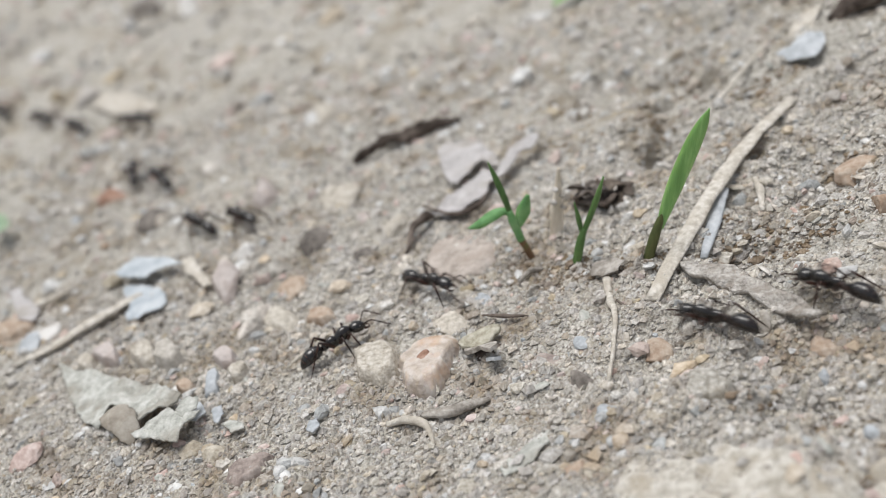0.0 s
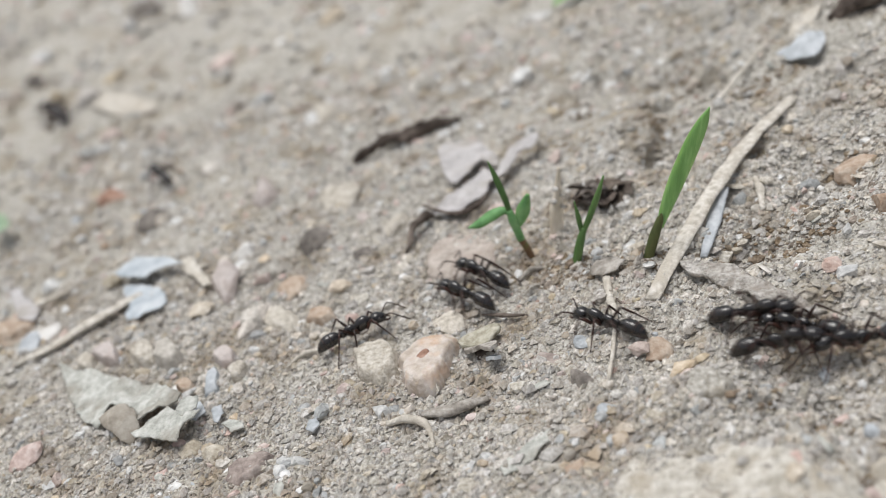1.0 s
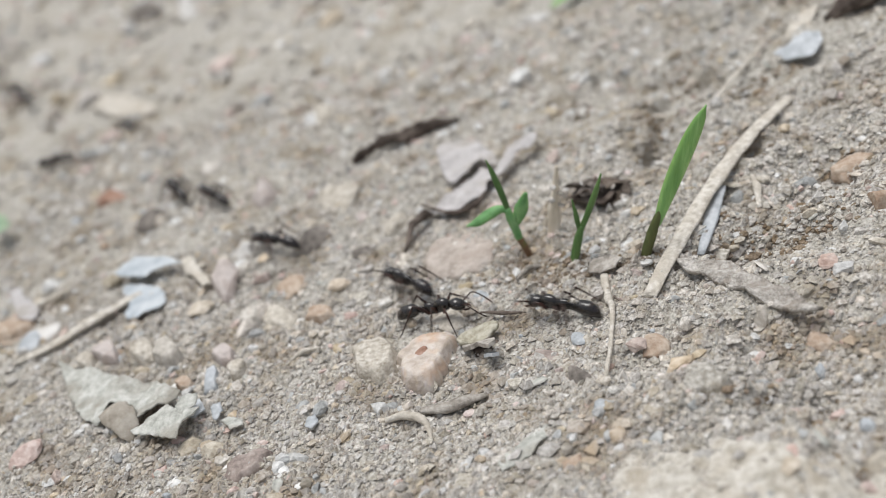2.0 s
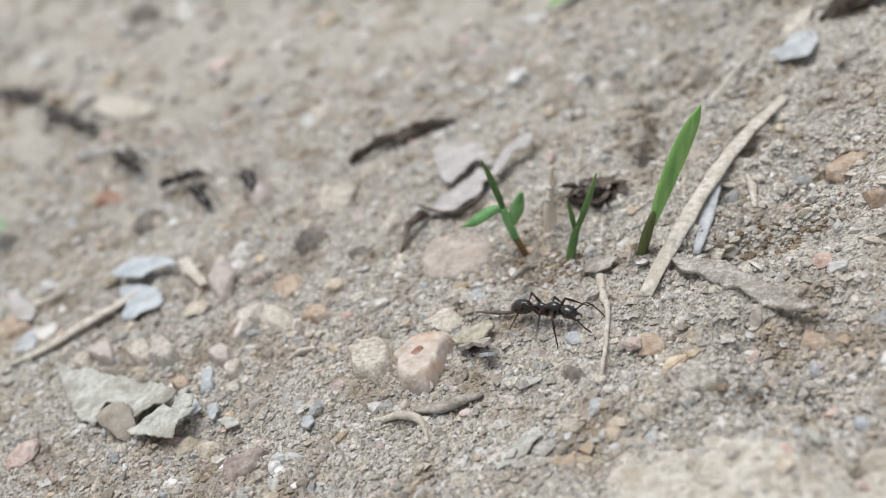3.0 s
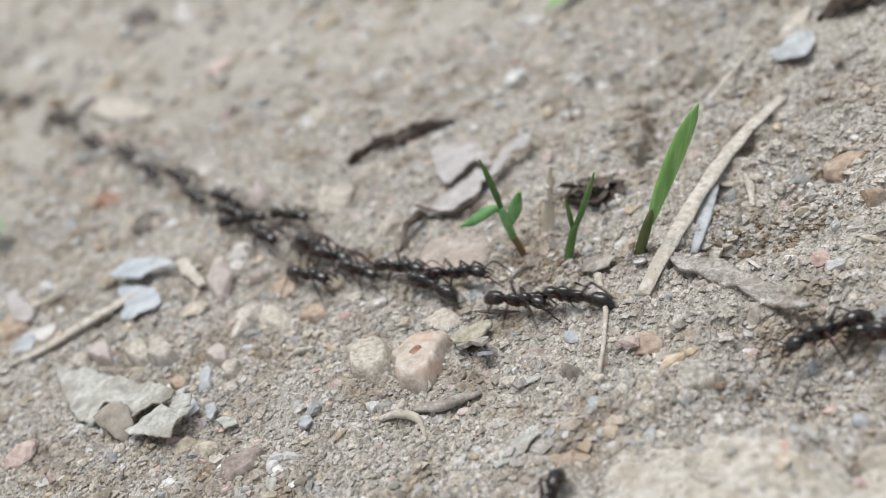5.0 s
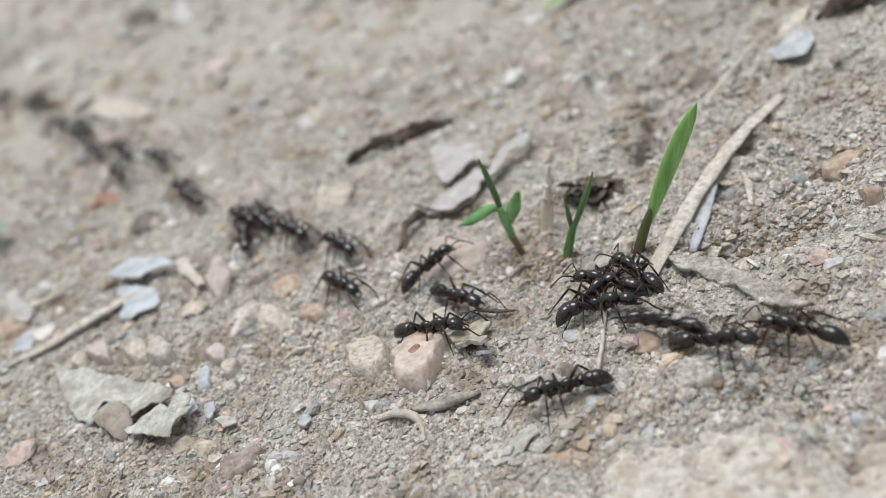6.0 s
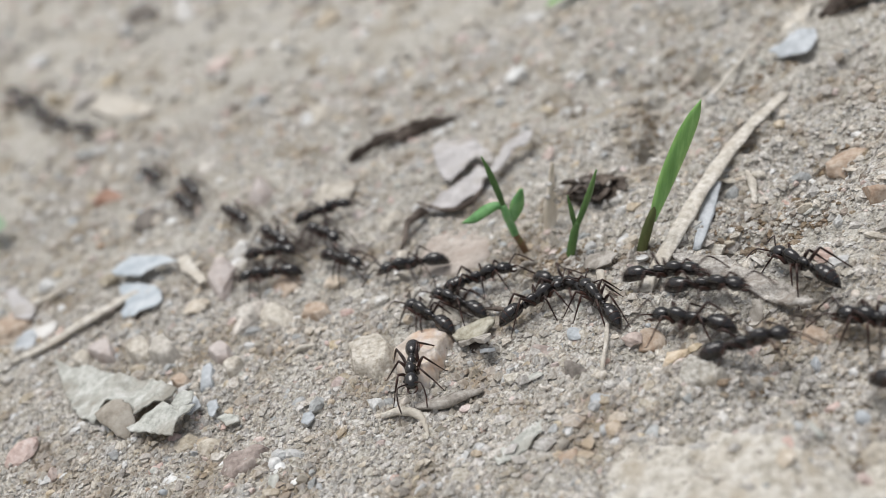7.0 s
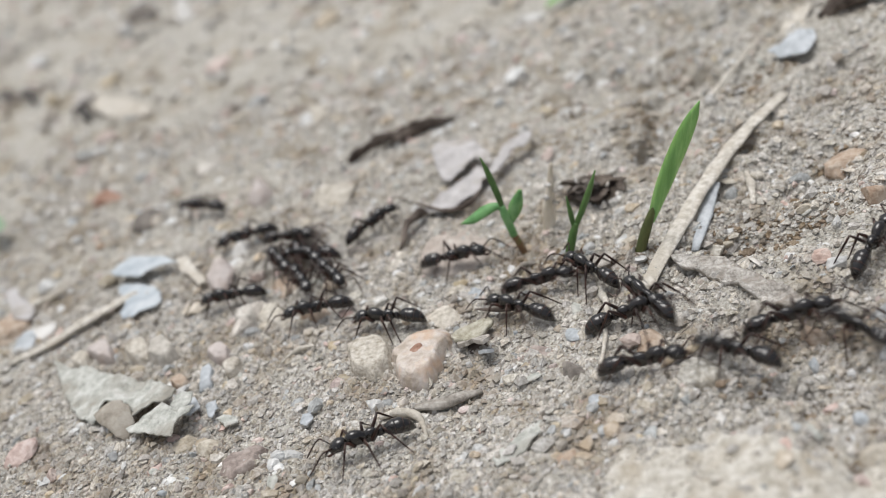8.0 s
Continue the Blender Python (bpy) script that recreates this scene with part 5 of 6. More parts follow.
def make_ant():
    ob = new("ant")
    head = limb("head", loft(bmesh.new(), smooth_line(mm([(3.05, 0, 2.85), (3.3, 0, 2.86), (3.9, 0, 2.82), (4.6, 0, 2.66), (5.0, 0, 2.5), (5.1, 0, 2.44)]), 3),
                             spread([(0.22 * MM, 0.24 * MM), (0.60 * MM, 0.54 * MM), (0.80 * MM, 0.70 * MM), (0.72 * MM, 0.58 * MM), (0.46 * MM, 0.36 * MM), (0.2 * MM, 0.14 * MM)], 16), 14), M_ANT, ob)
    for s in (1, -1):
        limb("mandible", loft(bmesh.new(), mm([(4.75, 0.42 * s, 2.45), (5.2, 0.5 * s, 2.32), (5.55, 0.34 * s, 2.25), (5.75, 0.06 * s, 2.22)]), [0.17 * MM, 0.15 * MM, 0.11 * MM, 0.03 * MM], 6), M_LEG, head)
        eye = bmesh.new()
        bmesh.ops.create_icosphere(eye, subdivisions=2, radius=0.17 * MM)
        bmesh.ops.translate(eye, verts=eye.verts, vec=Vector((4.25, 0.68 * s, 2.95)) * MM)
        limb("eye", eye, M_ANT, head)
        feeler = loft(bmesh.new(), mm([(4.75, 0.32 * s, 2.86), (5.2, 0.7 * s, 3.15), (5.75, 1.15 * s, 3.4), (5.95, 1.3 * s, 3.36), (6.5, 1.45 * s, 3.0), (7.2, 1.5 * s, 2.4), (7.9, 1.4 * s, 1.8), (8.1, 1.35 * s, 1.65)]),
                      [r * MM for r in (0.09, 0.085, 0.09, 0.075, 0.08, 0.085, 0.085, 0.03)], 6)
        limb("antenna", feeler, M_LEG, head)
    limb("thorax", loft(bmesh.new(), smooth_line(mm([(3.15, 0, 2.80), (2.9, 0, 2.84), (2.3, 0, 2.92), (1.7, 0, 2.80), (1.1, 0, 2.56), (0.8, 0, 2.50), (0.3, 0, 2.58), (-0.2, 0, 2.50), (-0.5, 0, 2.34)]), 3),
                        spread([(0.24 * MM, 0.28 * MM), (0.50 * MM, 0.58 * MM), (0.68 * MM, 0.84 * MM), (0.62 * MM, 0.84 * MM), (0.50 * MM, 0.68 * MM), (0.48 * MM, 0.64 * MM), (0.54 * MM, 0.80 * MM), (0.48 * MM, 0.76 * MM), (0.24 * MM, 0.28 * MM)], 25), 12), M_ANT, ob)
    limb("petiole", loft(bmesh.new(), smooth_line(mm([(-0.45, 0, 2.30), (-0.65, 0, 2.34), (-0.95, 0, 2.48), (-1.15, 0, 2.38), (-1.36, 0, 2.32)]), 2),
                         spread([(0.18 * MM, 0.18 * MM), (0.26 * MM, 0.30 * MM), (0.34 * MM, 0.62 * MM), (0.28 * MM, 0.32 * MM), (0.18 * MM, 0.18 * MM)], 9), 10), M_ANT, ob)
    gaster = limb("gaster", loft(bmesh.new(), smooth_line(mm([(-1.28, 0, 2.36), (-1.5, 0, 2.42), (-2.0, 0, 2.48), (-2.45, 0, 2.46), (-2.6, 0, 2.44), (-3.2, 0, 2.36), (-3.9, 0, 2.06), (-4.4, 0, 1.70), (-4.75, 0, 1.36)]), 3),
                                 spread([(0.14 * MM, 0.14 * MM), (0.52 * MM, 0.52 * MM), (0.74 * MM, 0.74 * MM), (0.84 * MM, 0.83 * MM), (0.80 * MM, 0.79 * MM), (0.84 * MM, 0.82 * MM), (0.68 * MM, 0.66 * MM), (0.42 * MM, 0.40 * MM), (0.04 * MM, 0.04 * MM)], 25), 14), M_ANT, ob)
    for ring_x, ring_z, r, lean in ((-2.55, 2.45, 0.82, 4), (-3.45, 2.29, 0.80, 18), (-4.05, 2.04, 0.62, 28)):
        band = bmesh.new()
        c, n = radians(lean), 16
        loft(band, [Vector((ring_x + 0.045 * k * math.cos(c), 0, ring_z + 0.045 * k * math.sin(c))) * MM for k in (-1, 0, 1)],
             [(r * f * MM, r * f * MM * 0.97) for f in (1.0, 1.02, 1.0)], n)
        limb("segment_rim", band, M_LEG, gaster)
    for kind, hip in (("front", (2.25, 0.36, 2.36)), ("middle", (1.05, 0.30, 2.30)), ("hind", (0.15, 0.32, 2.28))):
        for s in (1, -1):
            upper, lower = leg_mesh(kind, s)
            leg = limb("leg", upper, M_LEG, ob, 0)
            leg.location = (Vector((hip[0], hip[1] * s, hip[2])) * MM - Vector((0, 0, LOW))) * STOUT
            leg["hip"] = list(leg.location)
            limb("shin", lower, M_LEG, leg, 0)
    return tagged(ob, "slender glossy black ant running along the trail", "ant", "ants on the trail")


ANT = make_ant()


def stand(x, y, yaw, lift=0.0):
    """The pose of an ant on the slope, its head towards yaw (degrees from +x, seen from above)."""
    tilt = (float(lie(x + 0.004, y)) - float(lie(x - 0.004, y))) / 0.008
    up = Vector((-tilt, 0, 1)).normalized()
    ahead = Vector((math.cos(radians(yaw)), math.sin(radians(yaw)), 0))
    ahead = (ahead - up * ahead.dot(up)).normalized()
    side = up.cross(ahead)
    m = Matrix((ahead, side, up)).transposed().to_4x4()
    z = max(float(height(x + a, y + b, False)) - float(lie(x + a, y + b)) for a, b in ((0, 0), (0.003, 0), (-0.003, 0), (0, 0.003), (0, -0.003)))
    m.translation = Vector((x, y, float(lie(x, y)) + 0.6 * z + lift))
    return m


def run(ant, stops, size=1.0):
    """Keys an ant along its stops (seconds, x, y, yaw), and its legs in the alternating gait by the way it has gone."""
    stops = sorted(stops)
    ts, xs, ys = (np.array([s[k] for s in stops], float) for k in range(3))
    yaw = np.degrees(np.unwrap(np.radians([s[3] for s in stops])))
    inside = np.array([t for t in np.arange(0, 8.001, 1 / 15) if stops[1][0] - 0.12 < t < stops[-2][0] + 0.12])
    times = np.unique(np.round(np.concatenate([ts, inside]) * 30) / 30)
    times = times[(times >= 0) & (times <= 8)]
    way = np.concatenate([[0], np.cumsum(np.hypot(np.diff(xs), np.diff(ys)))])

    def glide(values):
        """Piecewise cubic through the stops, free of overshoot."""
        d = np.diff(values) / np.diff(ts)
        slope = np.zeros(len(ts))
        slope[0], slope[-1] = d[0], d[-1]
        for i in range(1, len(ts) - 1):
            slope[i] = 0 if d[i - 1] * d[i] <= 0 else 2 * d[i - 1] * d[i] / (d[i - 1] + d[i])
        out = []
        for t in times:
            i = int(np.clip(np.searchsorted(ts, t) - 1, 0, len(ts) - 2))
            h = ts[i + 1] - ts[i]
            u = (t - ts[i]) / h
            out.append((1 + 2 * u) * (1 - u) ** 2 * values[i] + u * (1 - u) ** 2 * h * slope[i] + u * u * (3 - 2 * u) * values[i + 1] + u * u * (u - 1) * h * slope[i + 1])
        return np.array(out)

    px, py, pa, pw = glide(xs), glide(ys), glide(yaw), glide(way)
    walk(ant, [(float(t), stand(float(x), float(y), float(a))) for t, x, y, a in zip(times, px, py, pa)])
    legs = [c for c in ant.children if c.name.split(".")[0] == "leg"]
    phase0 = random.Random(round(xs[0] * 1e5)).uniform(0, 6.28)
    for k, leg in enumerate(legs):
        hip = Vector(leg["hip"])
        beat = math.pi * ((k // 2 + k) % 2)
        side = 1 if k % 2 == 0 else -1
        rows = []
        for t, w in zip(times, pw):
            a = phase0 + beat + 2 * math.pi * w / 0.0075
            swing, lift = 21 * math.sin(a), max(0.0, math.cos(a)) * 13
            rows.append((float(t), pose(*hip, side * lift, 0, -side * swing if side < 0 else swing)))
        walk(leg, rows)


def motions():
    """Every ant on its way, from the clip's start to its end: seconds, x, y, heading."""
    def another():
        return copy_thing(ANT, pose(0, 0, 0))

    run(another(), [(0, -0.0144, -0.0191, 28), (0.3, -0.0142, -0.0191, 24), (0.5, -0.0135, -0.0184, 17), (1, -0.0121, -0.0177, 16),
        (1.2, -0.0112, -0.0172, 13), (1.5, -0.0082, -0.0178, 6), (1.7, -0.0059, -0.0169, -5), (2.8, 0.0098, -0.0228, -32), (3, 0.0122, -0.0242, -36),
        (3.2, 0.0158, -0.0275, -41), (3.4, 0.0198, -0.0308, -39), (3.5, 0.0205, -0.0318, -34), (3.6, 0.0206, -0.0322, -71),
        (3.7, 0.0186, -0.0325, -72), (3.8, 0.0182, -0.0344, -70), (3.9, 0.0181, -0.0379, -86), (4, 0.0175, -0.0392, -84),
        (4.1, 0.0168, -0.0411, -91), (4.2, 0.0152, -0.0423, -105), (4.3, 0.0145, -0.0435, -112), (4.4, 0.0136, -0.0452, -111),
        (4.5, 0.0128, -0.0464, -124), (4.6, 0.0122, -0.0487, -118), (4.7, 0.0121, -0.0504, -112), (5, 0.0106, -0.0556, -110),
        (8, -0.0527, -0.2257, -110)])
    run(another(), [(0, -0.0027, -0.0095, -41), (0.1, 0.0015, -0.0122, -40), (0.2, 0.0065, -0.0176, -32), (0.3, 0.0104, -0.0198, -31),
        (0.4, 0.0153, -0.0199, -31), (0.5, 0.0168, -0.0228, -36), (0.6, 0.0198, -0.0258, -38), (0.7, 0.0221, -0.0268, -36),
        (0.8, 0.0262, -0.0286, -33), (0.9, 0.0289, -0.0323, -27), (1, 0.0325, -0.0339, -19), (1.1, 0.0383, -0.0339, -14),
        (1.2, 0.0414, -0.0349, -15), (1.3, 0.0459, -0.0372, -23), (8, 0.3900, -0.2513, -32)])
    run(another(), [(0, 0.0296, -0.0336, 142), (0.1, 0.0239, -0.0303, 151), (0.2, 0.0189, -0.0275, 154), (0.3, 0.0163, -0.0263, 156),
        (0.4, 0.0128, -0.0251, 157), (0.5, 0.0123, -0.0249, 143), (0.6, 0.0134, -0.0260, 143), (0.7, 0.0120, -0.0246, 143),
        (0.8, 0.0083, -0.0228, 137), (0.9, 0.0049, -0.0191, 137), (1, 0.0028, -0.0155, 136), (1.1, -0.0029, -0.0115, 140),
        (1.2, -0.0075, -0.0077, 138), (1.3, -0.0117, -0.0051, 138), (1.4, -0.0185, 0.0042, 135), (1.5, -0.0238, 0.0063, 131),
        (1.6, -0.0283, 0.0135, 131), (1.7, -0.0322, 0.0192, 122), (2.8, -0.1021, 0.1141, 126), (3.2, -0.1316, 0.1542, 126),
        (8, -0.3718, 0.4666, 128)])
    run(another(), [(0, 0.0416, -0.0336, 133), (0.1, 0.0373, -0.0309, 150), (0.2, 0.0330, -0.0292, 144), (0.3, 0.0294, -0.0266, 142),
        (0.4, 0.0263, -0.0214, 136), (0.5, 0.0236, -0.0211, 139), (0.6, 0.0215, -0.0181, 149), (0.7, 0.0183, -0.0162, 155),
        (0.8, 0.0127, -0.0141, 160), (0.9, 0.0082, -0.0140, 157), (1, 0.0050, -0.0113, 133), (1.1, 0.0015, -0.0088, 146),
        (1.2, -0.0037, -0.0058, 146), (1.3, -0.0078, -0.0026, 140), (1.4, -0.0133, 0.0012, 136), (1.5, -0.0166, 0.0063, 133),
        (1.6, -0.0202, 0.0097, 130), (1.7, -0.0242, 0.0146, 132), (2.8, -0.0911, 0.0995, 128), (3.1, -0.1148, 0.1322, 126),
        (8, -0.3559, 0.4466, 128)])
    run(another(), [(0, -0.0337, 0.0238, -49), (0.1, -0.0283, 0.0157, -50), (0.2, -0.0191, 0.0069, -47), (0.3, -0.0093, -0.0062, -45),
        (0.4, -0.0006, -0.0118, -47), (0.5, 0.0050, -0.0182, -49), (0.6, 0.0089, -0.0251, -50), (0.7, 0.0163, -0.0350, -41),
        (0.8, 0.0216, -0.0375, -27), (0.9, 0.0289, -0.0384, -13), (1, 0.0338, -0.0393, -13), (1.1, 0.0381, -0.0405, -15),
        (1.2, 0.0424, -0.0419, -17), (8, 0.3943, -0.2549, -31)])
    run(another(), [(0, 0.0517, -0.0421, 148), (0.1, 0.0471, -0.0392, 154), (0.2, 0.0433, -0.0375, 161), (0.3, 0.0404, -0.0358, 164),
        (0.4, 0.0352, -0.0353, 167), (0.5, 0.0296, -0.0343, 173), (0.6, 0.0270, -0.0332, 172), (0.7, 0.0261, -0.0344, 169),
        (0.8, 0.0252, -0.0333, 158), (0.9, 0.0211, -0.0323, 145), (1, 0.0186, -0.0300, 141), (1.1, 0.0163, -0.0268, 137),
        (1.2, 0.0122, -0.0240, 136), (1.3, 0.0080, -0.0199, 135), (1.4, 0.0037, -0.0148, 135), (1.5, -0.0008, -0.0100, 133),
        (1.6, -0.0043, -0.0083, 146), (1.7, -0.0100, -0.0052, 153), (2.8, -0.0686, 0.0740, 127), (3.2, -0.0998, 0.1126, 129),
        (8, -0.3311, 0.4151, 128)])
    run(another(), [(0, 0.0919, -0.0728, 149), (0.9, 0.0455, -0.0443, 162), (1, 0.0419, -0.0416, 171), (1.1, 0.0392, -0.0423, 170),
        (1.2, 0.0342, -0.0422, 166), (1.3, 0.0299, -0.0410, 149), (1.4, 0.0258, -0.0372, 138), (1.5, 0.0210, -0.0313, 133),
        (1.6, 0.0159, -0.0268, 137), (1.7, 0.0110, -0.0231, 140), (2.2, -0.0154, 0.0010, 131), (2.8, -0.0499, 0.0472, 128),
        (3.2, -0.0759, 0.0781, 127), (3.5, -0.1028, 0.1167, 125), (8, -0.3190, 0.3997, 128)])
    run(another(), [(0, 0.1081, -0.0799, 148), (1.2, 0.0463, -0.0418, 142), (1.3, 0.0430, -0.0399, 152), (1.4, 0.0399, -0.0369, 162),
        (1.5, 0.0376, -0.0377, 140), (1.6, 0.0333, -0.0381, 175), (1.7, 0.0281, -0.0357, 171), (2.2, 0.0049, -0.0157, 140),
        (2.8, -0.0311, 0.0138, 134), (3, -0.0424, 0.0361, 120), (3.2, -0.0571, 0.0589, 126), (3.5, -0.0720, 0.0773, 127), (4, -0.1112, 0.1309, 126),
        (8, -0.3037, 0.3833, 128)])
    run(another(), [(0, 0.0846, -0.0673, 149), (0.8, 0.0432, -0.0422, 145), (0.9, 0.0399, -0.0403, 145), (1, 0.0372, -0.0380, 146),
        (1.1, 0.0395, -0.0394, -42), (1.2, 0.0422, -0.0425, -42), (8, 0.3943, -0.2552, -31)])
    run(another(), [(0, -0.0407, 0.0250, 133), (0.2, -0.0442, 0.0288, 125), (0.4, -0.0476, 0.0350, 106), (0.6, -0.0476, 0.0408, 108),
        (0.8, -0.0519, 0.0489, 122), (1, -0.0538, 0.0505, 125), (1.2, -0.0590, 0.0590, 125), (1.4, -0.0640, 0.0653, 128),
        (1.5, -0.0696, 0.0723, 125), (1.6, -0.0740, 0.0781, 125), (1.7, -0.0825, 0.0923, 123), (2, -0.1154, 0.1366, 127), (8, -0.4183, 0.5307, 128)])
    run(another(), [(0, -0.0608, 0.0559, 106), (0.1, -0.0603, 0.0608, 113), (0.2, -0.0663, 0.0743, 113), (0.3, -0.0708, 0.0796, 129),
        (0.5, -0.0792, 0.0860, 138), (0.7, -0.0852, 0.0923, 127), (1, -0.0959, 0.1077, 126), (1.2, -0.1017, 0.1148, 132),
        (1.4, -0.1112, 0.1249, 129), (1.6, -0.1213, 0.1392, 125), (8, -0.4469, 0.5604, 128)])
    run(another(), [(0, -0.0673, 0.0832, 155), (0.5, -0.0793, 0.0887, 140), (1, -0.0915, 0.1033, 127), (1.5, -0.0940, 0.1080, 125),
        (1.7, -0.1060, 0.1232, 129), (2, -0.1362, 0.1597, 130), (8, -0.4440, 0.5578, 128)])
    run(another(), [(0, -0.0828, 0.0890, 133), (0.3, -0.0924, 0.0994, 133), (0.5, -0.1055, 0.1138, 131), (0.8, -0.1254, 0.1376, 130),
        (8, -0.3897, 0.4840, 127)])
    run(another(), [(0, -0.0964, 0.1035, 139), (0.3, -0.1105, 0.1155, 134), (0.5, -0.1260, 0.1347, 129), (8, -0.4015, 0.4952, 127)])
    run(another(), [(0, -0.1102, 0.1137, 130), (0.3, -0.1312, 0.1390, 130), (8, -0.4144, 0.5088, 127)])
    run(another(), [(0, -0.0534, 0.0491, 124), (0.5, -0.0645, 0.0658, 126), (1, -0.0899, 0.0986, 128), (1.5, -0.1126, 0.1276, 129),
        (1.7, -0.1234, 0.1404, 130), (8, -0.4435, 0.5545, 128)])
    run(another(), [(0, 0.2188, -0.1468, 149), (3.4, 0.0433, -0.0394, 161), (3.5, 0.0381, -0.0377, 158), (3.6, 0.0321, -0.0357, 152),
        (3.7, 0.0258, -0.0316, 149), (3.8, 0.0220, -0.0276, 144), (3.9, 0.0166, -0.0251, 144), (4, 0.0105, -0.0202, 143),
        (4.1, 0.0049, -0.0163, 140), (4.2, 0.0001, -0.0116, 137), (4.3, -0.0046, -0.0073, 134), (4.4, -0.0077, -0.0032, 133),
        (4.5, -0.0116, 0.0011, 126), (4.6, -0.0162, 0.0051, 137), (4.7, -0.0209, 0.0093, 138), (5.2, -0.0481, 0.0491, 126),
        (5.6, -0.0794, 0.0897, 128), (8, -0.1842, 0.2283, 127)])
    run(another(), [(0, 0.2217, -0.1527, 149), (3.4, 0.0463, -0.0453, 142), (3.5, 0.0433, -0.0435, 146), (3.6, 0.0404, -0.0408, 150),
        (3.7, 0.0373, -0.0394, 153), (3.8, 0.0327, -0.0380, 155), (3.9, 0.0291, -0.0356, 151), (4, 0.0233, -0.0331, 132),
        (4.1, 0.0192, -0.0292, 142), (4.2, 0.0144, -0.0248, 136), (4.3, 0.0106, -0.0214, 136), (4.4, 0.0059, -0.0161, 136),
        (4.5, 0.0017, -0.0124, 124), (4.6, -0.0022, -0.0089, 140), (4.7, -0.0065, -0.0058, 142), (5.2, -0.0271, 0.0174, 128),
        (5.8, -0.0628, 0.0676, 126), (6.1, -0.0878, 0.0996, 128), (8, -0.1704, 0.2087, 127)])
    run(another(), [(0, 0.2467, -0.1672, 149), (3.9, 0.0454, -0.0440, 139), (4, 0.0420, -0.0416, 151), (4.1, 0.0400, -0.0393, 156),
        (4.2, 0.0344, -0.0384, 156), (4.3, 0.0294, -0.0367, 154), (4.4, 0.0249, -0.0332, 145), (4.5, 0.0195, -0.0298, 139),
        (4.6, 0.0162, -0.0255, 140), (4.7, 0.0123, -0.0229, 136), (5.2, -0.0105, -0.0037, 131), (5.8, -0.0518, 0.0516, 127),
        (6.1, -0.0719, 0.0779, 127), (8, -0.1522, 0.1840, 127)])
    run(another(), [(0, 0.2674, -0.1794, 149), (4.3, 0.0457, -0.0434, 141), (4.4, 0.0419, -0.0401, 146), (4.5, 0.0384, -0.0375, 133),
        (4.6, 0.0337, -0.0352, 151), (4.7, 0.0291, -0.0326, 153), (5.2, 0.0082, -0.0183, 144), (5.5, -0.0080, -0.0048, 136),
        (5.8, -0.0277, 0.0159, 130), (6, -0.0461, 0.0409, 126), (6.3, -0.0693, 0.0734, 126), (8, -0.1403, 0.1671, 127)])
    run(another(), [(0, 0.2728, -0.1695, 147), (4.4, 0.0496, -0.0246, -118), (4.5, 0.0480, -0.0276, -114), (4.6, 0.0464, -0.0309, -112),
        (4.7, 0.0447, -0.0345, -113), (5, 0.0401, -0.0409, -169), (5.4, 0.0275, -0.0384, 171), (5.8, 0.0174, -0.0368, 170),
        (5.9, 0.0156, -0.0384, 178), (6, 0.0142, -0.0403, -174), (6.1, 0.0136, -0.0398, -180), (6.2, 0.0133, -0.0378, 137),
        (6.3, 0.0129, -0.0362, 128), (6.4, 0.0111, -0.0331, 122), (6.5, 0.0082, -0.0290, 119), (6.6, 0.0070, -0.0269, 123),
        (6.7, 0.0054, -0.0253, 128), (6.8, 0.0030, -0.0229, 130), (6.9, 0.0017, -0.0216, 130), (7, -0.0011, -0.0200, 129),
        (7.2, -0.0036, -0.0172, 137), (7.5, -0.0052, -0.0163, 138), (7.8, -0.0050, -0.0160, 142), (8, -0.0060, -0.0179, 164)])
    run(another(), [(0, -0.1566, 0.2011, -53), (2.5, -0.0510, 0.0606, -53), (2.8, -0.0395, 0.0448, -54), (3, -0.0338, 0.0371, -68),
        (3.2, -0.0353, 0.0344, -51), (3.3, -0.0333, 0.0317, -51), (3.4, -0.0304, 0.0292, -55), (3.5, -0.0290, 0.0263, -60),
        (3.6, -0.0252, 0.0194, -69), (3.7, -0.0229, 0.0139, -77), (3.8, -0.0250, 0.0138, -84), (3.9, -0.0245, 0.0101, -77),
        (4, -0.0230, 0.0083, -63), (4.1, -0.0204, 0.0023, -54), (4.2, -0.0157, -0.0040, -51), (4.3, -0.0114, -0.0071, -42),
        (4.4, -0.0081, -0.0108, -28), (4.5, -0.0059, -0.0110, 7), (4.6, -0.0031, -0.0105, -12), (4.7, 0.0001, -0.0129, -18),
        (5.2, 0.0144, -0.0253, -41), (5.8, 0.0247, -0.0348, -39), (5.9, 0.0265, -0.0382, -47), (6, 0.0286, -0.0390, -24),
        (6.1, 0.0299, -0.0409, -29), (6.2, 0.0331, -0.0424, -20), (6.3, 0.0351, -0.0426, -22), (6.4, 0.0387, -0.0429, -28),
        (6.5, 0.0392, -0.0456, -26), (6.6, 0.0397, -0.0456, -26), (6.7, 0.0403, -0.0474, -55), (6.8, 0.0410, -0.0489, -56),
        (7, 0.0437, -0.0517, -45), (8, 0.0957, -0.0828, -31)])
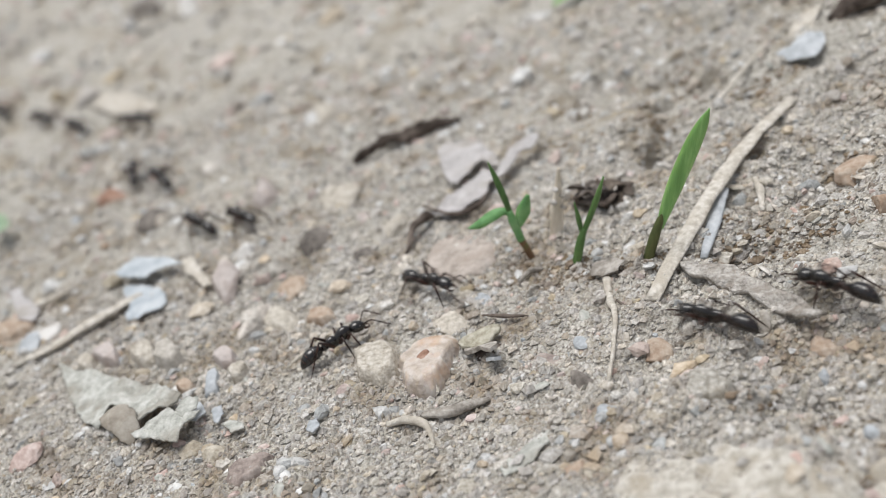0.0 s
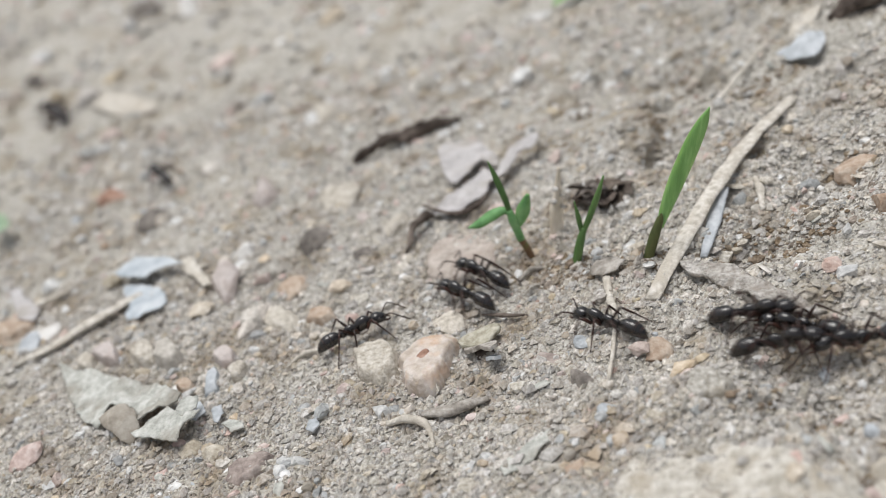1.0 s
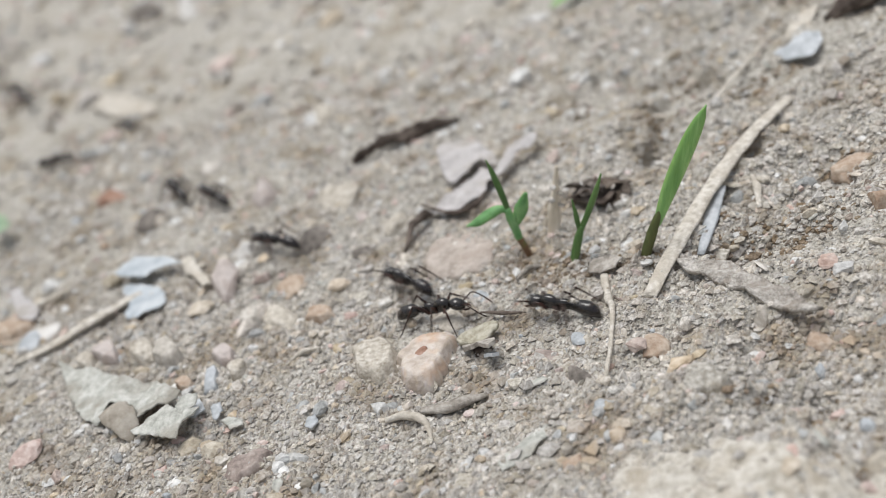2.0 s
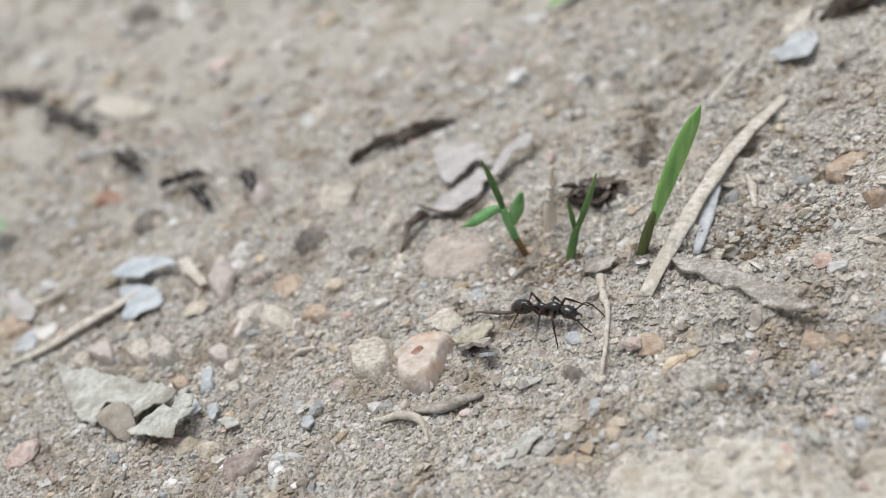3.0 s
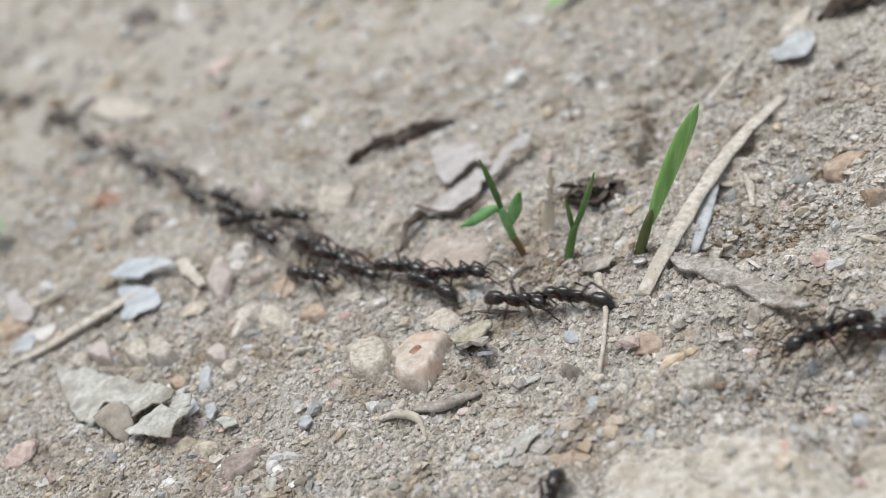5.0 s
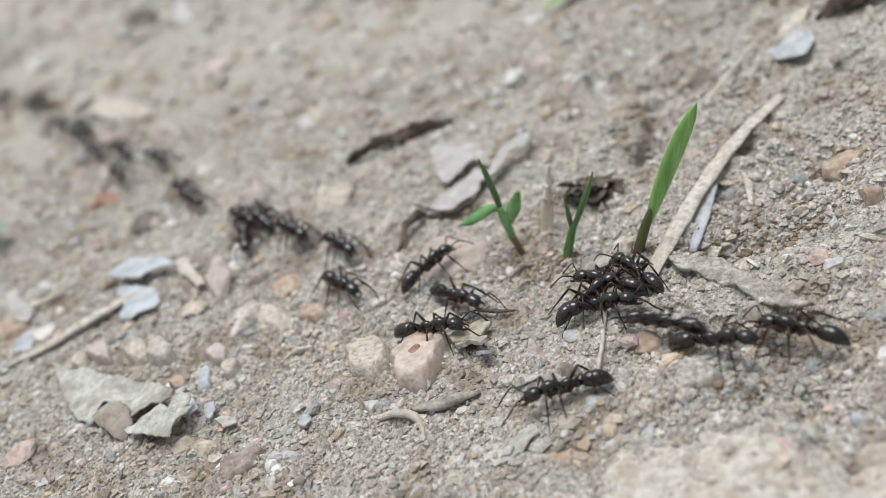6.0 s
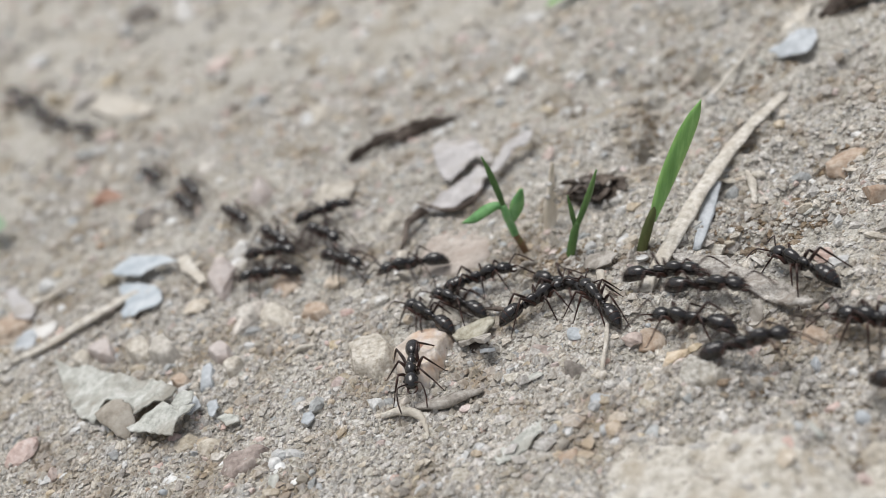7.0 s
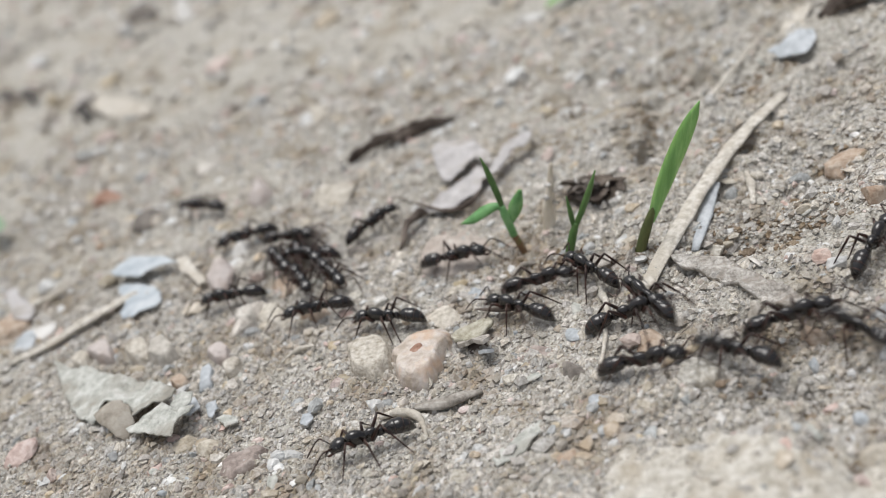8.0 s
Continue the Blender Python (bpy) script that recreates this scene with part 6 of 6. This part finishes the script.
    run(another(), [(0, -0.1747, 0.2127, -53), (3, -0.0484, 0.0459, -10), (3.2, -0.0439, 0.0451, -44), (3.5, -0.0357, 0.0342, -58),
        (3.7, -0.0349, 0.0306, -69), (4, -0.0285, 0.0158, -64), (4.2, -0.0274, 0.0149, -49), (4.3, -0.0213, 0.0073, -54),
        (4.4, -0.0172, 0.0031, -54), (4.5, -0.0142, -0.0041, -54), (4.6, -0.0112, -0.0064, -46), (4.7, -0.0069, -0.0078, -27),
        (5.8, 0.0181, -0.0196, -21), (5.9, 0.0185, -0.0246, -3), (6, 0.0175, -0.0259, 31), (6.1, 0.0196, -0.0256, -27), (6.2, 0.0237, -0.0280, -28),
        (6.3, 0.0270, -0.0296, -33), (6.4, 0.0295, -0.0324, -29), (6.5, 0.0336, -0.0343, -5), (6.6, 0.0354, -0.0342, -21),
        (6.7, 0.0368, -0.0346, -31), (6.8, 0.0386, -0.0363, -42), (6.9, 0.0412, -0.0388, -45), (7, 0.0437, -0.0417, -43),
        (7.2, 0.0480, -0.0451, -38), (8, 0.0892, -0.0705, -32)])
    run(another(), [(0, -0.1949, 0.2371, -53), (3, -0.0651, 0.0661, -50), (3.5, -0.0488, 0.0469, -50), (4, -0.0359, 0.0311, -60),
        (4.2, -0.0381, 0.0263, -61), (4.3, -0.0290, 0.0176, -49), (4.4, -0.0251, 0.0107, -46), (4.5, -0.0217, 0.0085, -45),
        (4.6, -0.0174, 0.0055, -39), (4.7, -0.0151, 0.0024, -43), (5.8, 0.0172, -0.0242, -8), (6, 0.0182, -0.0279, -12), (6.2, 0.0186, -0.0307, -12),
        (6.3, 0.0199, -0.0312, -26), (6.4, 0.0206, -0.0310, -26), (6.5, 0.0202, -0.0322, -12), (6.6, 0.0216, -0.0320, -60),
        (6.7, 0.0231, -0.0354, -31), (6.8, 0.0242, -0.0381, -46), (6.9, 0.0268, -0.0407, -11), (7, 0.0307, -0.0412, -6), (7.1, 0.0353, -0.0424, -16),
        (7.2, 0.0395, -0.0434, -21), (7.3, 0.0420, -0.0454, -28), (7.5, 0.0476, -0.0485, -29), (8, 0.0735, -0.0643, -31)])
    run(another(), [(0, -0.2123, 0.2638, -53), (3, -0.0789, 0.0877, -53), (3.5, -0.0445, 0.0421, -54), (4, -0.0424, 0.0378, -53),
        (4.5, -0.0300, 0.0229, -53), (4.7, -0.0225, 0.0107, -50), (5.8, -0.0020, -0.0117, -33), (5.9, 0.0003, -0.0142, -44),
        (6, 0.0022, -0.0163, -46), (6.1, 0.0052, -0.0198, -39), (6.2, 0.0094, -0.0221, -32), (6.3, 0.0114, -0.0233, -25),
        (6.4, 0.0139, -0.0238, -21), (6.5, 0.0163, -0.0253, -21), (6.6, 0.0185, -0.0254, -22), (6.7, 0.0184, -0.0208, -13),
        (6.8, 0.0207, -0.0211, 0), (6.9, 0.0229, -0.0225, -30), (7, 0.0255, -0.0245, -23), (7.1, 0.0284, -0.0266, -59), (7.2, 0.0297, -0.0320, -67),
        (7.3, 0.0313, -0.0361, -80), (7.4, 0.0316, -0.0374, -92), (7.5, 0.0306, -0.0411, -102), (7.6, 0.0305, -0.0396, -102),
        (7.7, 0.0295, -0.0412, -104), (7.8, 0.0284, -0.0426, -109), (7.9, 0.0287, -0.0439, -108), (8, 0.0306, -0.0419, 140)])
    run(another(), [(0, -0.2323, 0.2888, -53), (3, -0.0955, 0.1086, -54), (3.5, -0.0715, 0.0756, -54), (4, -0.0409, 0.0332, -57),
        (4.5, -0.0308, 0.0128, -61), (4.7, -0.0262, 0.0068, -48), (5.8, -0.0024, -0.0188, -27), (6, -0.0012, -0.0222, -17),
        (6.2, -0.0010, -0.0217, -20), (6.5, 0.0001, -0.0224, -10), (6.6, -0.0007, -0.0216, -13), (6.7, -0.0008, -0.0224, -52),
        (6.8, -0.0015, -0.0252, -87), (6.9, -0.0024, -0.0288, -87), (7, -0.0031, -0.0287, -89), (7.2, -0.0032, -0.0297, -91),
        (7.4, -0.0035, -0.0334, -91), (7.5, -0.0036, -0.0362, -94), (7.6, -0.0028, -0.0392, -93), (7.7, -0.0040, -0.0397, -102),
        (7.8, -0.0049, -0.0402, -149), (7.9, -0.0063, -0.0398, -163), (8, -0.0070, -0.0395, -168)])
    run(another(), [(0, -0.2436, 0.3041, -53), (3, -0.1048, 0.1213, -55), (3.5, -0.0774, 0.0823, -50), (4, -0.0490, 0.0533, -48),
        (4.5, -0.0374, 0.0373, -55), (4.7, -0.0312, 0.0273, -51), (5.8, -0.0063, -0.0020, 13), (5.9, -0.0034, -0.0071, 29),
        (6, -0.0015, -0.0079, 42), (6.1, -0.0008, -0.0081, 28), (6.2, 0.0015, -0.0093, 13), (6.3, 0.0026, -0.0118, -51), (6.4, 0.0055, -0.0148, -51),
        (6.5, 0.0069, -0.0172, -33), (6.6, 0.0095, -0.0192, -55), (6.7, 0.0111, -0.0218, -50), (6.8, 0.0117, -0.0244, -50),
        (6.9, 0.0105, -0.0231, 5), (7, 0.0111, -0.0227, 22), (7.1, 0.0116, -0.0244, -52), (7.2, 0.0134, -0.0257, -54), (7.3, 0.0161, -0.0302, -68),
        (7.4, 0.0163, -0.0331, -80), (7.5, 0.0163, -0.0353, -79), (7.6, 0.0166, -0.0381, -81), (7.7, 0.0167, -0.0390, -81),
        (7.8, 0.0173, -0.0393, -66), (7.9, 0.0183, -0.0393, -33), (8, 0.0211, -0.0393, -9)])
    run(another(), [(0, -0.2547, 0.3188, -53), (3, -0.1138, 0.1337, -50), (3.5, -0.0909, 0.1061, -53), (4, -0.0603, 0.0613, -56),
        (4.5, -0.0400, 0.0318, -56), (4.7, -0.0336, 0.0219, -53), (5.8, -0.0157, -0.0009, -66), (5.9, -0.0148, -0.0036, -53),
        (6, -0.0135, -0.0058, -53), (6.1, -0.0105, -0.0077, -44), (6.2, -0.0085, -0.0108, -39), (6.3, -0.0049, -0.0129, -37),
        (6.4, -0.0010, -0.0158, -31), (6.5, 0.0032, -0.0183, -19), (6.6, 0.0032, -0.0176, 12), (6.7, 0.0059, -0.0157, 12),
        (6.8, 0.0068, -0.0151, 12), (6.9, 0.0073, -0.0149, 2), (7, 0.0046, -0.0140, 2), (7.1, 0.0074, -0.0160, -58), (7.2, 0.0106, -0.0192, -59),
        (7.3, 0.0103, -0.0218, -62), (7.4, 0.0116, -0.0247, -58), (7.5, 0.0129, -0.0244, -14), (7.6, 0.0147, -0.0265, -43),
        (7.7, 0.0164, -0.0274, -46), (7.8, 0.0185, -0.0312, -34), (7.9, 0.0208, -0.0321, -37), (8, 0.0207, -0.0309, 6)])
    run(another(), [(0, -0.2720, 0.3340, -52), (3.3, -0.1164, 0.1304, -51), (3.5, -0.1064, 0.1182, -51), (4, -0.0689, 0.0713, -52),
        (4.5, -0.0508, 0.0480, -53), (4.7, -0.0421, 0.0351, -50), (5.8, -0.0203, 0.0102, -47), (6, -0.0146, 0.0057, -57),
        (6.1, -0.0126, 0.0010, -59), (6.2, -0.0112, -0.0021, -53), (6.3, -0.0075, -0.0059, -41), (6.4, -0.0041, -0.0081, -34),
        (6.5, -0.0001, -0.0101, -5), (6.6, 0.0033, -0.0125, -25), (6.7, 0.0062, -0.0133, -26), (6.8, 0.0083, -0.0139, -33),
        (6.9, 0.0113, -0.0160, -36), (7, 0.0146, -0.0202, -47), (7.1, 0.0161, -0.0194, -23), (7.2, 0.0208, -0.0196, -39),
        (7.3, 0.0246, -0.0237, -53), (7.4, 0.0254, -0.0300, -60), (7.5, 0.0278, -0.0329, -53), (7.6, 0.0292, -0.0327, -35),
        (7.7, 0.0313, -0.0352, -32), (7.8, 0.0346, -0.0366, -34), (7.9, 0.0340, -0.0364, -3), (8, 0.0363, -0.0377, -3)])
    run(another(), [(0, -0.2971, 0.3659, -52), (3.8, -0.1158, 0.1289, -46), (4, -0.0973, 0.1100, -49), (4.5, -0.0609, 0.0654, -52),
        (4.7, -0.0522, 0.0517, -56), (5.8, -0.0259, 0.0128, -54), (6, -0.0228, 0.0136, -54), (6.2, -0.0240, 0.0089, -74),
        (6.4, -0.0220, 0.0063, -74), (6.5, -0.0192, 0.0012, -153), (6.6, -0.0227, 0.0010, 165), (6.8, -0.0254, 0.0017, 164),
        (7, -0.0244, 0.0015, 172), (7.2, -0.0260, -0.0007, 164), (7.5, -0.0293, -0.0002, 151), (7.8, -0.0303, 0.0003, 158),
        (8, -0.0292, -0.0019, 177)])
    run(another(), [(0, -0.3045, 0.3755, -52), (3.9, -0.1174, 0.1311, -49), (4, -0.1013, 0.1123, -49), (4.5, -0.0747, 0.0817, -50),
        (4.7, -0.0657, 0.0697, -57), (5.8, -0.0361, 0.0234, -57), (6, -0.0303, 0.0152, -77), (6.2, -0.0335, 0.0126, -133),
        (6.4, -0.0361, 0.0090, -81), (6.5, -0.0355, 0.0091, -78), (6.7, -0.0340, 0.0103, -19), (7, -0.0258, 0.0075, -21),
        (7.3, -0.0148, -0.0007, -37), (7.5, -0.0102, -0.0042, -37), (7.7, -0.0113, -0.0038, 138), (7.8, -0.0148, 0.0001, 132),
        (8, -0.0188, 0.0045, 163)])
    run(another(), [(0, -0.3072, 0.3798, -52), (4, -0.1152, 0.1291, -49), (4.5, -0.0874, 0.0969, -50), (4.7, -0.0774, 0.0843, -53),
        (5.8, -0.0376, 0.0313, -53), (6, -0.0322, 0.0232, -53), (6.3, -0.0298, 0.0208, -53), (6.5, -0.0270, 0.0175, -53),
        (6.7, -0.0223, 0.0149, -53), (7, -0.0186, 0.0159, 0), (7.1, -0.0157, 0.0124, -53), (7.2, -0.0136, 0.0103, -57), (7.3, -0.0107, 0.0051, -65),
        (7.4, -0.0102, 0.0024, -64), (7.5, -0.0093, -0.0003, -47), (7.6, -0.0072, -0.0015, -28), (7.7, -0.0039, -0.0021, -18),
        (7.8, -0.0016, -0.0028, -28), (7.9, 0.0001, -0.0036, -39), (8, 0.0017, -0.0067, -11)])
    run(another(), [(0, -0.3248, 0.4005, -52), (4.3, -0.1168, 0.1295, -46), (4.5, -0.1032, 0.1154, -48), (4.7, -0.0891, 0.0982, -54),
        (5.8, -0.0495, 0.0427, -54), (6, -0.0439, 0.0367, -54), (6.3, -0.0355, 0.0236, -58), (6.5, -0.0280, 0.0117, -50),
        (6.8, -0.0204, 0.0054, -39), (7, -0.0143, 0.0004, -45), (7.1, -0.0115, -0.0023, -75), (7.2, -0.0130, -0.0038, -75),
        (7.3, -0.0117, -0.0067, -30), (7.4, -0.0104, -0.0067, -31), (7.5, -0.0072, -0.0088, -24), (7.6, -0.0021, -0.0104, -26),
        (7.7, 0.0016, -0.0122, -31), (7.8, 0.0052, -0.0150, -31), (7.9, 0.0080, -0.0176, -30), (8, 0.0120, -0.0180, -6)])
    run(another(), [(0, -0.3420, 0.4471, -52), (4.5, -0.1180, 0.1523, -65), (4.7, -0.1010, 0.1160, -56), (5.8, -0.0721, 0.0794, -51),
        (6, -0.0559, 0.0604, -53), (6.5, -0.0387, 0.0351, -58), (7, -0.0257, 0.0124, -56), (7.2, -0.0246, 0.0148, -56), (7.4, -0.0192, 0.0118, -33),
        (7.5, -0.0179, 0.0103, -27), (7.7, -0.0126, 0.0082, -17), (7.8, -0.0102, 0.0079, -17), (8, -0.0103, 0.0086, 35)])
    run(another(), [(0, -0.3505, 0.4464, -52), (4.6, -0.1223, 0.1479, -60), (4.7, -0.1027, 0.1141, -52), (5.8, -0.0631, 0.0683, -53),
        (6, -0.0641, 0.0598, -59), (6.5, -0.0547, 0.0515, -50), (7, -0.0339, 0.0239, -54), (7.3, -0.0243, 0.0086, -52), (7.5, -0.0144, -0.0010, -49),
        (7.8, -0.0147, -0.0022, -61), (8, -0.0154, -0.0022, -61)])
    run(another(), [(0, -0.3675, 0.4602, -52), (5, -0.1198, 0.1376, -50), (5.8, -0.0808, 0.0903, -53), (6, -0.0731, 0.0745, -59),
        (6.5, -0.0664, 0.0649, -51), (7, -0.0558, 0.0529, -53), (7.5, -0.0311, 0.0181, -54), (7.8, -0.0270, 0.0129, -169),
        (8, -0.0298, 0.0150, -169)])
    run(another(), [(0, -0.3839, 0.4813, -52), (5.3, -0.1197, 0.1377, -50), (5.8, -0.0948, 0.1074, -52), (6, -0.0883, 0.0970, -60),
        (6.5, -0.0758, 0.0740, -60), (7, -0.0800, 0.0870, -45), (7.5, -0.0509, 0.0488, -54), (7.7, -0.0400, 0.0314, -61), (8, -0.0407, 0.0311, 157)])
    run(another(), [(0, -0.3983, 0.4981, -52), (5.6, -0.1184, 0.1347, -49), (6, -0.1020, 0.1156, -52), (6.5, -0.0807, 0.0857, -52),
        (7, -0.0972, 0.1075, -47), (7.5, -0.0611, 0.0647, -49), (7.7, -0.0629, 0.0673, 123), (8, -0.0829, 0.0979, 123)])
    run(another(), [(0, -0.4294, 0.5396, -52), (6.2, -0.1163, 0.1336, 102), (6.5, -0.1221, 0.1600, -55), (7, -0.0453, 0.0354, -58), (7.3, -0.0358, 0.0233, -54), (7.5, -0.0272, 0.0107, -56), (7.7, -0.0253, 0.0081, -58), (8, -0.0239, 0.0054, -62)])
    run(another(), [(0, -0.4638, 0.5836, -52), (6.8, -0.1168, 0.1347, -57), (7, -0.1062, 0.1179, -53), (7.5, -0.0505, 0.0449, -53),
        (7.7, -0.0458, 0.0389, 127), (8, -0.1139, 0.1298, 127)])
    run(another(), [(0, 0.3042, -0.2031, 149), (5, 0.0463, -0.0452, 144), (5.4, 0.0360, -0.0380, 136), (5.8, 0.0251, -0.0243, 114), (5.9, 0.0245, -0.0239, 119), (6, 0.0240, -0.0228, 117), (6.1, 0.0235, -0.0213, 133), (6.2, 0.0213, -0.0186, 142), (6.3, 0.0173, -0.0172, 154), (6.4, 0.0148, -0.0155, 153), (6.5, 0.0115, -0.0155, 147), (6.6, 0.0085, -0.0115, 143), (6.7, 0.0061, -0.0107, 145), (6.8, 0.0033, -0.0073, 155), (6.9, 0.0011, -0.0085, 165), (7, -0.0033, -0.0062, 178), (7.1, -0.0054, -0.0070, 177), (7.2, -0.0099, -0.0077, 173), (7.3, -0.0128, -0.0068, 161), (7.4, -0.0174, -0.0044, 153), (7.5, -0.0191, -0.0030, 117), (7.7, -0.0196, -0.0020, 100), (8, -0.0198, -0.0015, -66)])
    run(another(), [(0, 0.2996, -0.2007, 149), (4.9, 0.0471, -0.0456, 148), (5.4, 0.0407, -0.0408, 148), (5.8, 0.0318, -0.0362, 145),
        (5.9, 0.0301, -0.0352, 169), (6, 0.0252, -0.0342, 148), (6.1, 0.0202, -0.0340, 158), (6.2, 0.0168, -0.0323, 147),
        (6.3, 0.0140, -0.0279, 133), (6.4, 0.0133, -0.0276, 123), (6.5, 0.0119, -0.0254, 113), (6.6, 0.0100, -0.0214, 113),
        (6.7, 0.0099, -0.0223, 159), (6.8, 0.0082, -0.0222, 159), (6.9, 0.0059, -0.0210, 148), (7, 0.0026, -0.0186, 135),
        (7.1, 0.0003, -0.0165, 125), (7.2, -0.0013, -0.0112, 118), (7.3, -0.0031, -0.0092, 116), (7.4, -0.0037, -0.0069, 128),
        (7.5, -0.0040, -0.0075, 128), (7.6, -0.0064, -0.0092, -162), (7.7, -0.0119, -0.0080, -167), (7.8, -0.0119, -0.0104, -166),
        (7.9, -0.0147, -0.0101, -179), (8, -0.0159, -0.0111, -179)])
    run(another(), [(0, 0.3158, -0.2114, 149), (5.2, 0.0477, -0.0469, 140), (5.6, 0.0436, -0.0431, 140), (5.8, 0.0404, -0.0407, 141),
        (5.9, 0.0388, -0.0406, 141), (6, 0.0380, -0.0398, 141), (6.1, 0.0364, -0.0373, 150), (6.2, 0.0330, -0.0357, 165),
        (6.3, 0.0318, -0.0373, -175), (6.4, 0.0282, -0.0367, -172), (6.5, 0.0268, -0.0378, 156), (6.6, 0.0256, -0.0369, 143),
        (6.7, 0.0233, -0.0346, 135), (6.8, 0.0221, -0.0323, 130), (6.9, 0.0197, -0.0311, 130), (7, 0.0185, -0.0277, 109),
        (7.1, 0.0182, -0.0285, 109), (7.2, 0.0179, -0.0269, 116), (7.3, 0.0188, -0.0248, 116), (7.4, 0.0165, -0.0216, 130),
        (7.5, 0.0136, -0.0205, 144), (7.6, 0.0133, -0.0204, 144), (7.7, 0.0117, -0.0213, 144), (7.8, 0.0120, -0.0211, 143),
        (7.9, 0.0117, -0.0222, 143), (8, 0.0100, -0.0230, 143)])
    run(another(), [(0, -0.2980, 0.3680, -52), (3.8, -0.1164, 0.1306, -50), (4.2, -0.0781, 0.0843, -52), (5, -0.0114, -0.0033, -49),
        (5.8, 0.0169, -0.0240, 125), (6, 0.0206, -0.0241, 145), (6.1, 0.0210, -0.0251, 153), (6.3, 0.0161, -0.0255, 150),
        (6.5, 0.0153, -0.0228, 151), (6.6, 0.0182, -0.0254, -23), (6.7, 0.0210, -0.0277, -29), (6.8, 0.0246, -0.0271, -21),
        (6.9, 0.0259, -0.0294, -31), (7, 0.0292, -0.0296, -29), (7.1, 0.0326, -0.0351, -37), (7.2, 0.0341, -0.0354, -37),
        (7.3, 0.0367, -0.0366, -38), (7.4, 0.0374, -0.0366, 3), (7.5, 0.0356, -0.0359, 4), (7.6, 0.0369, -0.0363, 3), (7.7, 0.0386, -0.0359, 3),
        (7.8, 0.0390, -0.0374, -60), (7.9, 0.0391, -0.0389, -60), (8, 0.0423, -0.0418, 121)])
    run(another(), [(0, 0.3623, -0.2401, 149), (6.1, 0.0476, -0.0471, 129), (6.2, 0.0451, -0.0445, 124), (6.3, 0.0428, -0.0412, 122),
        (6.4, 0.0424, -0.0391, 112), (6.5, 0.0411, -0.0368, 122), (6.6, 0.0414, -0.0351, 122), (6.7, 0.0421, -0.0340, 122),
        (6.8, 0.0407, -0.0329, 128), (6.9, 0.0404, -0.0327, 128), (7, 0.0398, -0.0313, 121), (7.1, 0.0404, -0.0313, 121), (7.2, 0.0413, -0.0315, 97),
        (7.3, 0.0423, -0.0316, 83), (7.5, 0.0436, -0.0319, 61), (7.7, 0.0447, -0.0319, 57), (8, 0.0467, -0.0311, 44)])
    run(another(), [(0, 0.3685, -0.2452, 149), (6.2, 0.0483, -0.0496, 135), (6.4, 0.0443, -0.0456, 138), (6.5, 0.0416, -0.0437, 138),
        (6.6, 0.0388, -0.0406, 146), (6.7, 0.0337, -0.0384, 151), (6.8, 0.0317, -0.0374, 155), (6.9, 0.0305, -0.0369, 150),
        (7, 0.0275, -0.0352, 147), (7.1, 0.0258, -0.0338, 144), (7.2, 0.0244, -0.0330, 131), (7.3, 0.0232, -0.0314, 132),
        (7.4, 0.0209, -0.0273, 123), (7.5, 0.0205, -0.0287, 118), (7.6, 0.0205, -0.0261, 118), (7.7, 0.0201, -0.0242, 104),
        (7.8, 0.0198, -0.0227, 104), (7.9, 0.0186, -0.0207, 125), (8, 0.0188, -0.0193, 125)])
    run(another(), [(0, 0.3988, -0.2620, 148), (6.8, 0.0488, -0.0458, 143), (7, 0.0444, -0.0424, 143), (7.2, 0.0443, -0.0427, 155),
        (7.3, 0.0429, -0.0416, 155), (7.4, 0.0420, -0.0415, 148), (7.5, 0.0382, -0.0397, 146), (7.6, 0.0367, -0.0373, 157),
        (7.7, 0.0327, -0.0369, 158), (7.8, 0.0284, -0.0363, 149), (7.9, 0.0260, -0.0335, 138), (8, 0.0239, -0.0290, 115)])
    run(another(), [(0, -0.2276, 0.2767, -53), (2.4, -0.1174, 0.1319, -47), (2.8, -0.1030, 0.1166, -43), (3, -0.1044, 0.1204, -43), (3.5, -0.0990, 0.1125, -53), (4, -0.0880, 0.0990, -49), (4.5, -0.0671, 0.0751, -51), (4.7, -0.0580, 0.0615, -55), (5.8, -0.0317, 0.0236, -55), (6, -0.0300, 0.0218, -52), (6.5, -0.0187, 0.0069, -52), (7, -0.0179, 0.0098, -52), (7.5, -0.0116, -0.0016, -52), (7.7, -0.0151, 0.0027, -52), (8, -0.0233, 0.0108, -20)])
    run(another(), [(0, -0.2387, 0.2904, -53), (2.6, -0.1182, 0.1327, -49), (3, -0.0899, 0.1002, -49), (3.2, -0.0845, 0.0942, -51),
        (3.5, -0.0639, 0.0682, -52), (4, -0.0545, 0.0562, -56), (4.5, -0.0447, 0.0399, -58), (4.7, -0.0379, 0.0296, -55),
        (5.8, -0.0238, 0.0098, 120), (6, -0.0283, 0.0201, 120), (6.5, -0.0346, 0.0289, 130), (7, -0.0453, 0.0407, -61), (7.5, -0.0223, 0.0063, -54),
        (8, -0.0199, 0.0054, -54)])
    run(ANT, [(0, -0.3423, 0.4274, -52), (4.6, -0.1172, 0.1338, -50), (5.8, -0.0875, 0.0986, -51), (6, -0.0812, 0.0871, -51),
        (6.5, -0.0869, 0.0926, -52), (7, -0.0880, 0.0954, -52), (7.5, -0.0435, 0.0373, 122), (8, -0.1038, 0.1198, 126)])


motions()
